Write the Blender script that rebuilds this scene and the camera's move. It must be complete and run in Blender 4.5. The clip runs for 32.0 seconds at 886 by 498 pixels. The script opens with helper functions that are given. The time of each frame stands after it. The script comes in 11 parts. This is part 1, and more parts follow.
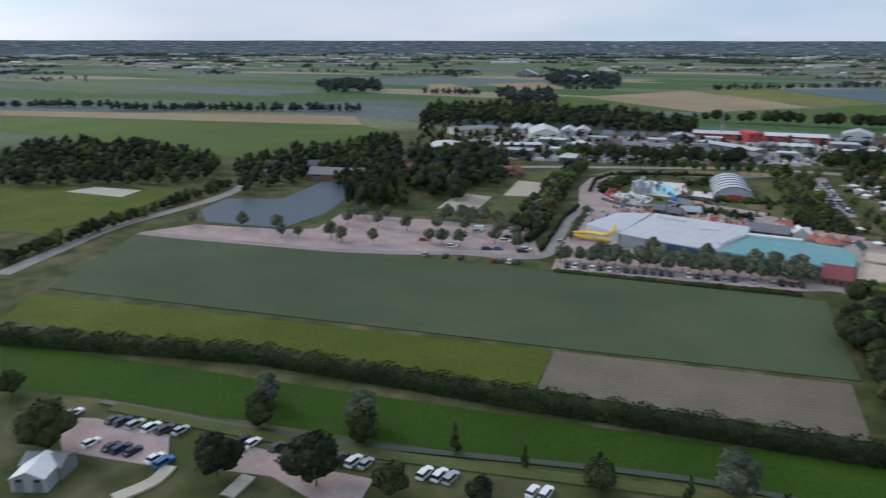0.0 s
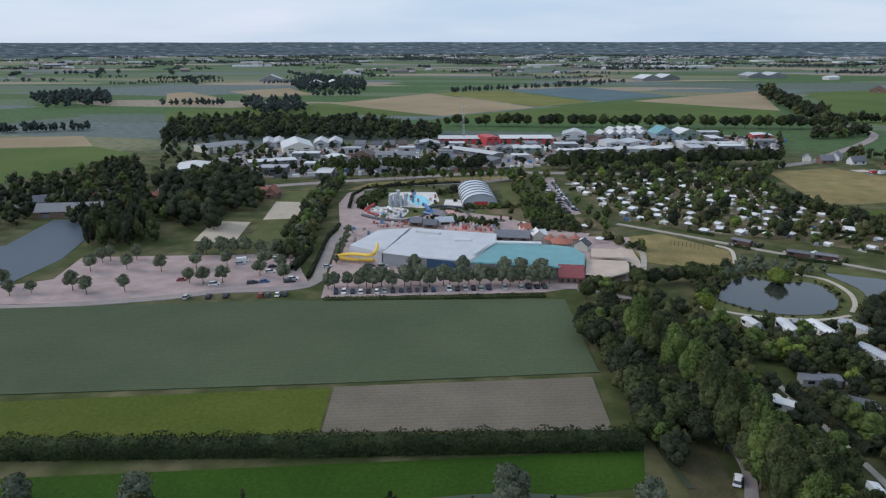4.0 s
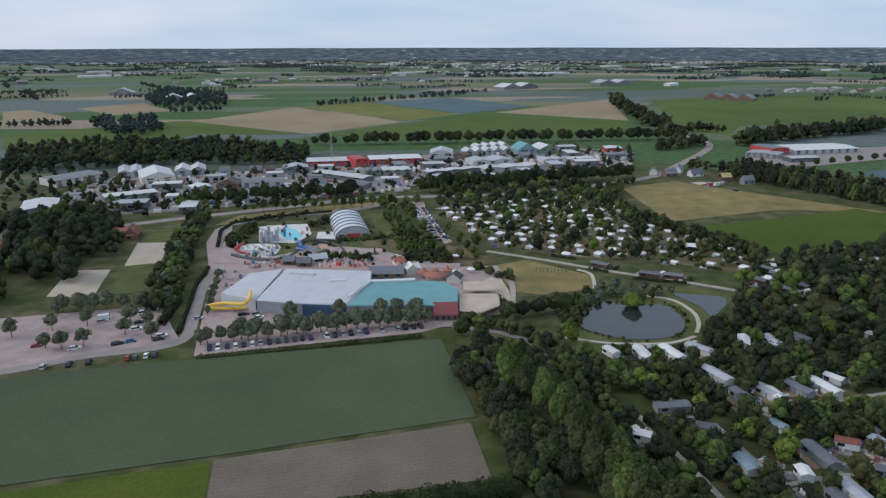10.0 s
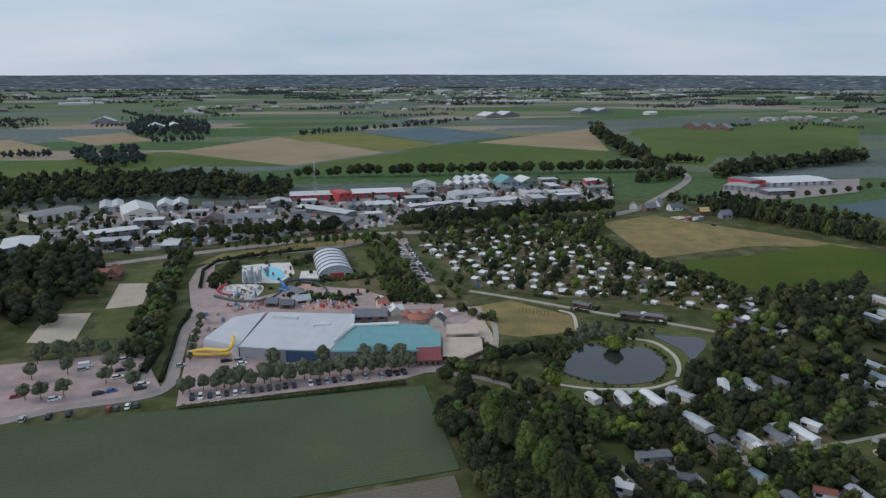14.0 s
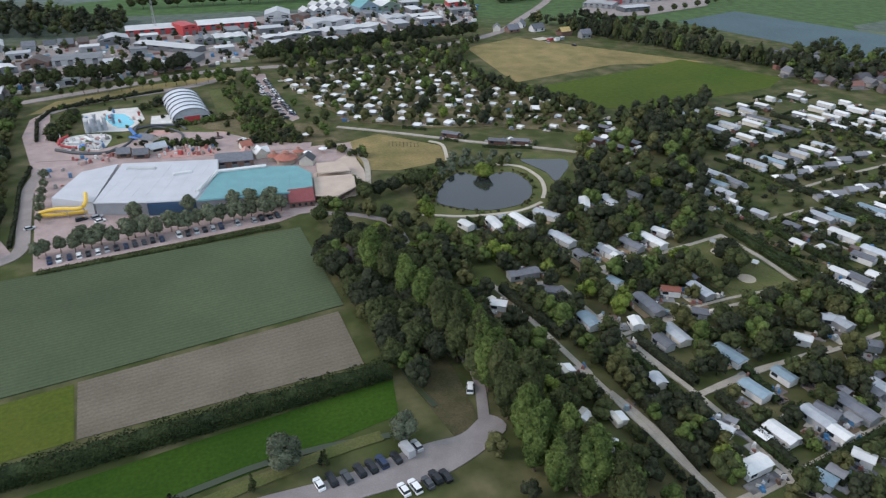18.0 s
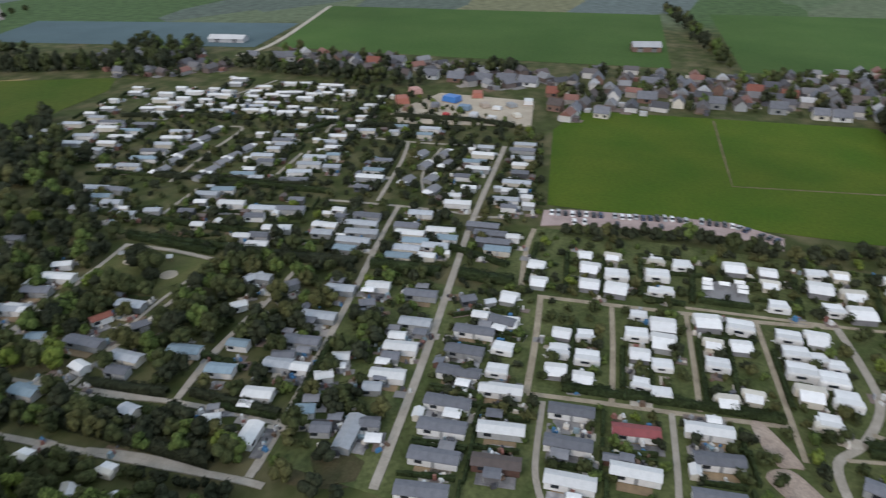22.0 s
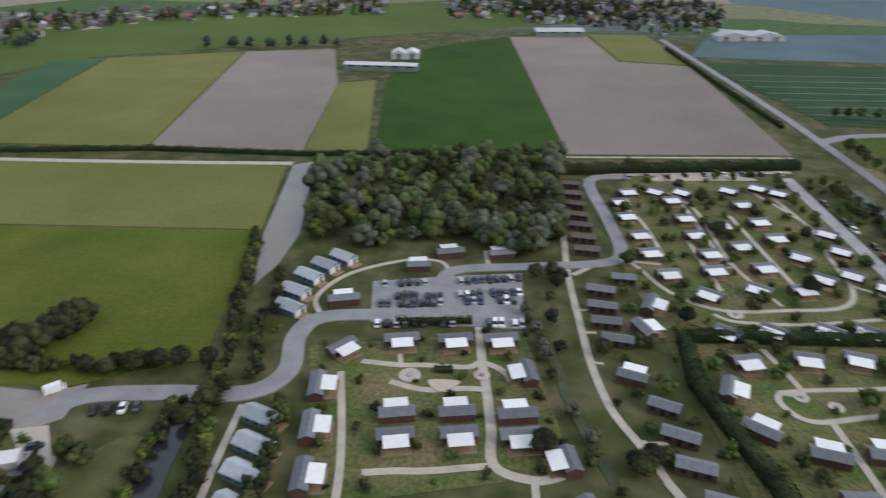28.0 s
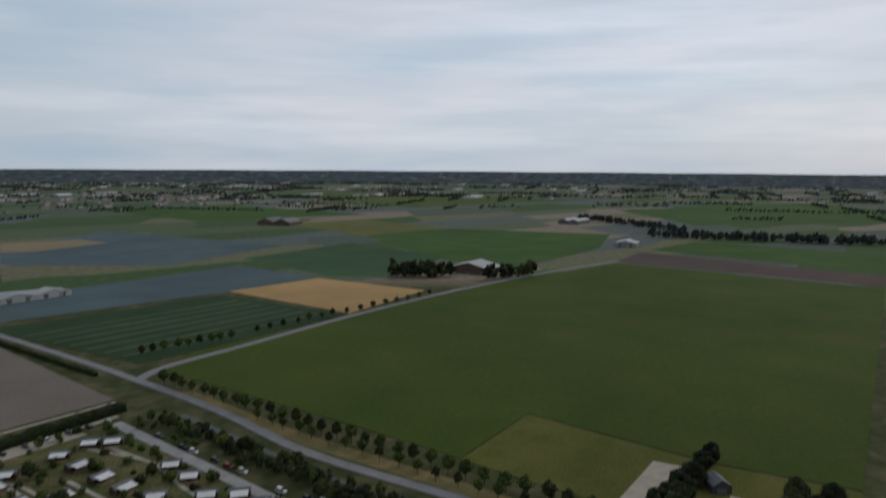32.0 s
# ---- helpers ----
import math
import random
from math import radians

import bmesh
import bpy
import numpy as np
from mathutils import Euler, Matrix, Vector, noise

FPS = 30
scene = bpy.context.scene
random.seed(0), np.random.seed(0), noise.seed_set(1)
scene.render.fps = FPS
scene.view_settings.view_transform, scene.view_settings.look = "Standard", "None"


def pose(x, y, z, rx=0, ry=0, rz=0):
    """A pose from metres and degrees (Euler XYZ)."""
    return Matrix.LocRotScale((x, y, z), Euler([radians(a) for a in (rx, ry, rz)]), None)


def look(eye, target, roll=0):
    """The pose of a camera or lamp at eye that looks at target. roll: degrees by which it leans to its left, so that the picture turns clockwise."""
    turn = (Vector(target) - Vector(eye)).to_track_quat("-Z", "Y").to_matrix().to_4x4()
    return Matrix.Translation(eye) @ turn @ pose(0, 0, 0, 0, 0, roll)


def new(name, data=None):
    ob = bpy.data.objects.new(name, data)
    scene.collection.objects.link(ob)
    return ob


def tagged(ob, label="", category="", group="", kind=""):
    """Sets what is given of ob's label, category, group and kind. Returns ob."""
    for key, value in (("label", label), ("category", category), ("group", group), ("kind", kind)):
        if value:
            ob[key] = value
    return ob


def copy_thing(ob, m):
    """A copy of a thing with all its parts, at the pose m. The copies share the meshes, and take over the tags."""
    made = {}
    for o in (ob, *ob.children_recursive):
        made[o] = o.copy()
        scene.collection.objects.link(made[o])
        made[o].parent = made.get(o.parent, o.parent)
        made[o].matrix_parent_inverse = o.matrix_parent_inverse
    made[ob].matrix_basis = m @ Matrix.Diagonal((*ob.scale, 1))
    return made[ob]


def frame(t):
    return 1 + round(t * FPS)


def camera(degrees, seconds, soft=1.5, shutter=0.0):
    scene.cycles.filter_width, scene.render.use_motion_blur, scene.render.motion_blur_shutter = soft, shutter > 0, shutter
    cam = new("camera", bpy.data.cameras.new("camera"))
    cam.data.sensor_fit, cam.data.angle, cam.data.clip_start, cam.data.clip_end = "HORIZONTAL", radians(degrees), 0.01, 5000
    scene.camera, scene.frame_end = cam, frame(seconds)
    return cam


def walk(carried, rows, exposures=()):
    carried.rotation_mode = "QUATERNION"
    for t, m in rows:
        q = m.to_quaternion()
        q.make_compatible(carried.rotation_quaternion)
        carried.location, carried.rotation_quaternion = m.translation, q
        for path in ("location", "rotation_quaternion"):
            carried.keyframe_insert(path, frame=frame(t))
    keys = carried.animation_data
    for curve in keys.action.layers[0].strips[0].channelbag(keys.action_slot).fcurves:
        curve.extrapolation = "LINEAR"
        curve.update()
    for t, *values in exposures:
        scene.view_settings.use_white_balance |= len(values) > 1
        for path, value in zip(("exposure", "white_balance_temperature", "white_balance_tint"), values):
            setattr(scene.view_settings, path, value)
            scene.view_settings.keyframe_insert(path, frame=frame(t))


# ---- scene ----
cam = camera(64.8, 32.0, soft=1.2, shutter=0.5)
# seconds, place in metres, heading, tilt and lean in degrees
PATH = [
    (0.0, 0.01, 0.00, 81.63, 24.97, -16.63, 0.08),
    (0.5, -0.26, 0.03, 83.03, 17.70, -16.60, 0.01),
    (1.0, -0.45, 0.03, 84.43, 11.45, -16.64, 0.05),
    (1.5, -0.66, 0.10, 85.77, 5.65, -16.64, -0.05),
    (2.0, -0.81, 0.24, 87.05, 4.88, -16.66, -0.03),
    (2.5, -0.94, 0.33, 88.34, 4.86, -16.65, -0.03),
    (3.0, -1.02, 0.35, 89.67, 4.86, -16.65, -0.02),
    (3.5, -1.06, 0.30, 91.06, 4.87, -16.65, -0.05),
    (5.5, -0.71, 0.28, 96.71, 4.98, -16.68, -0.05),
    (6.0, -0.42, 0.26, 98.06, 3.79, -16.69, -0.01),
    (6.5, -0.42, 0.32, 99.35, -2.86, -16.68, -0.12),
    (7.0, -0.65, 0.37, 100.63, -5.58, -16.68, -0.13),
    (7.5, -0.82, 0.37, 101.95, -5.95, -16.67, -0.10),
    (8.0, -0.86, 0.40, 103.29, -5.96, -16.69, -0.11),
    (8.5, -0.84, 0.43, 104.71, -5.92, -16.71, -0.13),
    (9.0, -0.80, 0.39, 106.19, -5.88, -16.74, -0.12),
    (9.5, -0.80, 0.36, 107.61, -5.85, -16.75, -0.11),
    (10.0, -0.80, 0.34, 108.95, -5.79, -16.42, -0.12),
    (10.5, -0.84, 0.39, 110.28, -5.70, -14.88, -0.11),
    (11.0, -0.79, 0.53, 111.54, -5.62, -13.25, -0.15),
    (11.5, -0.71, 0.54, 112.80, -5.54, -11.65, -0.16),
    (12.0, -0.63, 0.47, 114.00, -5.49, -11.16, -0.15),
    (12.5, -0.59, 0.40, 115.26, -5.45, -11.67, -0.13),
    (13.0, -0.53, 0.36, 116.54, -6.96, -12.36, -0.10),
    (13.5, -0.64, 0.34, 117.59, -7.27, -13.20, -0.08),
    (14.0, -0.77, 0.33, 118.27, -7.23, -14.48, 0.02),
    (14.5, -0.85, 0.40, 118.57, -7.22, -16.24, 0.06),
    (16.5, -0.70, 1.10, 119.00, -7.17, -23.57, -0.03),
    (17.0, -0.55, 1.30, 119.14, -9.59, -25.45, 0.01),
    (17.5, -0.70, 1.77, 119.19, -14.16, -27.29, -0.01),
    (18.0, -0.92, 2.42, 119.16, -18.57, -28.25, 0.06),
    (18.5, -0.97, 2.73, 119.13, -19.57, -28.24, 0.10),
    (19.0, -0.73, 2.65, 119.30, -23.69, -28.21, 0.06),
    (19.5, -0.50, 2.56, 119.63, -29.75, -28.21, 0.06),
    (20.0, -0.34, 2.49, 119.98, -37.74, -28.23, 0.09),
    (20.5, -0.13, 2.43, 120.04, -45.93, -28.20, 0.14),
    (21.0, 0.21, 2.26, 119.73, -53.99, -28.19, 0.08),
    (21.5, 0.60, 2.23, 119.24, -62.07, -28.16, -0.02),
    (22.0, 0.83, 2.35, 118.90, -69.49, -28.17, -0.14),
    (22.5, 0.88, 2.56, 118.77, -76.40, -28.20, -0.21),
    (23.0, 0.96, 3.06, 118.70, -83.70, -28.24, -0.11),
    (23.5, 1.07, 3.54, 118.62, -91.25, -28.27, 0.02),
    (24.0, 1.21, 3.85, 118.42, -99.35, -28.24, 0.16),
    (24.5, 1.35, 3.97, 118.01, -107.46, -28.11, 0.19),
    (26.5, 1.58, 3.76, 115.55, -143.47, -27.47, 0.30),
    (27.0, 1.58, 3.99, 115.04, -153.73, -27.38, 0.42),
    (27.5, 1.63, 4.23, 114.53, -163.29, -27.27, 0.49),
    (28.0, 1.77, 4.23, 114.01, -172.84, -27.16, 0.36),
    (28.5, 1.98, 3.92, 113.51, -182.38, -27.05, 0.42),
    (29.0, 2.25, 3.65, 113.17, -192.29, -27.05, 0.38),
    (29.5, 2.34, 3.42, 113.02, -201.18, -27.11, 0.38),
    (30.0, 2.39, 3.24, 113.04, -209.53, -27.17, 0.32),
    (30.5, 2.49, 2.99, 113.22, -217.38, -26.97, 0.35),
    (31.0, 2.64, 2.76, 113.55, -222.57, -21.04, 0.28),
    (31.5, 2.84, 2.61, 113.74, -225.03, -13.84, 0.31),
    (32.0, 3.05, 2.40, 113.80, -226.69, -6.75, 0.41),
]
rows = []
for t, x, y, z, yaw, tilt, lean in PATH:
    m = pose(0, 0, 0, 0, 0, yaw) @ pose(0, 0, 0, 90 + tilt) @ pose(0, 0, 0, 0, 0, lean)
    rows.append((t, Matrix.Translation((x, y, z)) @ m))
walk(cam, rows, [(0, -0.03, 6250, 19), (2.0, 0.05, 6250, 19), (9.5, 0.0, 6250, 19), (11, -0.28, 6250, 19), (12, -0.42, 6250, 18), (13.2, -0.3, 6350, 18), (14.5, -0.15, 6350, 19), (16.5, 0.3, 6450, 20),
                 (19, 0.39, 6400, 19), (20, 0.48, 6300, 20), (21, 0.36, 6450, 18), (22, 0.06, 6550, 19), (23, 0.0, 6550, 19), (24, -0.06, 6550, 19), (27, 0.12, 6600, 21), (30.6, 0.1, 6350, 21), (31.3, 0.0, 6300, 19), (31.5, -0.22, 6450, 18), (32, -1.12, 6850, 18)])

# ---- light: a pale evening overcast ----
world = bpy.data.worlds.new("sky")
scene.world = world
world.use_nodes = True
wn, wl = world.node_tree.nodes, world.node_tree.links
wn.clear()
w_out = wn.new("ShaderNodeOutputWorld")
w_bg = wn.new("ShaderNodeBackground")
w_sky = wn.new("ShaderNodeTexSky")
w_sky.sky_type = "NISHITA"
w_sky.sun_disc = False
w_sky.sun_elevation = radians(32)
w_sky.sun_rotation = radians(284)
w_sky.air_density, w_sky.dust_density, w_sky.ozone_density = 1.0, 1.6, 1.5
w_co = wn.new("ShaderNodeTexCoord")
w_map = wn.new("ShaderNodeMapping")
w_map.inputs["Scale"].default_value = (1.7, 1.7, 11.0)
w_noise = wn.new("ShaderNodeTexNoise")
w_noise.inputs["Scale"].default_value = 1.5
w_noise.inputs["Detail"].default_value = 5.0
w_noise.inputs["Roughness"].default_value = 0.52
w_ramp = wn.new("ShaderNodeValToRGB")
w_ramp.color_ramp.elements[0].position, w_ramp.color_ramp.elements[0].color = 0.3, (4.8, 6.7, 8.0, 1)
w_ramp.color_ramp.elements[1].position, w_ramp.color_ramp.elements[1].color = 0.74, (7.3, 8.3, 9.05, 1)
w_mix = wn.new("ShaderNodeMix")
w_mix.data_type = "RGBA"
w_mix.inputs["Factor"].default_value = 0.86
wl.new(w_co.outputs["Generated"], w_map.inputs["Vector"])
wl.new(w_map.outputs["Vector"], w_noise.inputs["Vector"])
wl.new(w_noise.outputs["Fac"], w_ramp.inputs["Fac"])
wl.new(w_sky.outputs["Color"], w_mix.inputs["A"])
wl.new(w_ramp.outputs["Color"], w_mix.inputs["B"])
w_dot, w_low = wn.new("ShaderNodeVectorMath"), wn.new("ShaderNodeMapRange")
w_dot.operation = "DOT_PRODUCT"
w_dot.inputs[1].default_value = (-0.72, -0.69, 0.05)
w_low.inputs["From Min"].default_value, w_low.inputs["From Max"].default_value = 0.0, 1.0
w_low.inputs["To Min"].default_value, w_low.inputs["To Max"].default_value = 1.0, 1.98
w_gain = wn.new("ShaderNodeVectorMath")
w_gain.operation = "SCALE"
# thin lit cloud bands low in the west
w_map2, w_band, w_lit, w_west, w_glow = wn.new("ShaderNodeMapping"), wn.new("ShaderNodeTexNoise"), wn.new("ShaderNodeMapRange"), wn.new("ShaderNodeMapRange"), wn.new("ShaderNodeMix")
w_map2.inputs["Scale"].default_value = (1.3, 1.3, 15.0)
w_band.inputs["Scale"].default_value, w_band.inputs["Detail"].default_value, w_band.inputs["Roughness"].default_value = 1.3, 6.0, 0.55
w_lit.inputs["From Min"].default_value, w_lit.inputs["From Max"].default_value = 0.46, 0.72
w_west.inputs["From Min"].default_value, w_west.inputs["From Max"].default_value = 0.35, 0.9
w_glow.data_type, w_glow.blend_type = "RGBA", "MULTIPLY"
w_tint = wn.new("ShaderNodeValToRGB")
w_tint.color_ramp.elements[0].position, w_tint.color_ramp.elements[0].color = 0.0, (0.93, 0.925, 0.94, 1)
w_tint.color_ramp.elements[1].position, w_tint.color_ramp.elements[1].color = 1.0, (1.2, 1.13, 1.11, 1)
wl.new(w_co.outputs["Generated"], w_map2.inputs["Vector"])
wl.new(w_map2.outputs["Vector"], w_band.inputs["Vector"])
wl.new(w_band.outputs["Fac"], w_lit.inputs["Value"])
wl.new(w_dot.outputs["Value"], w_west.inputs["Value"])
wl.new(w_lit.outputs["Result"], w_tint.inputs["Fac"])
wl.new(w_west.outputs["Result"], w_glow.inputs["Factor"])
wl.new(w_co.outputs["Generated"], w_dot.inputs[0])
wl.new(w_dot.outputs["Value"], w_low.inputs["Value"])
wl.new(w_mix.outputs["Result"], w_glow.inputs["A"])
wl.new(w_tint.outputs["Color"], w_glow.inputs["B"])
wl.new(w_glow.outputs["Result"], w_gain.inputs[0])
wl.new(w_low.outputs["Result"], w_gain.inputs["Scale"])
wl.new(w_gain.outputs["Vector"], w_bg.inputs["Color"])
w_bg.inputs["Strength"].default_value = 0.1
wl.new(w_bg.outputs["Background"], w_out.inputs["Surface"])

sun_data = bpy.data.lights.new("sun", "SUN")
sun_data.energy, sun_data.angle, sun_data.color = 1.3, radians(20), (1.0, 0.92, 0.8)
sun = new("sun", sun_data)
sun.matrix_world = look((0, 0, 300), (math.sin(radians(284)) * -300, math.cos(radians(284)) * -300, 110))


# ---- materials ----
def mat(name, c1, c2, size=4.0, rough=0.9, fine=0.5, spread=0.2, bump=0.0, metal=0.0, own=0.0, island=False, rows_dir=None, row_gap=1.5, ridge=0.18, world_space=True):
    """A weathered surface: two tones in patches of the given size, finer grain on top, and its own shift per object or island."""
    m = bpy.data.materials.new(name)
    m.use_nodes = True
    n, l = m.node_tree.nodes, m.node_tree.links
    b = n["Principled BSDF"]
    b.inputs["Roughness"].default_value, b.inputs["Metallic"].default_value = rough, metal
    b.inputs["Specular IOR Level"].default_value = 0.12 if rough > 0.88 else 0.4
    co = n.new("ShaderNodeTexCoord")
    where = co.outputs["Object"]
    if world_space:
        geo = n.new("ShaderNodeNewGeometry")
        where = geo.outputs["Position"]
    big, small = n.new("ShaderNodeTexNoise"), n.new("ShaderNodeTexNoise")
    big.inputs["Scale"].default_value, big.inputs["Detail"].default_value = 1 / size, 3
    small.inputs["Scale"].default_value, small.inputs["Detail"].default_value = 1 / fine, 2
    l.new(where, big.inputs["Vector"])
    l.new(where, small.inputs["Vector"])
    ramp = n.new("ShaderNodeMapRange")
    ramp.inputs["From Min"].default_value, ramp.inputs["From Max"].default_value = 0.32, 0.68
    l.new(big.outputs["Fac"], ramp.inputs["Value"])
    mix = n.new("ShaderNodeMix")
    mix.data_type = "RGBA"
    mix.inputs["A"].default_value, mix.inputs["B"].default_value = (*c1, 1), (*c2, 1)
    l.new(ramp.outputs["Result"], mix.inputs["Factor"])
    grain = n.new("ShaderNodeMapRange")
    grain.inputs["From Min"].default_value, grain.inputs["From Max"].default_value = 0.25, 0.75
    grain.inputs["To Min"].default_value, grain.inputs["To Max"].default_value = 1 - spread, 1 + spread
    l.new(small.outputs["Fac"], grain.inputs["Value"])
    value = grain.outputs["Result"]

    def times(a, bb):
        k = n.new("ShaderNodeMath")
        k.operation = "MULTIPLY"
        l.new(a, k.inputs[0])
        l.new(bb, k.inputs[1])
        return k.outputs[0]

    if world_space and size >= 8:
        wide, swell = n.new("ShaderNodeTexNoise"), n.new("ShaderNodeMapRange")
        wide.inputs["Scale"].default_value, wide.inputs["Detail"].default_value = 0.22 / size, 2
        swell.inputs["From Min"].default_value, swell.inputs["From Max"].default_value = 0.3, 0.7
        swell.inputs["To Min"].default_value, swell.inputs["To Max"].default_value = 0.86, 1.14
        l.new(where, wide.inputs["Vector"])
        l.new(wide.outputs["Fac"], swell.inputs["Value"])
        value = times(value, swell.outputs["Result"])

    if rows_dir is not None:
        turn = n.new("ShaderNodeMapping")
        turn.inputs["Rotation"].default_value = (0, 0, -rows_dir)
        l.new(where, turn.inputs["Vector"])
        wave = n.new("ShaderNodeTexWave")
        wave.bands_direction = "Y"
        wave.inputs["Scale"].default_value = 0.314 / row_gap
        wave.inputs["Distortion"].default_value = 0.6
        wave.inputs["Detail Scale"].default_value = 0.4
        l.new(turn.outputs["Vector"], wave.inputs["Vector"])
        band = n.new("ShaderNodeMapRange")
        band.inputs["To Min"].default_value, band.inputs["To Max"].default_value = 1 - ridge, 1 + ridge
        l.new(wave.outputs["Fac"], band.inputs["Value"])
        value = times(value, band.outputs["Result"])
    if own or island:
        if island:
            src_node = n.new("ShaderNodeNewGeometry")
            rnd = src_node.outputs["Random Per Island"]
        else:
            src_node = n.new("ShaderNodeObjectInfo")
            rnd = src_node.outputs["Random"]
        r = n.new("ShaderNodeMapRange")
        r.inputs["To Min"].default_value, r.inputs["To Max"].default_value = 1 - own, 1 + own
        l.new(rnd, r.inputs["Value"])
        value = times(value, r.outputs["Result"])
    vec = n.new("ShaderNodeVectorMath")
    vec.operation = "SCALE"
    l.new(mix.outputs["Result"], vec.inputs[0])
    l.new(value, vec.inputs["Scale"])
    l.new(vec.outputs["Vector"], b.inputs["Base Color"])
    if bump:
        bp = n.new("ShaderNodeBump")
        bp.inputs["Strength"].default_value, bp.inputs["Distance"].default_value = bump, 0.1
        l.new(small.outputs["Fac"], bp.inputs["Height"])
        l.new(bp.outputs["Normal"], b.inputs["Normal"])
    return m


def hedge_dir(a, b):
    return math.atan2(b[1] - a[1], b[0] - a[0])


ROW = hedge_dir((-136.7, 162.5), (25.6, 185.1))
M = {}
M["crop"] = mat("crop", (0.058, 0.077, 0.042), (0.073, 0.093, 0.05), 30, 0.95, 0.8, 0.12, rows_dir=ROW, row_gap=1.5, ridge=0.08)
M["meadow"] = mat("meadow", (0.056, 0.083, 0.01), (0.084, 0.1, 0.016), 22, 0.95, 1.2, 0.2)
M["pasture"] = mat("pasture", (0.066, 0.092, 0.012), (0.096, 0.112, 0.018), 22, 0.95, 1.2, 0.2)
M["soil"] = mat("soil", (0.125, 0.107, 0.08), (0.16, 0.135, 0.102), 18, 0.95, 0.6, 0.15, rows_dir=ROW, row_gap=1.6, ridge=0.05)
M["rough_meadow"] = mat("rough_meadow", (0.082, 0.092, 0.016), (0.118, 0.112, 0.03), 16, 0.95, 1.0, 0.22)
M["lush"] = mat("lush", (0.02, 0.053, 0.005), (0.031, 0.068, 0.007), 25, 0.95, 1.0, 0.2)
M["grass"] = mat("grass", (0.04, 0.066, 0.016), (0.068, 0.078, 0.024), 9, 0.95, 0.7, 0.25)
M["lawn"] = mat("lawn", (0.066, 0.082, 0.026), (0.105, 0.104, 0.042), 8, 0.95, 0.5, 0.2)
M["lodge_grass"] = mat("lodge_grass", (0.062, 0.094, 0.024), (0.15, 0.122, 0.06), 13, 0.95, 1.1, 0.42)
M["dry_grass"] = mat("dry_grass", (0.14, 0.125, 0.05), (0.24, 0.18, 0.08), 14, 0.95, 1.0, 0.2)
M["olive"] = mat("olive", (0.118, 0.124, 0.032), (0.15, 0.145, 0.048), 40, 0.95, 1.5, 0.15)
M["sports_green"] = mat("sports_green", (0.043, 0.086, 0.007), (0.068, 0.1, 0.01), 30, 0.95, 1.5, 0.16)
M["deep_green"] = mat("deep_green", (0.044, 0.09, 0.02), (0.058, 0.104, 0.026), 50, 0.95, 2.5, 0.12)
M["far_green"] = mat("far_green", (0.06, 0.096, 0.02), (0.08, 0.11, 0.028), 60, 0.95, 3, 0.1)
M["wide_green"] = mat("wide_green", (0.044, 0.077, 0.01), (0.068, 0.088, 0.014), 45, 0.95, 3, 0.14)
M["bed_crop"] = mat("bed_crop", (0.023, 0.052, 0.02), (0.034, 0.066, 0.026), 40, 0.95, 2, 0.12, rows_dir=hedge_dir((-101.3, -475.9), (-301.6, -450.5)), row_gap=7.0)
M["tan"] = mat("tan", (0.24, 0.185, 0.11), (0.27, 0.21, 0.13), 50, 0.95, 2, 0.1)
M["wheat"] = mat("wheat", (0.4, 0.25, 0.11), (0.46, 0.29, 0.13), 40, 0.95, 2, 0.08)
M["cabbage"] = mat("cabbage", (0.075, 0.112, 0.12), (0.088, 0.13, 0.14), 40, 0.95, 2, 0.12)
M["grey_soil"] = mat("grey_soil", (0.195, 0.16, 0.137), (0.222, 0.185, 0.157), 40, 0.95, 2, 0.08)
M["dark_crop"] = mat("dark_crop", (0.035, 0.085, 0.035), (0.05, 0.1, 0.045), 40, 0.95, 2, 0.12)
M["purple_soil"] = mat("purple_soil", (0.09, 0.06, 0.055), (0.11, 0.075, 0.065), 40, 0.95, 2, 0.1)
M["sand"] = mat("sand", (0.36, 0.31, 0.24), (0.42, 0.36, 0.28), 8, 0.95, 0.5, 0.12)
M["asphalt"] = mat("asphalt", (0.225, 0.192, 0.178), (0.275, 0.238, 0.22), 7, 0.9, 0.4, 0.12)
M["grey_asphalt"] = mat("grey_asphalt", (0.2, 0.198, 0.2), (0.26, 0.256, 0.256), 7, 0.9, 0.4, 0.12)
M["brick_paving"] = mat("brick_paving", (0.29, 0.222, 0.205), (0.375, 0.29, 0.268), 6, 0.9, 0.4, 0.15)
M["pad"] = mat("sandy_pad", (0.27, 0.21, 0.17), (0.36, 0.29, 0.235), 5, 0.95, 0.5, 0.25)
M["path"] = mat("path", (0.36, 0.32, 0.26), (0.44, 0.39, 0.32), 5, 0.95, 0.4, 0.15)
M["track"] = mat("sandy_track", (0.24, 0.2, 0.145), (0.34, 0.29, 0.215), 4, 0.95, 0.4, 0.22)
M["access"] = mat("pale_asphalt", (0.19, 0.169, 0.163), (0.245, 0.219, 0.211), 6, 0.93, 0.3, 0.14)
M["terrace_slabs"] = mat("terrace_slabs", (0.12, 0.118, 0.122), (0.3, 0.285, 0.275), 3, 0.9, 0.3, 0.12, own=0.5, island=True)
M["pitch_grass"] = mat("pitch_grass", (0.05, 0.066, 0.022), (0.1, 0.112, 0.045), 9, 0.95, 1.2, 0.3)
M["concrete_lane"] = mat("concrete_lane", (0.27, 0.265, 0.262), (0.35, 0.342, 0.335), 6, 0.92, 0.3, 0.14)
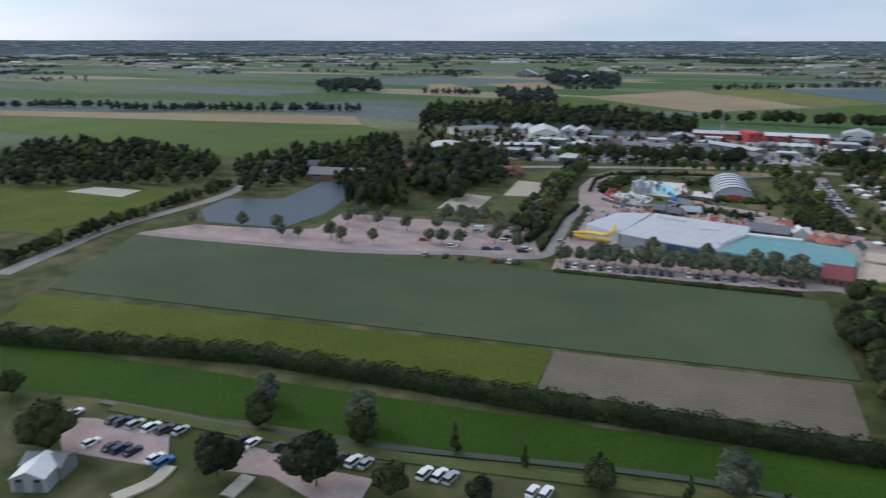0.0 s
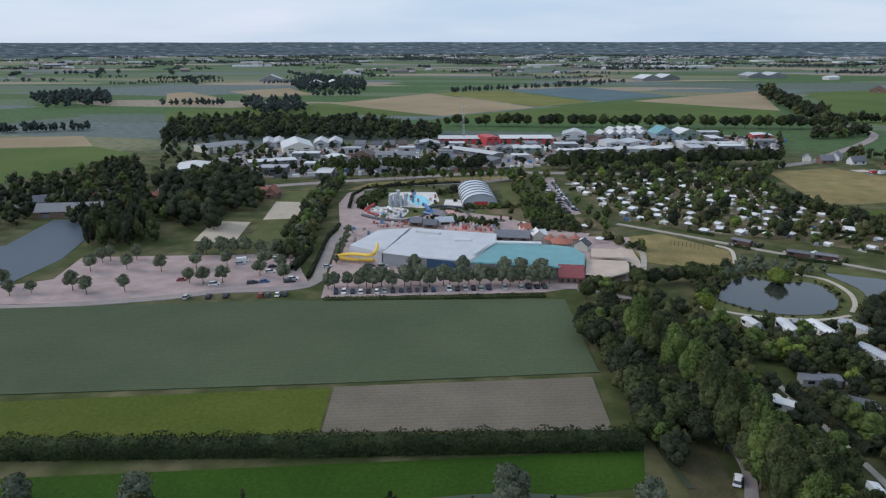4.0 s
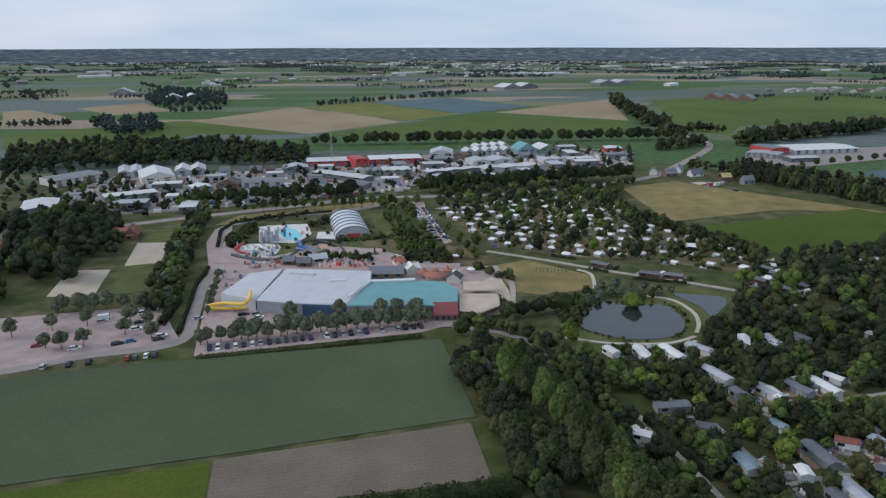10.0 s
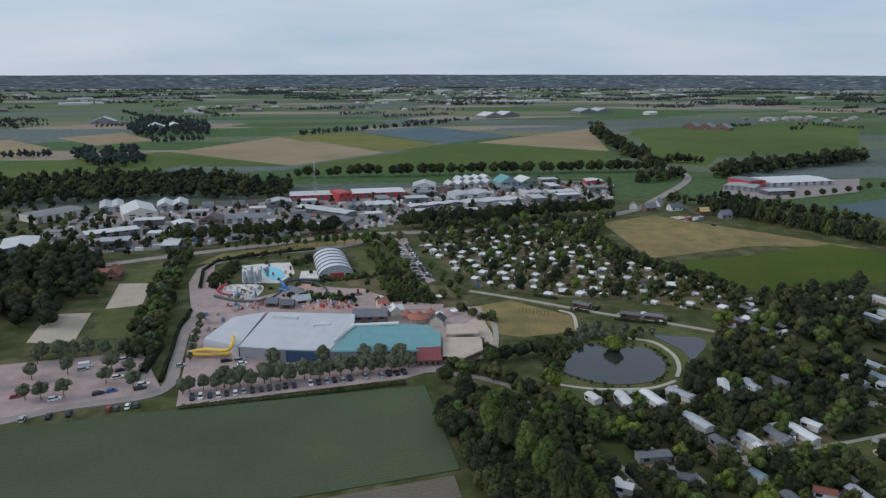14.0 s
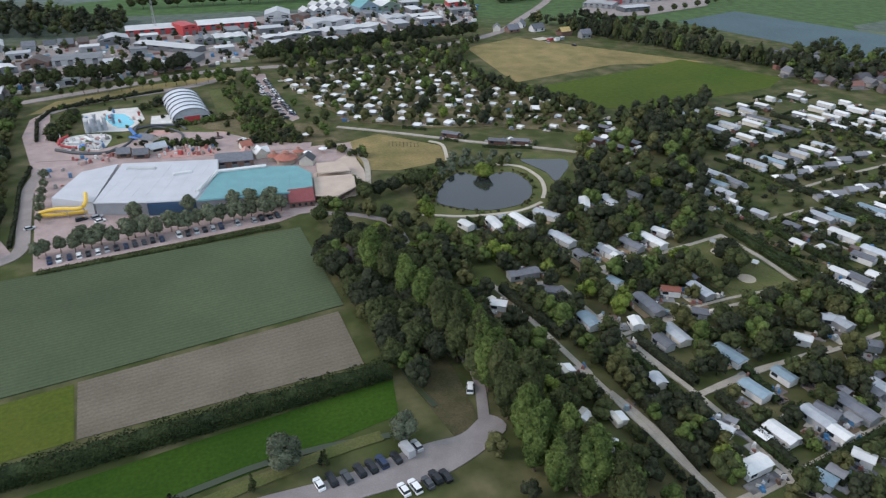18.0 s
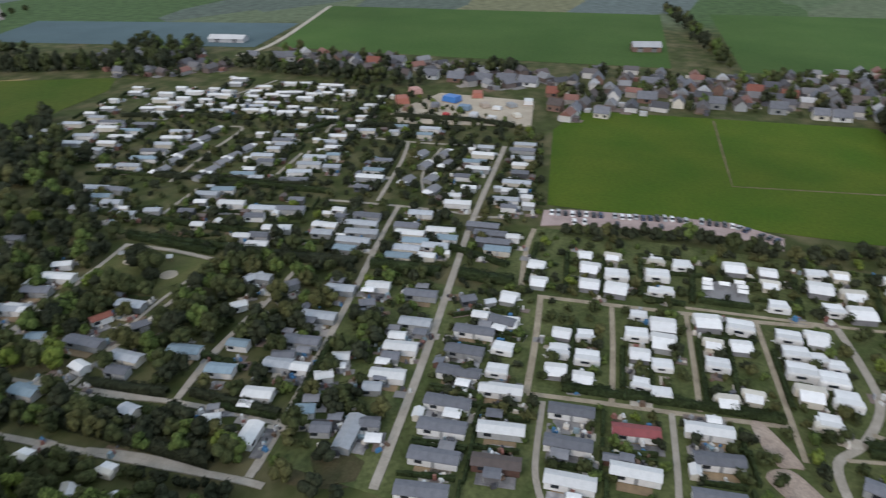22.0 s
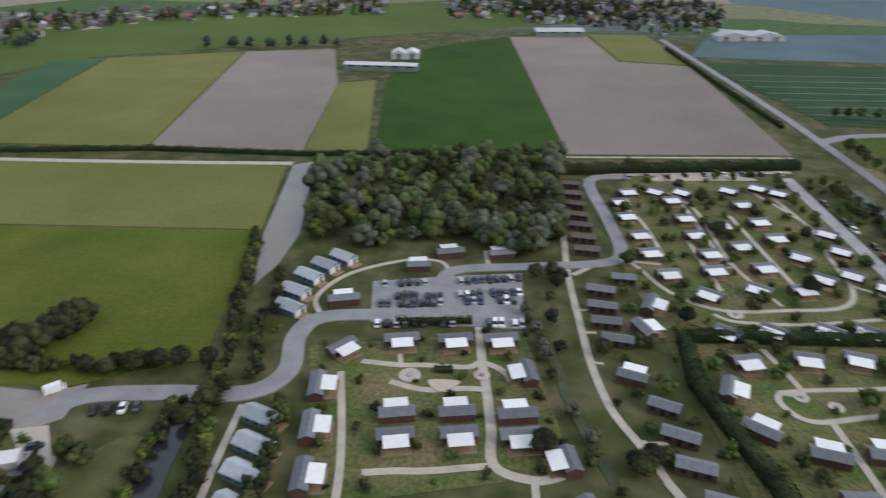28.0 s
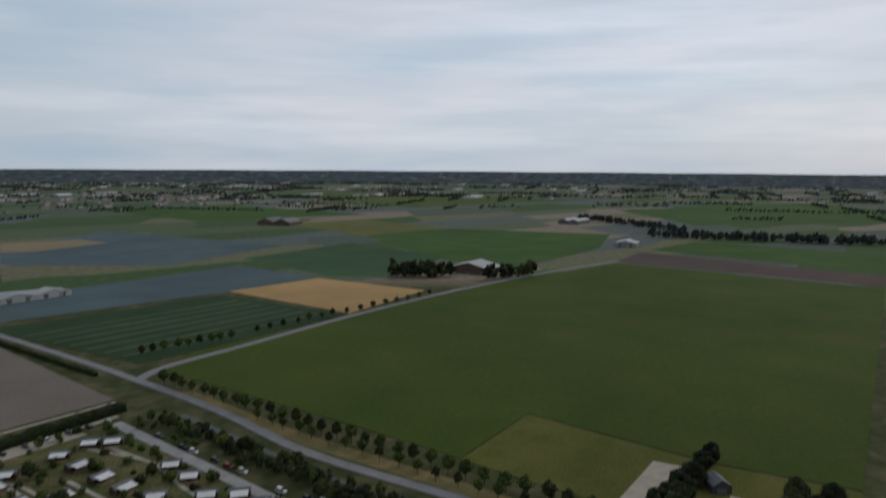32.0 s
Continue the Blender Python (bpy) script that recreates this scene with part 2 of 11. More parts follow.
M["fresh_green"] = mat("fresh_green", (0.036, 0.088, 0.016), (0.056, 0.112, 0.024), 60, 0.95, 4, 0.16)
M["duckweed"] = mat("duckweed", (0.03, 0.042, 0.016), (0.06, 0.07, 0.03), 3, 0.85, 0.4, 0.2)
M["worn_lawn"] = mat("worn_lawn", (0.085, 0.08, 0.036), (0.165, 0.128, 0.078), 7, 0.95, 0.6, 0.3)
M["lane"] = mat("lane_gravel", (0.27, 0.242, 0.2), (0.35, 0.315, 0.265), 4, 0.95, 0.4, 0.16)
M["earth"] = mat("earth", (0.048, 0.05, 0.022), (0.082, 0.068, 0.038), 6, 0.95, 0.5, 0.2)
M["plaza"] = mat("plaza", (0.4, 0.32, 0.26), (0.47, 0.38, 0.31), 6, 0.9, 0.4, 0.1)


def water_mat(name, colour, rough=0.08):
    m = bpy.data.materials.new(name)
    m.use_nodes = True
    n, l = m.node_tree.nodes, m.node_tree.links
    b = n["Principled BSDF"]
    b.inputs["Base Color"].default_value, b.inputs["Roughness"].default_value = (*colour, 1), rough
    geo, tex, bp = n.new("ShaderNodeNewGeometry"), n.new("ShaderNodeTexNoise"), n.new("ShaderNodeBump")
    tex.inputs["Scale"].default_value, tex.inputs["Detail"].default_value = 0.7, 3
    bp.inputs["Strength"].default_value, bp.inputs["Distance"].default_value = 0.12, 0.05
    l.new(geo.outputs["Position"], tex.inputs["Vector"])
    l.new(tex.outputs["Fac"], bp.inputs["Height"])
    l.new(bp.outputs["Normal"], b.inputs["Normal"])
    return m


M["water"] = water_mat("water", (0.022, 0.026, 0.026))
M["canal"] = water_mat("canal", (0.15, 0.135, 0.11), 0.3)
M["lake"] = water_mat("lake", (0.05, 0.07, 0.09), 0.45)
M["lake"].node_tree.nodes["Principled BSDF"].inputs["Specular IOR Level"].default_value = 0.22
M["pool"] = water_mat("pool", (0.12, 0.5, 0.6), 0.1)

# the far plain: a patchwork of narrow fields
far = bpy.data.materials.new("far_plain")
far.use_nodes = True
fn, fl = far.node_tree.nodes, far.node_tree.links
f_geo, f_map, f_vor, f_ramp = fn.new("ShaderNodeNewGeometry"), fn.new("ShaderNodeMapping"), fn.new("ShaderNodeTexVoronoi"), fn.new("ShaderNodeValToRGB")
f_map.inputs["Rotation"].default_value = (0, 0, -ROW + 0.35)
f_map.inputs["Scale"].default_value = (1 / 330, 1 / 105, 1)
f_vor.voronoi_dimensions, f_vor.distance = "2D", "CHEBYCHEV"
f_vor.inputs["Scale"].default_value = 1.0
f_vor.inputs["Randomness"].default_value = 0.75
f_ramp.color_ramp.interpolation = "CONSTANT"
for k, (at, c) in enumerate([(0.0, (0.06, 0.1, 0.038)), (0.16, (0.088, 0.122, 0.064)), (0.32, (0.088, 0.11, 0.088)), (0.46, (0.15, 0.15, 0.085)), (0.56, (0.105, 0.13, 0.12)), (0.68, (0.054, 0.1, 0.034)), (0.84, (0.24, 0.195, 0.145)), (0.91, (0.105, 0.13, 0.075))]):
    e = f_ramp.color_ramp.elements[k] if k < 2 else f_ramp.color_ramp.elements.new(at)
    e.position, e.color = at, (*c, 1)
f_sep, f_big, f_near, f_mix, f_scale = fn.new("ShaderNodeSeparateColor"), fn.new("ShaderNodeTexNoise"), fn.new("ShaderNodeMapRange"), fn.new("ShaderNodeMix"), fn.new("ShaderNodeVectorMath")
f_len = fn.new("ShaderNodeVectorMath")
f_len.operation, f_scale.operation = "LENGTH", "SCALE"
f_mix.data_type = "RGBA"
f_patch, f_two = fn.new("ShaderNodeTexNoise"), fn.new("ShaderNodeMix")
f_patch.inputs["Scale"].default_value, f_patch.inputs["Detail"].default_value = 0.06, 4
f_two.data_type = "RGBA"
f_two.inputs["A"].default_value, f_two.inputs["B"].default_value = (0.05, 0.062, 0.02, 1), (0.1, 0.09, 0.046, 1)
f_pm = fn.new("ShaderNodeMapRange")
f_pm.inputs["From Min"].default_value, f_pm.inputs["From Max"].default_value = 0.42, 0.66
fl.new(f_geo.outputs["Position"], f_patch.inputs["Vector"])
fl.new(f_patch.outputs["Fac"], f_pm.inputs["Value"])
fl.new(f_pm.outputs["Result"], f_two.inputs["Factor"])
fl.new(f_two.outputs["Result"], f_mix.inputs["A"])
f_near.inputs["From Min"].default_value, f_near.inputs["From Max"].default_value = 640, 700
f_big.inputs["Scale"].default_value, f_big.inputs["Detail"].default_value = 0.12, 5
f_g = fn.new("ShaderNodeMapRange")
f_g.inputs["From Min"].default_value, f_g.inputs["From Max"].default_value, f_g.inputs["To Min"].default_value, f_g.inputs["To Max"].default_value = 0.25, 0.75, 0.7, 1.3
fl.new(f_geo.outputs["Position"], f_map.inputs["Vector"])
fl.new(f_map.outputs["Vector"], f_vor.inputs["Vector"])
fl.new(f_vor.outputs["Color"], f_sep.inputs["Color"])
fl.new(f_sep.outputs["Red"], f_ramp.inputs["Fac"])
fl.new(f_geo.outputs["Position"], f_len.inputs[0])
fl.new(f_len.outputs["Value"], f_near.inputs["Value"])
fl.new(f_near.outputs["Result"], f_mix.inputs["Factor"])
fl.new(f_ramp.outputs["Color"], f_mix.inputs["B"])
fl.new(f_geo.outputs["Position"], f_big.inputs["Vector"])
fl.new(f_big.outputs["Fac"], f_g.inputs["Value"])
fl.new(f_mix.outputs["Result"], f_scale.inputs[0])
fl.new(f_g.outputs["Result"], f_scale.inputs["Scale"])
fl.new(f_scale.outputs["Vector"], fn["Principled BSDF"].inputs["Base Color"])
fn["Principled BSDF"].inputs["Roughness"].default_value = 0.95
fn["Principled BSDF"].inputs["Specular IOR Level"].default_value = 0.12


# ---- large structure ----
LAYER = [0]
TAKEN = {}


def take(x, y, r):
    """Marks a spot as used, so that no tree is planted on it."""
    TAKEN.setdefault((int(x // 12), int(y // 12)), []).append((x, y, r))


def is_free(x, y, r):
    i, j = int(x // 12), int(y // 12)
    for a in (i - 1, i, i + 1):
        for b in (j - 1, j, j + 1):
            for px, py, pr in TAKEN.get((a, b), ()):
                if (px - x) ** 2 + (py - y) ** 2 < (pr + r) ** 2:
                    return False
    return True

def smooth_line(pts, closed=False, steps=5):
    """A rounded line through the points."""
    out, n = [], len(pts)
    for i in range(n if closed else n - 1):
        q = [pts[j % n] if closed else pts[min(max(j, 0), n - 1)] for j in (i - 1, i, i + 1, i + 2)]
        for s in range(steps):
            u = s / steps
            out.append(tuple(0.5 * (2 * q[1][k] + (q[2][k] - q[0][k]) * u + (2 * q[0][k] - 5 * q[1][k] + 4 * q[2][k] - q[3][k]) * u * u + (3 * q[1][k] - q[0][k] - 3 * q[2][k] + q[3][k]) * u ** 3) for k in (0, 1)))
    if not closed:
        out.append(tuple(pts[-1]))
    return out


def sheet(name, label, material, z, pts, rounded=False, category="", kind="structure"):
    """A flat piece of ground with a lip all round."""
    LAYER[0] += 1
    z += 0.004 * (LAYER[0] % 40)
    line = smooth_line(pts, True) if rounded else [tuple(p) for p in pts]
    bm = bmesh.new()
    top = bm.faces.new([bm.verts.new((x, y, z)) for x, y in line])
    if top.normal.z < 0 or sum(a[0] * b[1] - b[0] * a[1] for a, b in zip(line, line[1:] + line[:1])) < 0:
        top.normal_flip()
    edge = bmesh.ops.extrude_face_region(bm, geom=[top])
    for v in [g for g in edge["geom"] if isinstance(g, bmesh.types.BMVert)]:
        v.co.z = z
    for v in top.verts:
        v.co.z = -0.2
    bmesh.ops.delete(bm, geom=[top], context="FACES_ONLY")
    bmesh.ops.triangulate(bm, faces=[f for f in bm.faces if len(f.verts) > 4])
    bmesh.ops.recalc_face_normals(bm, faces=bm.faces)
    me = bpy.data.meshes.new(name)
    bm.to_mesh(me)
    bm.free()
    me.materials.append(material)
    return tagged(new(name, me), label, category or name.replace("_", " "), kind=kind)


def strip(name, label, material, z, width, pts, rounded=True, category=""):
    """A road or path of even width along a line."""
    LAYER[0] += 1
    z += 0.004 * (LAYER[0] % 40)
    line = smooth_line(pts) if rounded else [tuple(p) for p in pts]
    for a, b in zip(line, line[1:]):
        n = max(1, int(math.dist(a, b) / 3))
        for k in range(n):
            take(a[0] + (b[0] - a[0]) * k / n, a[1] + (b[1] - a[1]) * k / n, width / 2)
    bm, prev = bmesh.new(), None
    for i, p in enumerate(line):
        a, b = line[max(i - 1, 0)], line[min(i + 1, len(line) - 1)]
        d = Vector((b[0] - a[0], b[1] - a[1], 0)).normalized()
        s = Vector((-d.y, d.x, 0)) * width / 2
        c = Vector((*p, 0))
        cut = [bm.verts.new(c + s * k + Vector((0, 0, h))) for k, h in ((1.02, -0.1), (1, z), (-1, z), (-1.02, -0.1))]
        if prev:
            for k in range(3):
                bm.faces.new((prev[k], prev[k + 1], cut[k + 1], cut[k]))
        prev = cut
    bmesh.ops.recalc_face_normals(bm, faces=bm.faces)
    me = bpy.data.meshes.new(name)
    bm.to_mesh(me)
    bm.free()
    me.materials.append(material)
    return tagged(new(name, me), label, category or name.replace("_", " "), kind="structure")


# one sheet of ground out to the horizon
bm = bmesh.new()
rings = [0, 300, 700, 1500, 3000, 4700]
prev = None
for r in rings:
    cut = [bm.verts.new((r * math.cos(k * math.tau / 64), r * math.sin(k * math.tau / 64), 0)) for k in range(64)] if r else [bm.verts.new((0, 0, 0))]
    if prev:
        for k in range(64):
            j = (k + 1) % 64
            bm.faces.new((prev[0], cut[k], cut[j]) if len(prev) == 1 else (prev[k], cut[k], cut[j], prev[j]))
    prev = cut
me = bpy.data.meshes.new("ground")
bm.to_mesh(me)
bm.free()
me.materials.append(far)
tagged(new("ground", me), "flat grassy polder plain divided into fields", "ground", kind="structure")

# the hazy distance beyond the plain: haze put into its colours, plus glow
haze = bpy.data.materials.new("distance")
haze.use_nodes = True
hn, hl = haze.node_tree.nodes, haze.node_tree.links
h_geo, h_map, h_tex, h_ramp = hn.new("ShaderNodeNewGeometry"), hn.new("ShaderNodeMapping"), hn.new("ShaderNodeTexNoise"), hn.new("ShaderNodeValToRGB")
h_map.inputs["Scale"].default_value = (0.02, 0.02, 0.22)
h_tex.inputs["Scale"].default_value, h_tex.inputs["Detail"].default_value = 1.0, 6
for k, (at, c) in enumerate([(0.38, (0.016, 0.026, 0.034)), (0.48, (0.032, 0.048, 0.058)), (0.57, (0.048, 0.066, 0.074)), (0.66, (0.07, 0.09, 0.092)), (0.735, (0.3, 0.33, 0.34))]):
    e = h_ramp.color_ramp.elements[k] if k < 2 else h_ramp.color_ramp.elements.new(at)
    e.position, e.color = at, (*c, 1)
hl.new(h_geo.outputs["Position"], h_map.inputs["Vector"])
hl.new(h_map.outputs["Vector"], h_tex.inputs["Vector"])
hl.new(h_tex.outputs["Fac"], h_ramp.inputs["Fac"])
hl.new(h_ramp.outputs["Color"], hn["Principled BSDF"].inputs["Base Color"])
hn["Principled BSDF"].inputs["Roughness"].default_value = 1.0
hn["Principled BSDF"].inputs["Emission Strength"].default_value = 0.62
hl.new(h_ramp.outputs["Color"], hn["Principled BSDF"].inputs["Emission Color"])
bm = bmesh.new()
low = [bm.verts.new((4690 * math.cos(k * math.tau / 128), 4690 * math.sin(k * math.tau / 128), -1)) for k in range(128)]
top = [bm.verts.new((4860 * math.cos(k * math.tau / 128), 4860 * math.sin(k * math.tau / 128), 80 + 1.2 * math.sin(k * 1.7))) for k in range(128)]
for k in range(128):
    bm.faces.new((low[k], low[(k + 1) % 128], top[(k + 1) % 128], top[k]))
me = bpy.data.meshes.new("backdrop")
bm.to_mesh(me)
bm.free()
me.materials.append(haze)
tagged(new("backdrop", me), "glowing backdrop painted as hazy blue-green distance with far woods and villages", "backdrop", kind="structure")

# fields in front of the park
sheet("cabbage_field", "grey-green cabbage field with fine tractor rows", M["crop"], 0.28, [(-245.6, 209.1), (-81.8, 236.5), (23.4, 246.2), (28.3, 187.2), (-46.6, 174.1), (-217.6, 147.1)], category="field")
sheet("hay_meadow", "yellow-green mown meadow beside the cabbage field", M["meadow"], 0.05, [(-217.4, 141.7), (-47.1, 171.7), (-44.5, 148.9), (-205.5, 122.1)], category="field")
sheet("bare_field", "brown ploughed field with harrow lines", M["soil"], 0.14, [(-46.2, 172.1), (26.0, 184.1), (27.7, 155.8), (-43.9, 148.9)], category="field")
sheet("wet_meadow", "bright green lush meadow along a ditch", M["lush"], 0.05, [(33.6, 147.4), (31.3, 133.0), (9.9, 127.9), (-76.4, 111.1), (-133.3, 101.3), (-163.7, 94.2), (-189.4, 111.4)], category="field")
# north
sheet("tan_field", "bare tan field beyond the tree line", M["tan"], 0.05, [(-266.1, 1061.8), (-134.6, 1286.1), (44.1, 1023.9), (-78.6, 896.4)], category="field")
sheet("mustard_field", "yellow-green field strip", M["olive"], 0.05, [(-130.8, 1297.5), (-4.7, 1371.1), (138.9, 1124.5), (46.1, 1031.5)], category="field")
sheet("blue_field", "blue-grey cabbage field", M["cabbage"], 0.05, [(0.7, 1384.2), (159.7, 1484.4), (288.3, 1256.4), (144.6, 1133.4)], category="field")
sheet("green_field", "deep green grass field by the tree line", M["far_green"], 0.05, [(-68.0, 895.1), (51.9, 1015.2), (195.8, 1136.8), (365.7, 992.4), (317.5, 849.0), (28.5, 828.5)], category="field")
sheet("tan_field", "bare pinkish brown field", M["tan"], 0.05, [(202.1, 1146.0), (476.3, 1395.7), (374.2, 999.3)], category="field")
sheet("green_field", "green meadow north of the woods", M["far_green"], 0.05, [(-460.4, 930.4), (-296.8, 1057.7), (-210.9, 918.2), (-277.7, 788.7), (-400.0, 803.1)], category="field")
sheet("green_field", "green meadow strip", M["far_green"], 0.05, [(-299.0, 1065.8), (-268.1, 1070.0), (-81.7, 890.9), (-203.5, 899.7)], category="field")
sheet("tan_field", "pale bare field", M["tan"], 0.05, [(-615.9, 1258.3), (-583.2, 1286.1), (-463.0, 1144.1), (-464.8, 1033.6), (-504.9, 1024.4)], category="field")
sheet("tan_field", "pale bare field", M["tan"], 0.05, [(-518.8, 1311.5), (-433.9, 1412.6), (-337.8, 1244.5), (-405.9, 1173.2)], category="field")
sheet("green_field", "wide green meadow beyond the industrial halls", M["far_green"], 0.05, [(548.9, 1356.3), (775.3, 1454.0), (1090.5, 1412.4), (732.1, 939.8), (501.2, 916.4), (436.9, 823.2), (400.8, 862.9)], category="field")
sheet("dry_field", "dry yellow meadow with bare patches", M["dry_grass"], 0.05, [(192.0, 520.6), (244.0, 543.4), (339.5, 422.0), (271.3, 436.4), (186.1, 413.7)], category="field")
sheet("green_field", "green pasture behind the caravan trees", M["wide_green"], 0.05, [(186.1, 413.7), (198.3, 400.9), (278.3, 418.3), (327.0, 434.9), (360.1, 369.3), (333.4, 351.0), (288.2, 345.6), (253.3, 335.5), (222.3, 341.2), (205.0, 350.0)], category="field")
sheet("green_field", "dark green crop field", M["far_green"], 0.05, [(-785.4, 509.3), (-652.3, 420.4), (-346.5, 392.3), (-313.4, 569.0), (-371.9, 605.3)], category="field")
sheet("tan_field", "sandy bare strip beside a green crop", M["tan"], 0.05, [(-842.5, 547.4), (-791.4, 513.3), (-374.5, 609.5), (-424.2, 676.7)], category="field")
sheet("hay_meadow", "yellow-green meadow beside the lane", M["meadow"], 0.05, [(-402.0, 253.3), (-363.5, 271.5), (-298.3, 293.5), (-281.0, 228.2), (-284.6, 192.7), (-304.8, 188.4)], category="field")
sheet("sand_yard", "pale gravel yard in a meadow", M["path"], 0.3, [(-353.9, 258.6), (-348.9, 274.8), (-317.9, 279.1), (-313.4, 261.5)], category="yard")
# east
sheet("pasture", "bright green sports meadow behind the campsite", M["sports_green"], 0.05, [(259.4, 53.5), (354.1, 72.2), (393.1, 64.0), (413.5, -88.2), (358.9, -105.4), (313.6, -121.8), (268.3, -108.7), (263.8, -30.4)], category="field")
sheet("green_field", "green crop field behind the village", M["deep_green"], 0.05, [(480.4, 321.4), (666.4, 374.8), (727.4, 51.0), (512.6, 23.9), (493.8, 173.7)], category="field")
sheet("green_field", "green crop field behind the village", M["deep_green"], 0.05, [(517.4, -22.9), (745.4, 6.4), (785.5, -185.7), (553.4, -217.3)], category="field")
sheet("blue_field", "blue-grey cabbage field", M["cabbage"], 0.05, [(413.2, 561.7), (499.8, 591.2), (571.9, 356.0), (472.3, 336.6)], category="field")
sheet("olive_field", "olive grass field", M["olive"], 0.05, [(343.3, -207.0), (455.1, -250.5), (364.7, -268.4), (112.7, -292.7), (99.4, -222.7), (286.7, -205.9)], category="field")
sheet("green_field", "olive green pasture beside the campsite", M["pasture"], 0.05, [(299.7, -110.8), (342.0, -205.4), (285.3, -204.8), (99.3, -221.5), (85.7, -141.8), (115.0, -126.1), (263.1, -110.4)], category="field")
# south
sheet("green_field", "dark green crop field", M["dark_crop"], 0.05, [(324.4, -287.7), (285.9, -299.4), (322.0, -494.0), (357.8, -481.6)], category="field")
sheet("olive_field", "yellow-green stubble field", M["olive"], 0.05, [(285.0, -299.7), (189.6, -306.1), (228.9, -533.5), (319.9, -494.7)], category="field")
sheet("grey_field", "smooth grey-brown ploughed field", M["grey_soil"], 0.05, [(188.5, -306.5), (110.9, -307.6), (128.7, -443.2), (160.8, -554.7), (227.1, -534.1)], category="field")
sheet("olive_field", "yellow-green field strip", M["olive"], 0.05, [(110.1, -307.8), (80.1, -315.9), (106.1, -457.4), (128.5, -446.5)], category="field")
sheet("lush_field", "deep green crop field", M["lush"], 0.05, [(76.9, -317.0), (-16.1, -333.8), (25.0, -632.5), (90.7, -564.8), (99.6, -462.9)], category="field")
sheet("grey_field", "wide grey-brown ploughed field", M["grey_soil"], 0.05, [(23.0, -627.9), (-17.9, -324.5), (-126.4, -338.6), (-113.3, -532.8), (-61.9, -541.1), (-43.2, -647.9)], category="field")
sheet("olive_field", "yellow-green field corner", M["olive"], 0.05, [(-45.4, -652.2), (-63.2, -544.5), (-114.2, -536.6), (-96.9, -653.7)], category="field")
# west
sheet("striped_field", "dark green crop with pale bed lines", M["bed_crop"], 0.05, [(-121.0, -546.6), (-302.5, -551.3), (-329.6, -413.0), (-162.7, -390.5)], category="field")
sheet("blue_field", "blue-grey cabbage field", M["cabbage"], 0.05, [(-119.4, -566.4), (-154.0, -667.7), (-408.5, -704.7), (-421.5, -577.3), (-312.8, -564.6)], category="field")
sheet("wheat_field", "ripe orange-tan wheat field", M["wheat"], 0.05, [(-317.3, -565.4), (-420.0, -570.6), (-447.7, -445.1), (-334.6, -414.7)], category="field")
sheet("pasture", "very wide mottled green pasture", M["wide_green"], 0.05, [(-164.9, -371.2), (-198.3, -393.7), (-328.5, -406.5), (-505.5, -420.2), (-742.8, -415.8), (-768.3, -141.5), (-271.9, -50.8), (-257.8, -100.1), (-252.4, -183.6), (-192.6, -172.3), (-186.8, -223.9)], category="field")
sheet("meadow_corner", "yellowish rough grass corner by a farmhouse", M["rough_meadow"], 0.05, [(-192.2, -171.1), (-250.6, -182.2), (-256.2, -99.4), (-269.4, -50.1), (-212.4, -35.1), (-200.5, -97.8)], category="field")
sheet("purple_field", "purplish brown bare field", M["purple_soil"], 0.05, [(-756.4, -423.5), (-863.7, -445.9), (-858.8, -159.3), (-783.3, -144.5)], category="field")
sheet("green_field", "fresh green crop field", M["fresh_green"], 0.05, [(-896.5, -450.2), (-1053.4, -454.3), (-1076.8, -202.2), (-887.2, -164.9)], category="field")
sheet("green_field", "fresh green crop field", M["fresh_green"], 0.05, [(-748.8, -893.4), (-939.7, -863.9), (-1061.3, -607.1), (-862.1, -510.2), (-605.8, -471.3), (-622.0, -610.3)], category="field")
sheet("olive_field", "yellow-green field", M["olive"], 0.05, [(-782.6, -1175.6), (-955.1, -1120.5), (-957.3, -880.1), (-730.5, -871.6)], category="field")
sheet("blue_field", "blue-grey cabbage field", M["cabbage"], 0.05, [(-266.6, -1069.8), (-464.5, -1220.9), (-559.3, -841.9), (-355.0, -761.2), (-220.3, -890.4)], category="field")
sheet("green_field", "dark green crop field", M["dark_crop"], 0.05, [(-445.2, -756.1), (-652.9, -805.2), (-637.5, -595.5), (-479.1, -527.3), (-437.8, -577.8)], category="field")
sheet("wheat_field", "tan stubble field", M["tan"], 0.05, [(-282.2, -1130.4), (-384.1, -1119.9), (-396.2, -1044.2), (-286.8, -999.3), (-252.5, -1015.3)], category="field")
sheet("green_field", "far green grass field", M["fresh_green"], 0.05, [(-664.5, -1876.0), (-1022.9, -1780.9), (-1070.2, -1251.4), (-682.5, -1322.6)], category="field")
sheet("green_field", "far green grass field", M["far_green"], 0.05, [(-1456.2, -2446.8), (-2171.5, -2229.6), (-2027.9, -1311.2), (-1340.6, -1376.6)], category="field")
sheet("green_field", "far green grass field", M["fresh_green"], 0.05, [(-1692.2, -950.1), (-2539.4, -711.4), (-2295.8, -441.6), (-1791.9, -342.5), (-1349.0, -581.0)], category="field")
sheet("yard", "light gravel yard beside a farmhouse", M["path"], 0.3, [(-198.7, -108.9), (-243.2, -116.3), (-247.2, -103.3), (-197.8, -93.9)], category="yard")

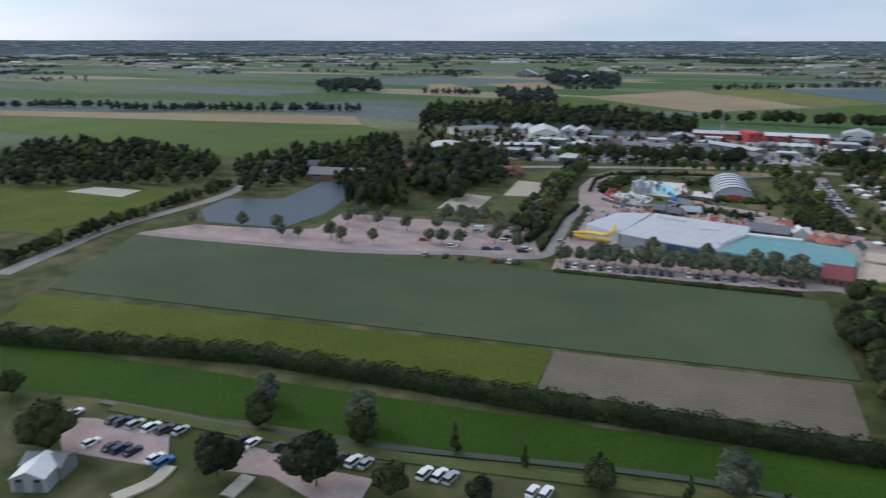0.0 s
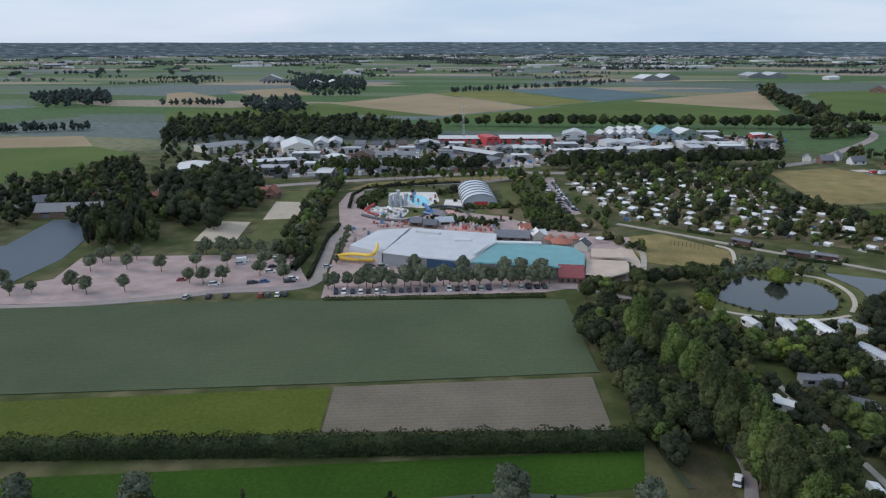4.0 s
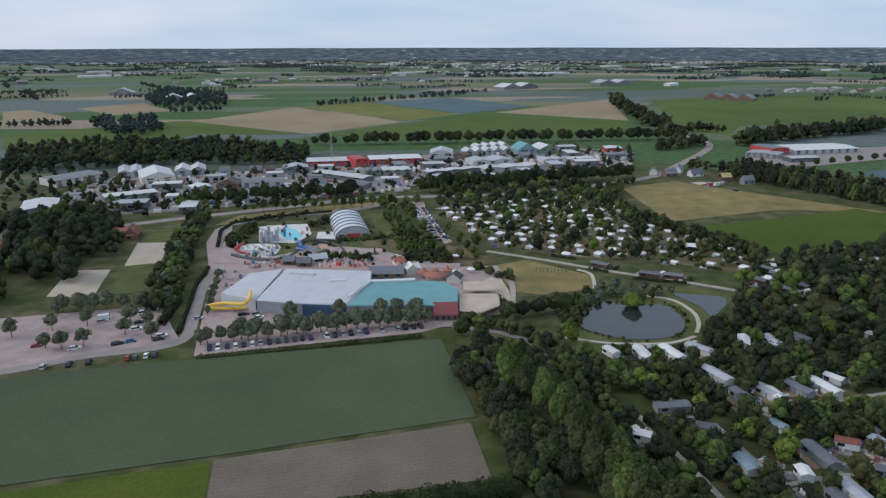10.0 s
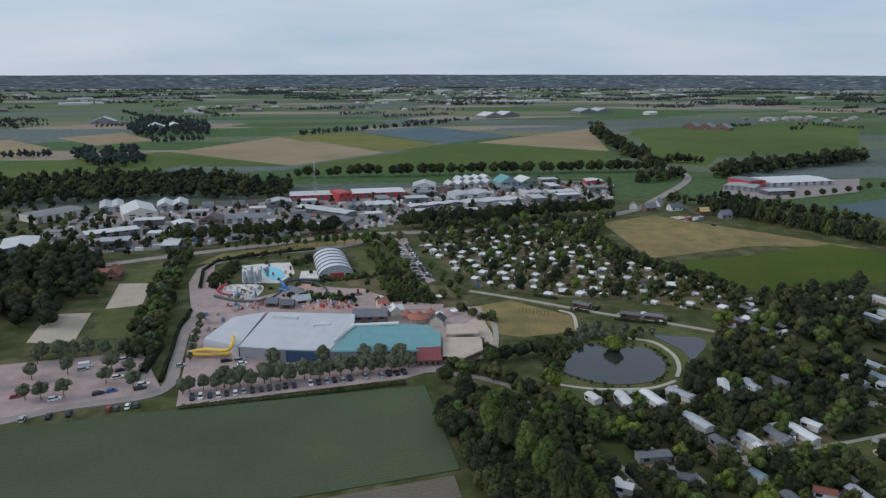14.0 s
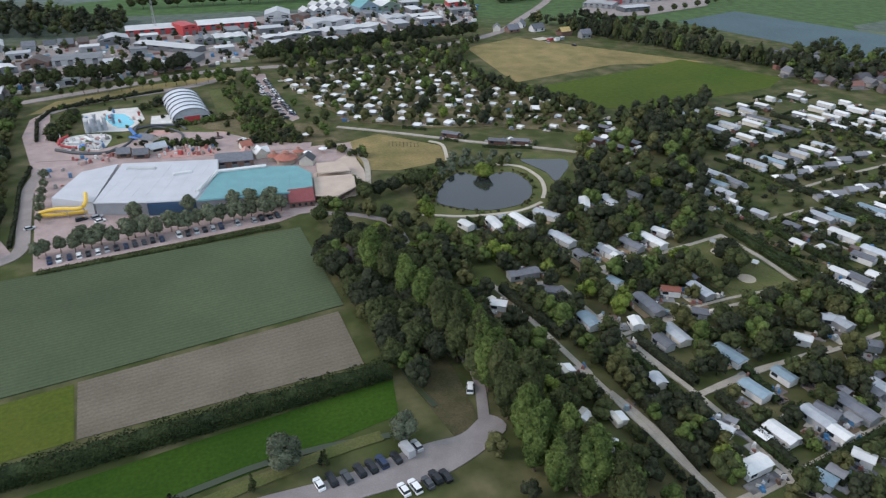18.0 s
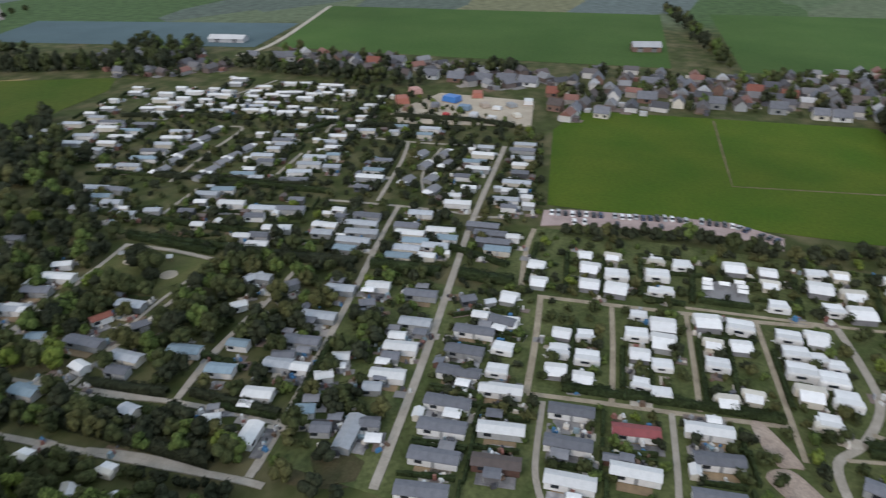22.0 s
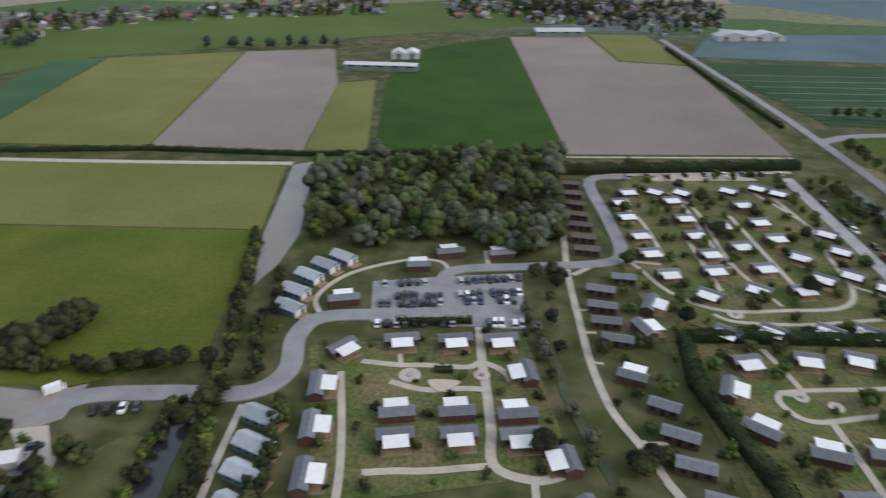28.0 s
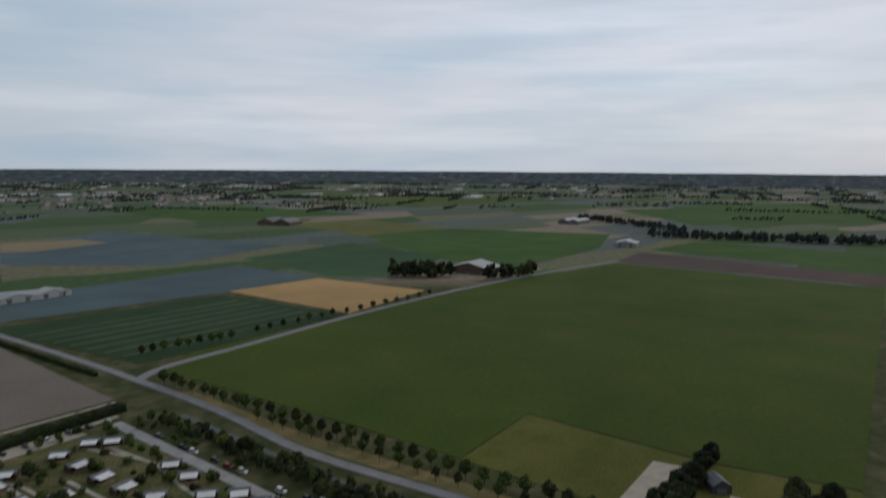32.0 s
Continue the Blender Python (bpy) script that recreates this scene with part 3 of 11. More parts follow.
strip("farm_track", "pale gravel track along the ploughed field", M["path"], 0.2, 1.6, [(-17.0, -320.3), (-70.5, -327.2), (-125.2, -334.3)], False, "track")
M["bed_line"] = mat("bed_line", (0.085, 0.11, 0.07), (0.11, 0.135, 0.09), 20, 0.95, 1.0, 0.2)
for k in range(7):
    u = (k + 1) / 8
    p0 = tuple((-129.8, -524.0)[i] * (1 - u) + (-165.9, -397.9)[i] * u for i in (0, 1))
    p1 = tuple((-297.0, -536.2)[i] * (1 - u) + (-318.0, -414.9)[i] * u for i in (0, 1))
    strip("bed_line", "pale track between crop beds", M["bed_line"], 0.245, 2.0, [p0, p1], False, "track")

# water
sheet("pond_water", "dark still pond with reflections", M["water"], 0.2, [(80.4, 253.4), (90.7, 272.1), (100.9, 279.4), (106.5, 272.4), (120.8, 273.0), (124.9, 264.3), (123.5, 252.4), (116.5, 241.9), (107.7, 237.8), (95.3, 238.1), (86.2, 244.0)], True, "water")
sheet("pond_water", "dark still pond between willows", M["water"], 0.2, [(132.6, 285.6), (143.0, 282.2), (152.5, 278.9), (150.6, 271.1), (145.4, 264.8), (136.8, 256.5), (137.2, 267.1), (134.8, 275.7)], True, "water")
sheet("lake_water", "grey rippled lake", M["lake"], 0.06, [(-254.0, 257.7), (-260.5, 283.5), (-233.1, 296.4), (-240.8, 344.7), (-219.6, 349.0), (-208.0, 336.3), (-193.7, 278.3), (-195.1, 246.7), (-234.3, 240.6)], False, "water")
sheet("canal_water", "grey canal pond beside a meadow", M["canal"], 0.06, [(109.4, -291.5), (101.1, -297.8), (84.0, -221.7), (83.8, -197.4), (86.8, -181.6), (97.0, -217.8)], False, "water")
strip("ditch_water", "dark ditch water", M["water"], 0.09, 7, [(73.5, -75.0), (78.3, -97.0), (81.0, -118.9)], category="water")
M["ditch"] = water_mat("ditch", (0.03, 0.04, 0.018), 0.5)
strip("ditch_water", "dark narrow ditch", M["ditch"], 0.25, 1.8, [(-134.8, 99.4), (-101.3, 104.0), (-74.6, 108.3), (-5.8, 126.2), (27.4, 126.6)], category="water")
strip("ditch_water", "dark overgrown ditch", M["ditch"], 0.25, 1.6, [(37.4, 154.5), (38.3, 143.8), (41.0, 133.0)], category="water")
strip("footpath", "pale mown path beside the ditch", M["lawn"], 0.27, 3.4, [(-130.2, 98.7), (-73.3, 106.3), (4.9, 123.9), (25.5, 127.1)], category="path")
strip("ditch_water", "dark narrow ditch", M["duckweed"], 0.09, 2.6, [(-3.4, -169.9), (-9.7, -151.4), (-13.0, -135.5), (-21.7, -110.5)], category="water")
strip("ditch_water", "dark roadside ditch", M["ditch"], 0.09, 3.5, [(-139.3, -294.9), (-146.8, -188.0), (-153.5, -123.1), (-164.5, -63.7)], category="water")

# roads and yards
sheet("car_park", "pinkish brick car park with young trees", M["brick_paving"], 0.1, [(-247.1, 213.5), (-235.3, 234.4), (-193.2, 244.3), (-180.6, 252.4), (-186.1, 281.9), (-154.9, 286.3), (-93.8, 294.9), (-83.2, 270.5), (-74.8, 252.7), (-106.2, 244.8), (-130.3, 234.4), (-131.5, 232.2)], category="pavement")
strip("park_road", "grey-brown paved park road", M["asphalt"], 0.16, 5, [(-246.3, 212.8), (-176.0, 221.7), (-130.3, 234.4), (-106.2, 244.8), (-83.8, 249.4), (-74.7, 258.1), (-77.1, 282.3), (-81.3, 319.2), (-79.0, 343.4)], category="road")
sheet("park_yard", "grey-pink paved yard round the pool hall", M["brick_paving"], 0.12, [(-85.8, 350.8), (-96.5, 395.2), (-97.6, 425.1), (-89.8, 441.5), (-82.6, 387.7), (-65.3, 353.4), (-19.3, 358.6), (9.7, 335.5), (61.3, 334.6), (56.6, 274.4), (29.3, 258.3), (-41.5, 257.3), (-69.1, 252.0), (-77.5, 310.8)], category="pavement")
sheet("park_paving", "worn pinkish paving among the slides", M["brick_paving"], 0.27, [(-86.0, 396.0), (-75.1, 366.4), (-57.5, 361.5), (-39.7, 373.3), (-19.8, 378.3), (0.6, 370.7), (19.7, 350.2), (42.8, 339.9), (41.1, 333.0), (13.9, 334.5), (-8.9, 337.3), (-42.2, 349.0), (-66.0, 350.8), (-83.8, 353.6)], category="pavement")
sheet("park_lawn", "worn brownish lawn behind the carousel", M["worn_lawn"], 0.3, [(-15.8, 390.0), (9.9, 408.0), (23.0, 372.0), (12.2, 355.2), (6.0, 371.0), (-6.0, 378.0)], category="lawn")
sheet("park_lawn", "worn brownish lawn beside the parking strip", M["worn_lawn"], 0.06, [(17.1, 395.2), (32.0, 392.4), (38.0, 374.0), (47.6, 371.4), (56.9, 338.4), (28.7, 345.4)], category="lawn")
sheet("parking_strip", "grey-pink parking strip along the pool hall", M["brick_paving"], 0.02, [(-67.5, 240.7), (-69.7, 254.8), (-42.0, 261.3), (17.5, 266.9), (29.6, 260.7), (16.5, 253.8)], category="pavement")
sheet("plaza", "pale sandy terrace paving", M["plaza"], 0.2, [(37.1, 298.3), (58.9, 320.9), (59.6, 295.9), (56.6, 274.4), (49.5, 268.6), (33.6, 270.3)], category="pavement")
strip("service_road", "grey service road behind the park", M["asphalt"], 0.18, 7, [(-90.5, 435.6), (-70.1, 451.5), (-15.9, 468.5), (7.4, 483.8)], category="road")
strip("main_road", "asphalt road with grass verges", M["asphalt"], 0.2, 8, [(-209.7, 401.7), (-160.7, 437.7), (-121.3, 457.2), (-55.2, 483.5), (-4.5, 504.4), (101.2, 508.9), (219.3, 553.9), (282.1, 618.9), (372.9, 743.6), (375.6, 847.9)], category="road")
sheet("works_yard", "grey paved yards of the industrial quarter", M["asphalt"], 0.05, [(-238.0, 536.8), (-220.6, 617.4), (-133.6, 629.9), (-61.6, 652.1), (58.4, 708.5), (208.4, 740.4), (271.9, 707.5), (235.7, 617.8), (114.8, 579.0), (45.5, 556.1), (-8.7, 521.3), (-72.6, 498.4), (-136.7, 475.2), (-189.8, 471.3)], category="pavement")
sheet("works_yard", "grey paved yard of the warehouse", M["asphalt"], 0.05, [(359.6, 650.9), (440.0, 696.1), (556.6, 708.4), (495.7, 628.0), (402.3, 598.6), (349.4, 611.1)], category="pavement")
sheet("road_verge", "dry grass verge beside the main road", M["dry_grass"], 0.03, [(-100.7, 435.3), (-89.5, 460.1), (-39.6, 481.8), (15.8, 494.3), (15.2, 479.3), (-38.2, 460.9), (-82.7, 440.7)], category="verge")
sheet("gravel_lot", "grey-pink parking strip among trees", M["brick_paving"], 0.14, [(26.0, 488.7), (27.0, 442.7), (31.9, 403.6), (38.5, 378.2), (43.2, 382.5), (38.5, 419.3), (34.8, 463.0), (35.1, 487.8)], category="pavement")
for k in range(12):
    take((29.7, 477.6)[0] + ((37.9, 369.8)[0] - (29.7, 477.6)[0]) * k / 11, (29.7, 477.6)[1] + ((37.9, 369.8)[1] - (29.7, 477.6)[1]) * k / 11, 5)
strip("lane", "grey lane past the meadow", M["asphalt"], 0.18, 7, [(-246.5, 149.5), (-256.3, 182.1), (-265.9, 219.9), (-267.4, 291.3), (-298.6, 364.1)], category="road")
sheet("sand_court", "pale sand riding court", M["sand"], 0.2, [(-148.3, 311.7), (-127.3, 308.6), (-133.4, 349.3), (-153.5, 349.7)], category="court")
sheet("sand_court", "pale sand riding court", M["sand"], 0.2, [(-128.5, 354.5), (-111.8, 358.5), (-117.3, 397.5), (-135.2, 398.3)], category="court")
sheet("lawn", "mown grass paddock between hedges", M["lawn"], 0.15, [(-122.4, 311.9), (-98.1, 313.0), (-114.7, 429.8), (-138.1, 429.6), (-128.2, 352.5)], category="lawn")
sheet("lawn", "worn dry lawn behind the pond", M["dry_grass"], 0.15, [(58.5, 334.9), (77.7, 342.7), (102.8, 316.1), (99.6, 295.4), (74.0, 290.5), (60.9, 295.7)], category="lawn")
sheet("lawn", "fresh green lawn round the pond", M["lawn"], 0.03, [(74.2, 253.5), (97.9, 291.7), (139.5, 295.1), (159.7, 281.1), (132.4, 247.2), (115.9, 226.9), (70.4, 231.8)], category="lawn")
strip("footpath", "pale winding footpath", M["path"], 0.38, 1.7, [(99.4, 323.8), (104.1, 316.0), (99.6, 295.4)], category="path")
strip("footpath", "pale winding footpath", M["path"], 0.38, 1.7, [(119.1, 283.3), (129.0, 277.1), (131.5, 263.0), (128.4, 250.6), (123.1, 241.2)], category="path")
strip("footpath", "pale path round the pond", M["path"], 0.38, 1.6, [(71.1, 242.3), (86.6, 235.2), (107.7, 233.0), (121.1, 238.0)], category="path")
strip("footpath", "pale path across the lawn", M["lane"], 0.38, 2.6, [(59.7, 360.6), (86.5, 341.8), (119.8, 316.1), (142.2, 301.4), (164.2, 284.5), (179.0, 264.6)], category="path")
strip("footpath", "pale path from the terrace", M["lane"], 0.38, 2.6, [(49.9, 335.9), (62.7, 311.8), (56.9, 275.8)], category="path")
strip("park_lane", "shaded pinkish lane under the poplars", M["access"], 0.212, 2.8, [(29.3, 258.3), (50.1, 247.4), (58.8, 228.0), (51.9, 160.7), (55.0, 151.0), (55.3, 140.9), (52.4, 129.4), (49.0, 119.5)], category="road")
sheet("earth_verge", "brown earth and dry grass under poplars", M["earth"], 0.1, [(41.1, 167.5), (48.1, 165.0), (50.5, 144.6), (49.6, 122.4), (42.6, 118.5), (39.1, 136.4)], category="verge")
sheet("access_road", "grey asphalt car park lane", M["access"], 0.2, [(52.0, 126.1), (54.6, 119.5), (37.8, 111.1), (23.1, 110.3), (7.0, 110.5), (-6.6, 116.6), (13.2, 117.5), (33.5, 121.0), (43.6, 121.5)], True, category="pavement")
sheet("car_park", "pinkish visitor car park by the meadow", M["brick_paving"], 0.16, [(-138.1, 89.9), (-129.4, 93.5), (-109.2, 95.2), (-100.4, 86.1), (-112.6, 83.6), (-124.6, 81.3)], category="pavement")
sheet("car_park", "pinkish visitor car park by the ditch", M["brick_paving"], 0.16, [(-96.1, 94.7), (-95.1, 98.7), (-85.5, 99.6), (-73.6, 98.6), (-61.5, 100.2), (-60.3, 94.0), (-67.4, 89.8), (-79.9, 92.6), (-89.2, 90.3)], category="pavement")
strip("footpath", "pale gravel path", M["path"], 0.38, 3, [(-100.3, 86.6), (-99.4, 81.4), (-102.0, 74.5)], category="path")
strip("footpath", "pale gravel path", M["path"], 0.38, 3, [(-83.9, 90.7), (-83.4, 83.8)], category="path")

sheet("pitch_grass", "mown and trodden grass of the pitches", M["pitch_grass"], 0.07, [(184.0, 98.0), (186.0, 60.0), (238.0, 52.0), (242.3, -35.8), (240.0, -101.4), (172.6, -109.6), (114.0, -107.0), (104.0, -78.7), (108.0, -30.0), (97.0, 40.0), (98.0, 84.0)], category="lawn")
strip("field_track", "worn brown track across the sports meadow", M["worn_lawn"], 0.09, 1.1, [(398.9, -6.9), (346.9, -12.6), (305.2, -17.3), (319.9, -90.1)], False, "path")
sheet("earth_patch", "bare reddish earth plot at the lane corner", M["earth"], 0.12, [(102.7, 73.6), (107.6, 68.8), (105.3, 60.7), (99.3, 60.1), (95.0, 67.8)], category="ground")
# lanes of the campsite
def lane(w, *pts):
    sandy = all(x > 138 and y < 54 for x, y in pts)
    strip("campsite_lane", "worn sandy lane between grassy pitches" if sandy else "pale grey campsite lane", M["track" if sandy else "lane"], 0.2, w * 0.62, pts, category="path")
    for a, b in zip(pts, pts[1:]):
        n = max(1, int(math.dist(a, b) / 3))
        for k in range(n + 1):
            take(a[0] + (b[0] - a[0]) * k / n, a[1] + (b[1] - a[1]) * k / n, w * 0.5 + 0.9)


lane(3, (76.6, 186.0), (79.5, 168.1), (84.6, 129.5), (88.3, 101.6), (90.5, 85.4), (90.9, 78.5))
lane(2.4, (102.1, 146.0), (101.0, 139.9), (107.1, 115.5), (109.5, 85.0))
lane(2.4, (94.2, 82.7), (109.5, 85.0), (146.9, 90.6))
lane(2.4, (107.4, 115.8), (129.8, 119.5), (154.9, 119.7), (179.1, 122.3))
lane(2.8, (171.5, 190.5), (173.8, 172.3), (173.5, 151.7))
lane(2.4, (173.0, 151.2), (151.8, 148.6), (117.2, 147.3), (102.8, 145.2))
lane(2.6, (170.6, 189.4), (142.2, 184.8), (116.4, 181.4))
lane(2.4, (97.9, 176.0), (100.6, 151.8), (102.8, 145.8))
lane(3.2, (205.0, 104.2), (181.8, 99.1), (137.5, 90.5), (110.1, 85.5), (91.9, 83.0))
lane(2.8, (182.3, 99.4), (207.3, 104.6), (237.3, 110.0))
lane(2.2, (245.1, 166.7), (281.1, 176.7))
lane(2.0, (337.2, 190.3), (300.2, 180.4))
lane(2.0, (350.2, 271.0), (390.9, 264.6))
lane(3.6, (319.9, 88.8), (245.6, 79.1), (212.1, 73.8), (154.5, 63.8), (118.1, 58.2), (98.4, 55.4))
lane(2.6, (156.0, 120.9), (133.3, 119.2), (105.6, 115.2))
lane(2.6, (103.2, 139.9), (105.3, 125.3), (106.8, 116.1), (108.7, 99.6), (110.1, 85.3))
lane(2.6, (85.9, 123.9), (89.0, 109.0), (89.6, 92.5))
lane(2.6, (126.6, 147.5), (116.0, 148.1))
lane(2.6, (225.5, 214.8), (263.7, 222.1), (299.1, 227.8), (298.0, 240.2))
lane(2.6, (238.8, 120.2), (285.2, 129.3), (311.3, 136.9))
lane(2.4, (308.8, 166.4), (311.0, 130.8), (316.0, 105.8))
lane(2.4, (232.6, 139.6), (237.3, 109.8), (239.5, 81.9))
lane(2.4, (197.7, 195.3), (223.4, 198.4))
lane(2.4, (241.0, 174.2), (277.5, 178.8))
lane(2.0, (253.8, 105.8), (274.5, 114.1), (307.4, 117.6))
lane(2.6, (237.5, 79.0), (243.3, 61.2))
lane(3.0, (192.2, 46.8), (217.3, 51.6), (235.8, 53.1))
lane(3.0, (141.5, 32.0), (164.1, 35.2), (188.5, 39.4))
lane(3.0, (189.0, 40.5), (191.8, 18.0), (194.2, 0.4), (197.6, -25.5), (202.2, -47.8))
lane(2.4, (191.9, 17.5), (166.4, 13.4), (145.4, 10.6))
lane(2.4, (195.4, -4.5), (171.4, -7.9), (149.7, -10.7))
lane(2.4, (196.7, -24.6), (165.8, -29.8), (140.0, -34.2))
lane(2.6, (141.5, 32.0), (144.8, 11.0), (147.7, -9.0), (151.6, -32.1))
lane(2.4, (139.9, 27.2), (116.9, 23.6), (106.3, 19.0))
lane(2.4, (146.6, -4.0), (127.7, -6.7), (112.7, -8.3))
lane(3.6, (202.0, -46.9), (184.4, -51.2), (167.6, -53.3), (151.3, -47.5), (142.0, -40.9), (129.0, -42.4), (121.4, -44.7))
lane(3.6, (126.6, -42.8), (113.6, -44.2), (107.1, -44.4), (100.7, -43.0))
lane(1.8, (144.0, -43.1), (146.3, -52.5), (146.6, -58.5), (142.6, -60.2))
lane(1.9, (115.5, 182.6), (143.2, 185.9), (171.5, 189.0))
lane(1.9, (114.5, 147.7), (130.0, 150.8), (145.0, 152.0), (168.4, 151.9))
lane(2.4, (155.4, -49.8), (152.6, -63.4), (155.2, -84.4), (160.4, -104.6))
lane(2.2, (198.2, -4.2), (204.0, -54.9), (209.7, -86.6))
lane(2.2, (173.9, -55.1), (185.8, -81.0), (182.2, -92.7), (163.1, -90.3))
lane(2.6, (143.6, -61.4), (121.4, -62.9))
lane(2.4, (145.3, -92.1), (121.1, -93.4))
for pad in ([(149.4, -22.4), (149.8, -25.9), (138.9, -33.4), (137.2, -31.4), (137.4, -27.2)], [(132.0, -25.4), (136.3, -30.6), (129.7, -37.4), (124.5, -42.7), (119.7, -38.2), (118.6, -35.3), (123.3, -33.2)], [(122.9, -26.5), (125.0, -29.5), (122.7, -33.1), (116.1, -36.7), (112.4, -32.6), (114.5, -30.5)]):
    sheet("gravel_patch", "bare sandy gravel pad beside the lane", M["pad"], 0.18, pad, True, category="yard")
    for k in range(12):
        take(*(sum(p[i] for p in pad) / len(pad) * (1 - k % 3 * 0.4) + pad[k % len(pad)][i] * (k % 3) * 0.4 for i in (0, 1)), 2.2)
sheet("car_park", "small paved car park beside the chalets", M["brick_paving"], 0.19, [(111.4, -45.7), (111.0, -50.8), (105.0, -70.2), (103.4, -75.3), (96.3, -74.6), (94.5, -65.0), (99.8, -50.0), (102.7, -42.8)], category="pavement")
for k in range(16):
    take(*(((106.6, -46.1))[i] + (((98.4, -70.1))[i] - ((106.6, -46.1))[i]) * k / 15 for i in (0, 1)), 6)
sheet("car_park", "paved parking bay off the campsite road", M["brick_paving"], 0.19, [(107.7, -96.8), (112.9, -103.4), (110.6, -108.0), (102.1, -101.5), (100.7, -96.5)], category="pavement")
sheet("car_park", "pinkish paved parking strip along a fence", M["brick_paving"], 0.2, [(253.5, 53.5), (257.5, 43.0), (264.5, 2.5), (266.5, -18.0), (259.5, -35.5), (249.0, -35.0), (254.5, -18.0), (252.0, 3.0), (243.5, 42.0), (239.0, 51.5)], category="pavement")
sheet("campsite_road", "wide grey campsite road with parked cars", M["asphalt"], 0.2, [(261.1, -98.7), (232.7, -101.5), (207.5, -105.5), (183.2, -107.6), (161.0, -110.2), (143.8, -110.1), (127.9, -109.2), (116.2, -107.7), (108.9, -114.4), (110.5, -127.5), (117.9, -123.0), (131.5, -123.2), (147.4, -121.9), (165.7, -120.4), (189.2, -117.7), (212.6, -115.5), (239.8, -110.2), (259.4, -109.4)], category="road")
strip("campsite_road", "grey campsite road", M["grey_asphalt"], 0.233, 6, [(115.7, -113.6), (108.3, -122.8), (88.6, -126.9), (68.5, -129.7), (61.3, -139.8), (64.1, -156.2), (59.7, -166.4), (42.1, -170.3), (21.5, -170.4), (0.3, -171.0)], category="road")
sheet("car_park", "grey car park of the holiday lodges", M["grey_asphalt"], 0.19, [(49.2, -189.6), (27.5, -195.7), (1.1, -201.8), (-0.8, -168.9), (21.9, -168.1), (44.8, -166.1)], category="pavement")
strip("campsite_road", "grey campsite road", M["grey_asphalt"], 0.253, 5, [(21.7, -169.7), (26.2, -190.4), (22.7, -201.2), (-0.8, -206.7), (-27.6, -213.3), (-33.5, -223.2), (-31.1, -249.8), (-26.3, -290.9), (-44.7, -296.8)], category="road")
sheet("sand_yard", "gravel yard by the canal", M["path"], 0.2, [(118.9, -108.9), (110.7, -111.5), (101.4, -99.0), (106.5, -97.4)], category="yard")
strip("gravel_track", "pale track behind a hedge", M["path"], 0.24, 4, [(414.7, -262.3), (365.8, -269.3), (207.9, -282.3), (110.0, -292.9)], category="path")
def walkway(w, *pts):
    strip("lodge_path", "pale winding gravel path between lodges", M["path"], 0.206, w * 0.72, pts, category="path")


walkway(2.8, (42.8, -146.8), (32.2, -146.4), (25.7, -147.3), (14.1, -147.9), (10.8, -150.4), (6.4, -148.9), (3.1, -145.9), (2.4, -143.4))
walkway(4.0, (-24.4, -290.8), (-34.8, -298.6), (-66.8, -304.6), (-118.6, -314.2))
walkway(2.8, (33.5, -139.1), (24.1, -136.9), (14.4, -138.7), (8.3, -139.1))
walkway(3.4, (12.6, -169.2), (10.3, -150.2), (8.3, -139.1), (6.2, -125.0), (4.7, -112.6), (-4.3, -109.4), (-10.6, -111.8))
walkway(2.8, (33.4, -106.7), (26.1, -108.2), (19.8, -109.0), (11.5, -111.0), (4.7, -112.6))
walkway(2.8, (-28.9, -125.2), (-33.3, -112.3), (-42.7, -96.6))
walkway(2.4, (-4.3, -109.4), (-4.9, -102.0))
walkway(3.0, (-11.4, -273.9), (-13.5, -232.5), (-14.3, -203.2), (-16.9, -174.1), (-19.1, -153.2), (-22.8, -135.7), (-28.3, -123.9), (-32.0, -116.0))
for a, b in (((-28.3, -123.9), (-35.0, -125.2)), ((-17.2, -181.1), (-24.0, -182.7)), ((-19.2, -154.5), (-22.4, -154.4)), ((-18.3, -168.9), (-21.5, -169.4))):
    strip("lodge_path", "narrow gravel path to a lodge", M["path"], 0.2, 1.1, [a, b], False, "path")
walkway(2.4, (68.0, -125.0), (66.3, -104.1), (64.3, -87.2))
walkway(2.6, (47.3, -141.5), (41.9, -121.9), (38.5, -107.2), (36.9, -96.6))
walkway(2.0, (35.1, -159.3), (31.6, -145.2))
walkway(2.2, (60.0, -167.3), (64.6, -178.2), (57.9, -194.0), (41.0, -205.8), (29.3, -206.5), (25.4, -200.3))
walkway(2.2, (12.3, -204.5), (14.2, -216.5))
walkway(3.0, (-32.9, -112.7), (-38.6, -102.4), (-43.8, -94.6))
walkway(3.0, (-44.1, -95.3), (-51.7, -96.5), (-62.5, -90.5), (-70.0, -88.1))
walkway(2.4, (-67.1, -167.1), (-72.1, -148.5), (-66.3, -147.6), (-65.4, -142.6), (-71.2, -137.3), (-86.5, -141.2), (-105.2, -144.6), (-123.2, -141.8), (-129.6, -143.8))
walkway(2.2, (-66.0, -147.8), (-76.8, -150.3), (-87.4, -151.9), (-102.8, -154.9))
walkway(2.6, (-75.4, -138.4), (-77.4, -121.7), (-79.2, -103.6), (-80.4, -101.4))
walkway(2.6, (-76.5, -93.3), (-80.4, -101.4), (-92.2, -104.8), (-104.7, -101.3), (-122.1, -97.6), (-136.7, -100.2))
walkway(2.6, (-76.7, -93.6), (-89.2, -94.8), (-101.1, -97.5))
walkway(2.6, (-69.0, -88.8), (-75.9, -92.5))
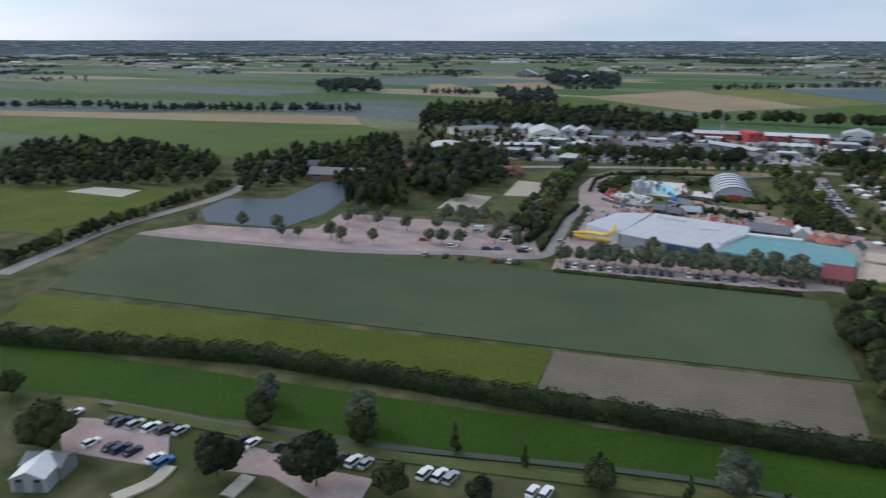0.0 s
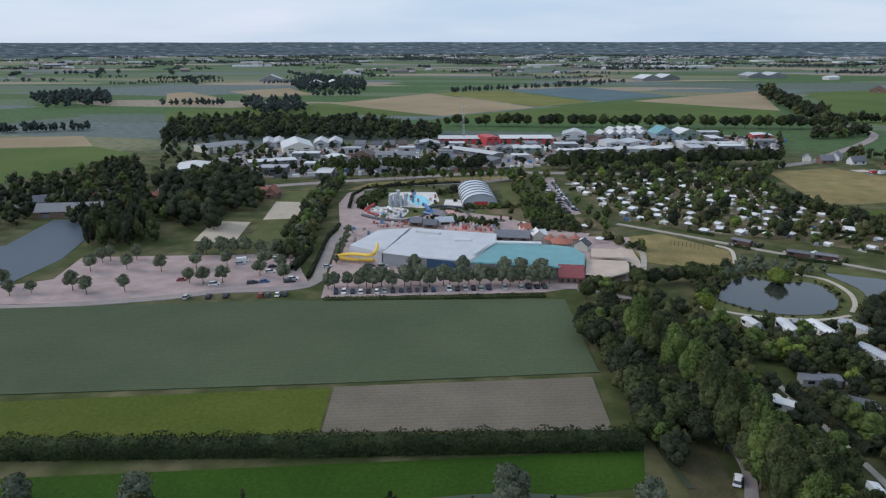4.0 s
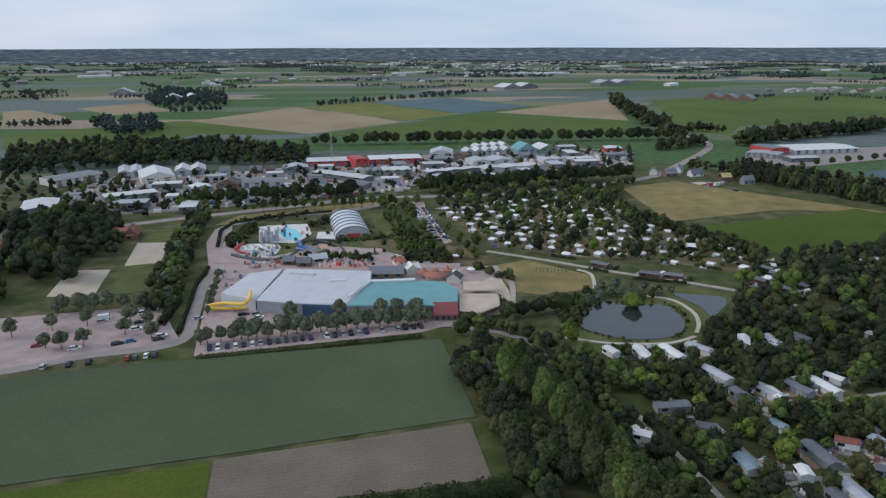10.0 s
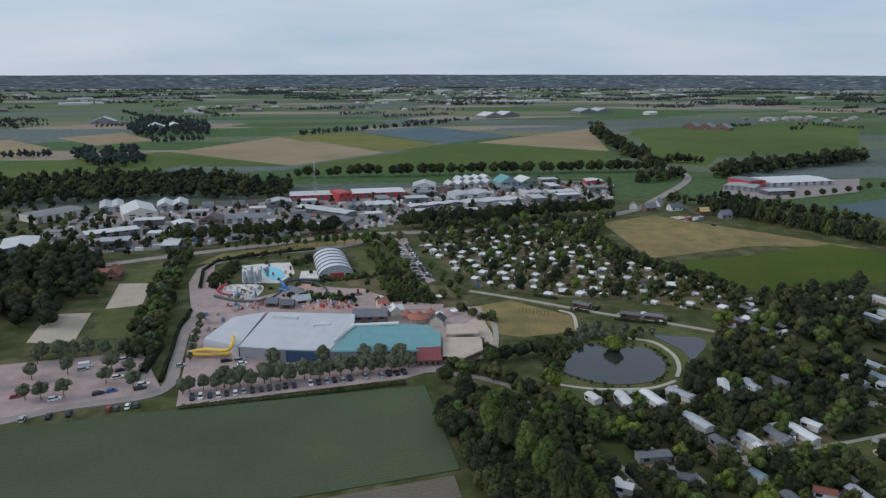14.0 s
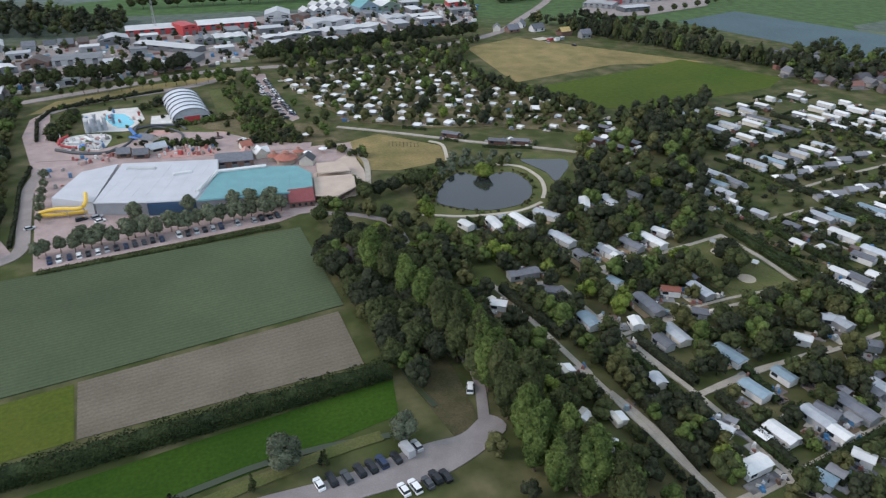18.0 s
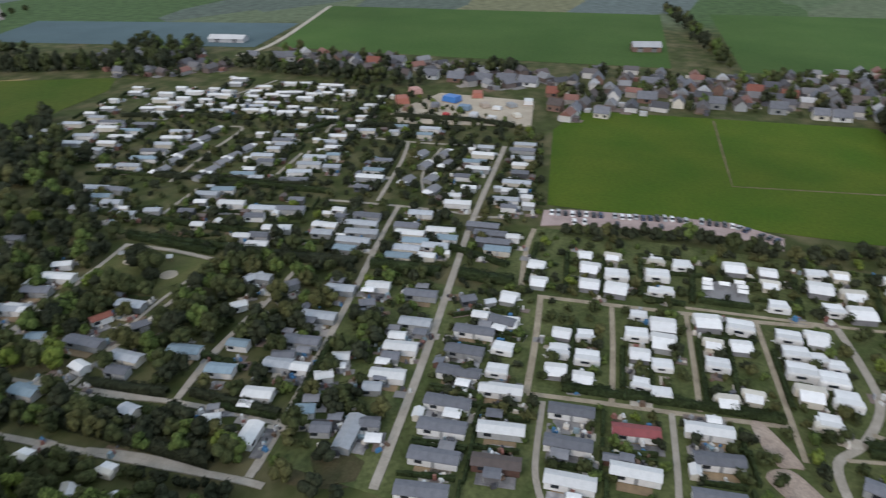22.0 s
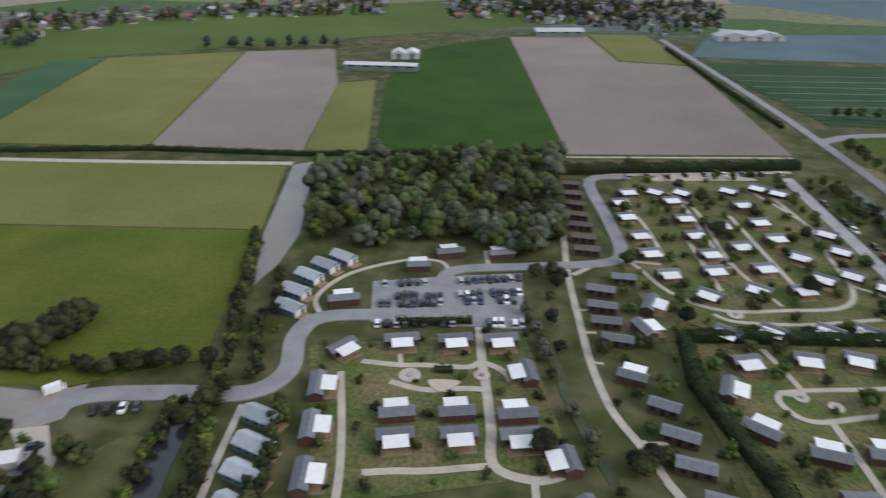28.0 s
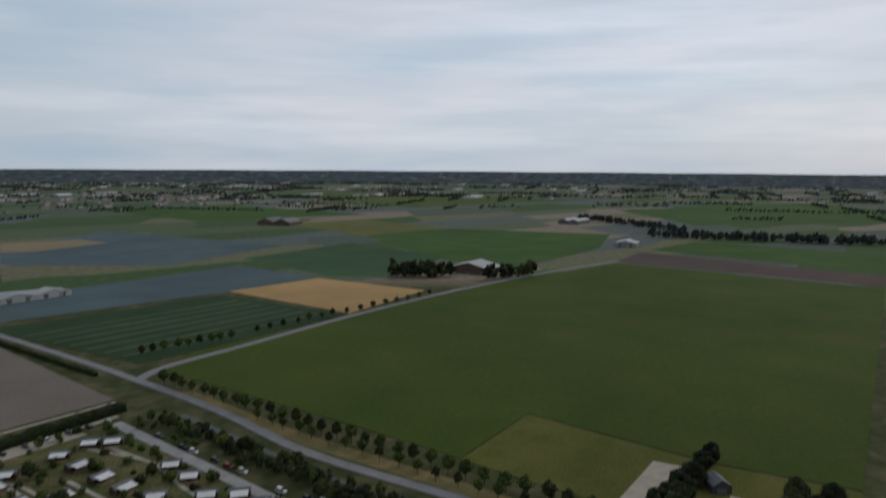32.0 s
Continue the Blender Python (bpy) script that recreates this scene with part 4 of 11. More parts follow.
walkway(2.6, (-70.5, -87.7), (-74.7, -78.3), (-78.6, -68.4))
walkway(2.6, (-146.6, -59.8), (-134.2, -63.7), (-120.2, -62.8), (-116.8, -69.1), (-108.6, -69.2), (-96.9, -66.7), (-93.9, -61.8), (-98.8, -58.2), (-110.6, -60.4), (-115.4, -61.2))
walkway(2.6, (-149.6, -40.8), (-139.5, -39.1), (-130.6, -35.2), (-127.8, -31.4))
walkway(2.4, (-15.9, -203.1), (-33.1, -217.0), (-46.2, -195.7), (-60.3, -186.7), (-79.4, -189.2), (-97.8, -193.5), (-105.1, -205.3), (-105.6, -225.6), (-106.6, -255.4), (-94.7, -285.2))
walkway(2.2, (-57.4, -184.1), (-63.7, -180.6), (-84.4, -182.0), (-107.4, -188.2))
walkway(2.2, (-79.4, -191.5), (-70.3, -219.0), (-66.9, -263.0), (-57.9, -282.0))
walkway(2.2, (-106.2, -207.5), (-116.1, -199.2), (-118.0, -182.4))
walkway(2.2, (-32.9, -215.8), (-46.1, -214.6))
walkway(2.2, (-47.9, -221.0), (-44.4, -247.1), (-37.9, -265.8))
strip("service_lane", "long concrete lane with parked cars", M["concrete_lane"], 0.22, 5.4, [(-113.9, -305.8), (-119.3, -237.7), (-123.9, -184.2), (-132.9, -144.5), (-140.4, -104.1), (-149.9, -54.9), (-155.0, -32.7), (-154.8, -23.9)], category="road")
strip("country_road", "grey country road with an avenue of young trees", M["grey_asphalt"], 0.22, 5.2, [(-107.6, -636.3), (-137.1, -442.7), (-147.0, -362.6), (-153.9, -286.9), (-154.5, -218.4), (-169.6, -138.6), (-178.7, -72.2), (-187.4, -52.6), (-191.8, -32.5), (-194.1, -22.3)], category="road")
strip("farm_drive", "pale drive beside the farmhouse", M["path"], 0.3, 3.5, [(-235.1, -81.3), (-213.5, -77.7), (-193.3, -74.1)], False, "road")
strip("country_road", "grey country road between fields", M["grey_asphalt"], 0.24, 6, [(-146.1, -360.5), (-170.5, -374.6), (-223.4, -384.6), (-332.8, -407.0), (-466.0, -424.2), (-619.5, -430.0), (-760.4, -423.8)], category="road")
strip("field_track", "pale farm track", M["path"], 0.24, 4, [(441.8, 330.7), (495.7, 330.5), (666.4, 374.8)], category="path")

sheet("play_lawn", "open green playground lawn among chalets", M["lawn"], 0.05, [(170.6, 188.4), (172.1, 151.5), (147.5, 150.5), (146.0, 173.5)], category="lawn")
sheet("earth_patch", "bare brown earth beside a lane", M["earth"], 0.06, [(100.2, 80.8), (103.8, 74.5), (104.0, 64.9), (100.3, 58.9), (95.7, 63.6), (93.6, 75.9)], True, "earth")
sheet("sand_arc", "pale sandy play area between pitches", M["sand"], 0.1, [(181.2, 34.3), (187.6, 31.5), (189.2, 24.9), (184.5, 20.3), (184.8, 26.0), (183.8, 30.3)], True, "sand")
sheet("sand_patch", "bare sandy strip between pitches", M["sand"], 0.1, [(201.1, -50.1), (201.1, -54.5), (187.0, -56.2), (185.3, -52.4)], True, "sand")
sheet("garden_lawn", "green lawn by the canal road", M["lawn"], 0.05, [(96.7, -76.2), (100.9, -98.2), (91.0, -111.3), (83.6, -111.2), (77.3, -72.1), (88.9, -65.3)], category="lawn")
sheet("verge", "rough grass beside the country road", M["dry_grass"], 0.03, [(-151.6, -327.1), (-158.0, -223.6), (-172.7, -141.6), (-181.2, -73.8), (-186.5, -77.0), (-179.7, -148.4), (-165.5, -234.5), (-159.6, -322.8)], category="verge")


# ---- shapes ----
class Geo:
    """Collects corners and faces of one mesh."""

    def __init__(self):
        self.v, self.f = [], []

    def poly(self, *pts):
        n = len(self.v)
        self.v += [tuple(p) for p in pts]
        self.f.append(tuple(range(n, n + len(pts))))
        return self

    def box(self, cx, cy, z0, sx, sy, sz, tx=1.0, ty=1.0, yaw=0.0):
        """A block on z0, its top shrunk by tx, ty, turned by yaw."""
        n, c, s = len(self.v), math.cos(yaw), math.sin(yaw)
        for z, kx, ky in ((z0, 1, 1), (z0 + sz, tx, ty)):
            for a, b in ((-1, -1), (1, -1), (1, 1), (-1, 1)):
                x, y = a * sx / 2 * kx, b * sy / 2 * ky
                self.v.append((cx + c * x - s * y, cy + s * x + c * y, z))
        self.f += [tuple(n + k for k in q) for q in ((3, 2, 1, 0), (4, 5, 6, 7), (0, 1, 5, 4), (1, 2, 6, 5), (2, 3, 7, 6), (3, 0, 4, 7))]
        return self

    def prism(self, outline, z0, z1, inset=0.0):
        """A block over any outline."""
        n, k = len(self.v), len(outline)
        cx, cy = sum(p[0] for p in outline) / k, sum(p[1] for p in outline) / k
        self.v += [(x, y, z0) for x, y in outline] + [(x + (cx - x) * inset, y + (cy - y) * inset, z1) for x, y in outline]
        self.f += [tuple(range(n + k, n + 2 * k)), tuple(range(n + k - 1, n - 1, -1))]
        self.f += [(n + i, n + (i + 1) % k, n + k + (i + 1) % k, n + k + i) for i in range(k)]
        return self

    def gable(self, L, W, z0, z1, over=0.3, thick=0.12, cx=0.0, cy=0.0):
        """Two roof slabs with a ridge along x."""
        x, y, drop = L / 2 + over, W / 2 + over, (z1 - z0) * over / (W / 2)
        for s in (1, -1):
            n = len(self.v)
            for t in (0, thick):
                self.v += [(cx - x, cy + s * y, z0 - drop + t), (cx + x, cy + s * y, z0 - drop + t), (cx + x, cy, z1 + t), (cx - x, cy, z1 + t)]
            self.f += [tuple(n + k for k in q) for q in ((3, 2, 1, 0), (4, 5, 6, 7), (0, 1, 5, 4), (1, 2, 6, 5), (2, 3, 7, 6), (3, 0, 4, 7))]
        return self

    def gable_walls(self, L, W, h, ridge, z0=0.0, cx=0.0, cy=0.0):
        n = len(self.v)
        for x in (-L / 2, L / 2):
            self.v += [(cx + x, cy - W / 2, z0), (cx + x, cy + W / 2, z0), (cx + x, cy + W / 2, h), (cx + x, cy, ridge), (cx + x, cy - W / 2, h)]
        self.f += [tuple(n + k for k in q) for q in ((4, 3, 2, 1, 0), (5, 6, 7, 8, 9), (0, 1, 6, 5), (1, 2, 7, 6), (4, 0, 5, 9))]
        return self

    def tube(self, pts, r0, r1=None, sides=6):
        """A round bar through the points."""
        r1 = r0 if r1 is None else r1
        n0, m = len(self.v), len(pts)
        for i, p in enumerate(pts):
            a, b = Vector(pts[max(i - 1, 0)]), Vector(pts[min(i + 1, m - 1)])
            d = (b - a).normalized()
            u = d.orthogonal().normalized()
            w, r = d.cross(u), r0 + (r1 - r0) * i / max(m - 1, 1)
            self.v += [tuple(Vector(p) + (u * math.cos(k * math.tau / sides) + w * math.sin(k * math.tau / sides)) * r) for k in range(sides)]
        for i in range(m - 1):
            for k in range(sides):
                j = (k + 1) % sides
                self.f.append((n0 + i * sides + k, n0 + i * sides + j, n0 + (i + 1) * sides + j, n0 + (i + 1) * sides + k))
        self.f += [tuple(range(n0 + sides - 1, n0 - 1, -1)), tuple(range(n0 + (m - 1) * sides, n0 + m * sides))]
        return self

    def disc(self, cx, cy, z0, h, r, sides=12, top=1.0):
        return self.prism([(cx + r * math.cos(k * math.tau / sides), cy + r * math.sin(k * math.tau / sides)) for k in range(sides)], z0, z0 + h, 1 - top)

    def mesh(self, name, material):
        me = bpy.data.meshes.new(name)
        me.from_pydata(self.v, [], self.f)
        me.materials.append(material)
        return me


def part(name, geo, material, parent, label=""):
    """One mesh under a thing or a part."""
    ob = new(name, geo.mesh(name, material))
    ob.parent = parent
    return tagged(ob, label)


def thing(name, label, category, group=""):
    return tagged(new(name), label, category, group)


PROTO = {}
SPOTS = []


def put(maker, args, x, y, yaw=0.0, z=0.0, scale=1.0):
    """Stands a thing in the place: the first is built, the next ones are copies."""
    key = (maker, args)
    if maker in (chalet, touring_caravan):
        SPOTS.append((x, y, yaw, maker is chalet))
    m = Matrix.LocRotScale((x, y, z), Euler((0, 0, yaw)), (scale, scale, scale))
    if key in PROTO:
        return copy_thing(PROTO[key], m)
    PROTO[key] = root = maker(*args)
    root.matrix_basis = Matrix.LocRotScale((x, y, z), Euler((0, 0, yaw)), None)
    return root


def paint(name, c, rough=0.6, var=0.12, size=1.5, own=0.0, metal=0.0):
    d = tuple(k * (1 - var) for k in c)
    return mat(name, c, d, size, rough, 0.25, 0.08, own=own, metal=metal, world_space=False)


M["white"] = paint("white_paint", (0.58, 0.58, 0.565), 0.5, 0.1, own=0.1)
M["tent_grey"] = paint("tent_canvas", (0.19, 0.19, 0.2), 0.8, 0.15, own=0.1)
M["canvas"] = paint("canvas", (0.7, 0.695, 0.68), 0.8, 0.1, own=0.08)
M["cream"] = paint("cream", (0.52, 0.49, 0.42), 0.7, own=0.15)
M["grey_wall"] = paint("grey_wall", (0.26, 0.27, 0.27), 0.7, own=0.25)
M["dark_wall"] = paint("dark_wall", (0.07, 0.075, 0.08), 0.7, own=0.2)
M["slate"] = paint("slate_roof", (0.136, 0.14, 0.156), 0.6, 0.25, own=0.2)
M["pale_roof"] = paint("pale_roof", (0.36, 0.38, 0.4), 0.55, 0.18, own=0.2)
M["blue_roof"] = paint("blue_grey_roof", (0.2, 0.27, 0.31), 0.55, 0.18, own=0.15)
M["red_roof"] = paint("red_roof", (0.22, 0.075, 0.05), 0.75, 0.25, own=0.15)
M["brown_roof"] = paint("brown_roof", (0.105, 0.083, 0.075), 0.8, 0.25, own=0.2)
M["crimson"] = paint("crimson_roof", (0.25, 0.062, 0.062), 0.6, 0.2)
M["brick"] = paint("brick_wall", (0.17, 0.105, 0.08), 0.85, 0.3, own=0.15)
M["timber"] = paint("dark_timber", (0.1, 0.052, 0.038), 0.8, 0.3, own=0.15)
M["deck"] = paint("deck_boards", (0.27, 0.19, 0.11), 0.8, 0.25, own=0.15)
M["sky_blue"] = paint("blue_wall", (0.13, 0.2, 0.27), 0.6, 0.15, own=0.1)
M["glass"] = paint("window_glass", (0.02, 0.025, 0.03), 0.12, 0.1)
M["rubber"] = paint("rubber", (0.02, 0.02, 0.02), 0.8)
M["bark"] = mat("bark", (0.09, 0.07, 0.05), (0.13, 0.1, 0.075), 0.6, 0.95, 0.15, 0.25, world_space=False)
M["hall_roof"] = paint("hall_roof", (0.36, 0.365, 0.37), 0.5, 0.16, 6.0, own=0.15)
M["hall_white"] = paint("hall_white", (0.5, 0.5, 0.49), 0.55, 0.14, 6.0, own=0.12)
M["hall_dark"] = paint("hall_dark", (0.16, 0.165, 0.17), 0.6, 0.2, 6.0, own=0.2)
M["red"] = paint("red_cladding", (0.42, 0.05, 0.05), 0.55, 0.15)
M["teal"] = paint("teal_roof", (0.12, 0.29, 0.3), 0.5, 0.14, 5.0)
M["pool_roof"] = paint("pool_hall_roof", (0.47, 0.475, 0.49), 0.5, 0.12, 7.0)
M["yellow"] = paint("yellow_slide", (0.72, 0.45, 0.05), 0.35, 0.1)
M["tan_wall"] = paint("tan_wall", (0.38, 0.32, 0.26), 0.8, 0.2)
M["steel"] = paint("galvanised_steel", (0.38, 0.39, 0.4), 0.45, 0.15, metal=0.6)
M["blue_wall"] = paint("deep_blue_wall", (0.04, 0.09, 0.16), 0.6)
M["orange_roof"] = paint("orange_tile_roof", (0.36, 0.13, 0.09), 0.75, 0.2)
M["yellow_timber"] = paint("fresh_timber", (0.5, 0.36, 0.14), 0.8, 0.2)
M["vault_sheet"] = paint("vault_sheet", (0.5, 0.53, 0.56), 0.4, 0.12, 5.0)
M["pink"] = paint("pink_terrace", (0.48, 0.27, 0.23), 0.8, 0.2)
M["blue"] = paint("bright_blue", (0.04, 0.16, 0.42), 0.4)
M["green_wall"] = paint("green_wall", (0.16, 0.22, 0.17), 0.6, 0.15)
CAR = {"black": (0.016, 0.017, 0.02), "dark grey": (0.06, 0.063, 0.068), "silver": (0.36, 0.37, 0.38), "white": (0.72, 0.72, 0.71), "dark blue": (0.02, 0.035, 0.08), "red": (0.3, 0.03, 0.03), "blue": (0.04, 0.13, 0.32)}
for k, c in CAR.items():
    M["car " + k] = paint("car_" + k.replace(" ", "_"), c, 0.28, 0.05)


def leafy(name, c1, c2, own=0.2):
    m = mat(name, c1, c2, 7, 0.8, 0.85, 0.5, bump=1.0, own=own, island=True)
    n = m.node_tree.nodes
    n["Principled BSDF"].inputs["Specular IOR Level"].default_value = 0.08
    n["Bump"].inputs["Distance"].default_value = 0.8
    for one in n:
        if one.bl_idname == "ShaderNodeTexNoise" and one.inputs["Scale"].default_value > 1:
            one.inputs["Detail"].default_value = 4
    return m


M["leaf"] = leafy("broad_leaves", (0.033, 0.042, 0.017), (0.065, 0.076, 0.03))
M["leaf_olive"] = leafy("olive_leaves", (0.058, 0.062, 0.023), (0.09, 0.09, 0.037))
M["leaf_bright"] = leafy("poplar_leaves", (0.052, 0.079, 0.022), (0.098, 0.132, 0.037))
M["leaf_silver"] = leafy("silver_leaves", (0.074, 0.088, 0.058), (0.125, 0.142, 0.094))
M["leaf_pale"] = leafy("pale_leaves", (0.095, 0.108, 0.066), (0.155, 0.17, 0.108))
M["leaf_mixed"] = leafy("mixed_leaves", (0.06, 0.086, 0.035), (0.116, 0.146, 0.064))
M["leaf_dark"] = leafy("dark_leaves", (0.02, 0.0255, 0.0145), (0.04, 0.046, 0.026))
M["leaf_lime"] = leafy("lime_leaves", (0.095, 0.13, 0.024), (0.135, 0.17, 0.038))
M["leaf_hedge"] = leafy("hedge_leaves", (0.021, 0.032, 0.013), (0.038, 0.052, 0.02))
# bluish cast put into the leaf colour to stand for distant haze
M["leaf_far_haze"] = leafy("far_haze_leaves", (0.032, 0.044, 0.04), (0.054, 0.068, 0.06))
# which foliage tones grow together, and how often
TONES = {"leaf": (("leaf", 0.42), ("leaf_dark", 0.26), ("leaf_olive", 0.12), ("leaf_bright", 0.17), ("leaf_lime", 0.03)),
         "leaf_dark": (("leaf_dark", 0.6), ("leaf", 0.3), ("leaf_bright", 0.06), ("leaf_olive", 0.04)),
         "leaf_bright": (("leaf_bright", 0.6), ("leaf", 0.28), ("leaf_olive", 0.12)),
         "leaf_silver": (("leaf_silver", 0.78), ("leaf", 0.22)),
         "leaf_mixed": (("leaf_mixed", 0.62), ("leaf", 0.18), ("leaf_silver", 0.2))}

# ---- foliage ----
rng = np.random.default_rng(7)
_bm = bmesh.new()
bmesh.ops.create_icosphere(_bm, subdivisions=1, radius=1)
ICO_V = np.array([v.co[:] for v in _bm.verts])
ICO_F = np.array([[v.index for v in f.verts] for f in _bm.faces])
_bm.free()
_bm = bmesh.new()
bmesh.ops.create_icosphere(_bm, subdivisions=2, radius=1)
BALL_V = np.array([v.co[:] for v in _bm.verts])
BALL_F = np.array([[v.index for v in f.verts] for f in _bm.faces])
_bm.free()
OCT_V = np.array([(1, 0, 0), (0, 1, 0), (-1, 0, 0), (0, -1, 0), (0, 0, 1), (0, 0, -1)], float)
OCT_F = np.array([(0, 1, 4), (1, 2, 4), (2, 3, 4), (3, 0, 4), (1, 0, 5), (2, 1, 5), (3, 2, 5), (0, 3, 5)])


def leaf_tris(p, size, out=None):
    """One small leaf spray at each place, turned at random or lying loosely across the way out."""
    n = len(p)
    up = rng.normal(size=(n, 3)) if out is None else out + 0.5 * rng.normal(size=(n, 3))
    up /= np.linalg.norm(up, axis=1, keepdims=True)
    a = np.cross(up, rng.normal(size=(n, 3)))
    a /= np.linalg.norm(a, axis=1, keepdims=True)
    b = np.cross(up, a)
    s = size * rng.uniform(0.6, 1.3, (n, 1))
    v = np.stack([p - a * s * 0.55 - b * s * 0.4, p + a * s * 0.6 - b * s * 0.3, p + b * s * 0.75], 1).reshape(-1, 3)
    return v, np.arange(3 * n).reshape(-1, 3)


def join(pieces):
    vs, fs, n = [], [], 0
    for v, f in pieces:
        vs.append(v)
        fs.append(f + n)
        n += len(v)
    return np.concatenate(vs), np.concatenate(fs)


def crown(h0, h1, r, blobs, leaves, leaf, shape="round", level=2):
    """A crown of overlapping clumps between two heights, each clad in small leaf sprays."""
    pieces, H = [], h1 - h0
    for k in range(blobs):
        u = (k + 0.5) / blobs
        if shape == "tall":
            wide = math.sin(math.pi * (0.12 + 0.8 * u)) ** 0.7
        elif shape == "cone":
            wide = 1.05 - u
        else:
            wide = math.sin(math.pi * (0.18 + 0.66 * u))
        ang, off = k * 2.4 + rng.uniform(-0.5, 0.5), r * wide * rng.uniform(0.35, 0.72) * (0 if k == blobs - 1 else 1)
        size = r * wide * rng.uniform(0.42, 0.66) + 0.12 * r
        c = np.array([off * math.cos(ang), off * math.sin(ang), h0 + size * 0.7 + (H - size * 1.5) * u])
        sc = np.array([size, size, size * rng.uniform(0.75, 1.15)])
        if shape == "tall":
            sc *= (0.85, 0.85, 1.5)
        V, F = ((OCT_V, OCT_F), (ICO_V, ICO_F), (BALL_V, BALL_F))[level]
        pieces.append((V * sc * (0.78, 0.86, 0.9)[level] * rng.uniform(0.8, 1.12, (len(V), 1)) + c, F))
        n = leaves // blobs
        d = rng.normal(size=(n, 3))
        d /= np.linalg.norm(d, axis=1, keepdims=True)
        d[:, 2] = np.where(d[:, 2] < -0.35, -d[:, 2], d[:, 2])
        pieces.append(leaf_tris(c + d * sc * rng.uniform(0.82, 1.12, (n, 1)), leaf, d))
    return join(pieces)


def tri_mesh(name, v, f, material, slots=None):
    """A mesh of triangles, smooth over each clump; slots: which of several materials each one takes."""
    me = bpy.data.meshes.new(name)
    me.vertices.add(len(v))
    me.vertices.foreach_set("co", np.asarray(v, np.float32).ravel())
    me.loops.add(len(f) * 3)
    me.loops.foreach_set("vertex_index", np.asarray(f, np.int32).ravel())
    me.polygons.add(len(f))
    me.polygons.foreach_set("loop_start", np.arange(0, len(f) * 3, 3, dtype=np.int32))
    me.polygons.foreach_set("use_smooth", np.ones(len(f), bool))
    for one in material if slots is not None else (material,):
        me.materials.append(one)
    if slots is not None:
        me.polygons.foreach_set("material_index", np.asarray(slots, np.int32))
    me.update(calc_edges=True)
    return me


class LeafGeo:
    def __init__(self, v, f):
        self.v, self.f = v, f

    def mesh(self, name, material):
        return tri_mesh(name, self.v, self.f, material)


def trunk_geo(h, r, top, spread):
    g = Geo().tube([(0, 0, -0.2), (0.04 * h * 0.1, 0, h * 0.5), (0, 0.02 * h, top)], r, r * 0.3, 7)
    for k in range(4):
        a = k * 1.7 + 0.4
        g.tube([(0, 0, h * (0.75 + 0.12 * k)), (spread * 0.55 * math.cos(a), spread * 0.55 * math.sin(a), h * (0.75 + 0.12 * k) + spread * 0.6)], r * 0.4, r * 0.12, 5)
    return g


def tree(kind, seed):
    """kind: a row of the table below; seed: which of its shapes."""
    name, label, material, h0, h1, r, blobs, leaves, leaf, shape, group = TREES[kind]
    root = thing(name, label, "tree", group)
    part("trunk", trunk_geo(h0 + (h1 - h0) * 0.25, 0.02 * h1 + 0.05, h1 * 0.75, r * 0.8), M["bark"], root, "grey-brown bark")
    tones = [material] if kind in ("row", "young") else [t for t, _ in TONES.get(material, ((material, 1),))]
    part("crown", LeafGeo(*crown(h0, h1, r, blobs, leaves, leaf, shape, 1 if kind in ("linden", "avenue", "young") else 2)), M[tones[(0, 0, 1)[seed % 3] % len(tones)]], root, "dense leafy crown")
    return root


TREES = {
    "poplar": ("poplar_tree", "tall leafy poplar in a dense shelter row", "leaf_bright", 2.0, 19.0, 3.5, 28, 4300, 0.46, "tall", "poplar row"),
    "green_poplar": ("poplar_tree", "tall dark green poplar in a dense shelter row", "leaf", 2.0, 17.5, 3.6, 28, 4300, 0.46, "tall", "poplar row"),
    "silver": ("willow_tree", "silvery green rounded willow on a meadow edge", "leaf_silver", 0.8, 8.2, 2.9, 13, 1700, 0.42, "round", "willows by the ditch"),
    "row": ("maple_tree", "rounded silvery street tree beside parked cars", "leaf_pale", 1.6, 6.8, 2.2, 9, 900, 0.4, "round", "trees along the parking row"),
    "young": ("parking_tree", "small young tree on a car park", "leaf_pale", 1.5, 5.6, 1.9, 8, 600, 0.36, "round", "car park trees"),
    "broad": ("broadleaf_tree", "broad dark green deciduous tree", "leaf", 1.6, 9.5, 4.0, 13, 1300, 0.6, "round", "large park trees"),
    "dark": ("dark_tree", "dense dark green tree at a wood edge", "leaf_dark", 1.0, 10.5, 4.1, 13, 1100, 0.62, "round", "dark edge trees"),
    "avenue": ("avenue_tree", "young round-crowned roadside tree", "leaf_bright", 1.7, 5.6, 1.7, 7, 420, 0.42, "round", "avenue trees"),
    "linden": ("linden_tree", "full round tree in a long avenue", "leaf", 1.8, 10.0, 4.2, 10, 420, 1.0, "round", "lindens along the main road"),
    "weeping": ("weeping_willow", "yellow-green weeping willow beside the pond", "leaf_lime", 0.4, 6.5, 3.2, 13, 1300, 0.42, "round", "pond willows"),
    "cypress": ("conifer_tree", "slim dark conifer in a garden", "leaf_dark", 0.3, 7.5, 1.5, 9, 700, 0.4, "cone", "garden conifers"),
    "lime": ("lime_green_tree", "bright yellow-green garden tree", "leaf_lime", 1.0, 7.0, 2.6, 10, 900, 0.45, "round", "bright garden trees"),
}


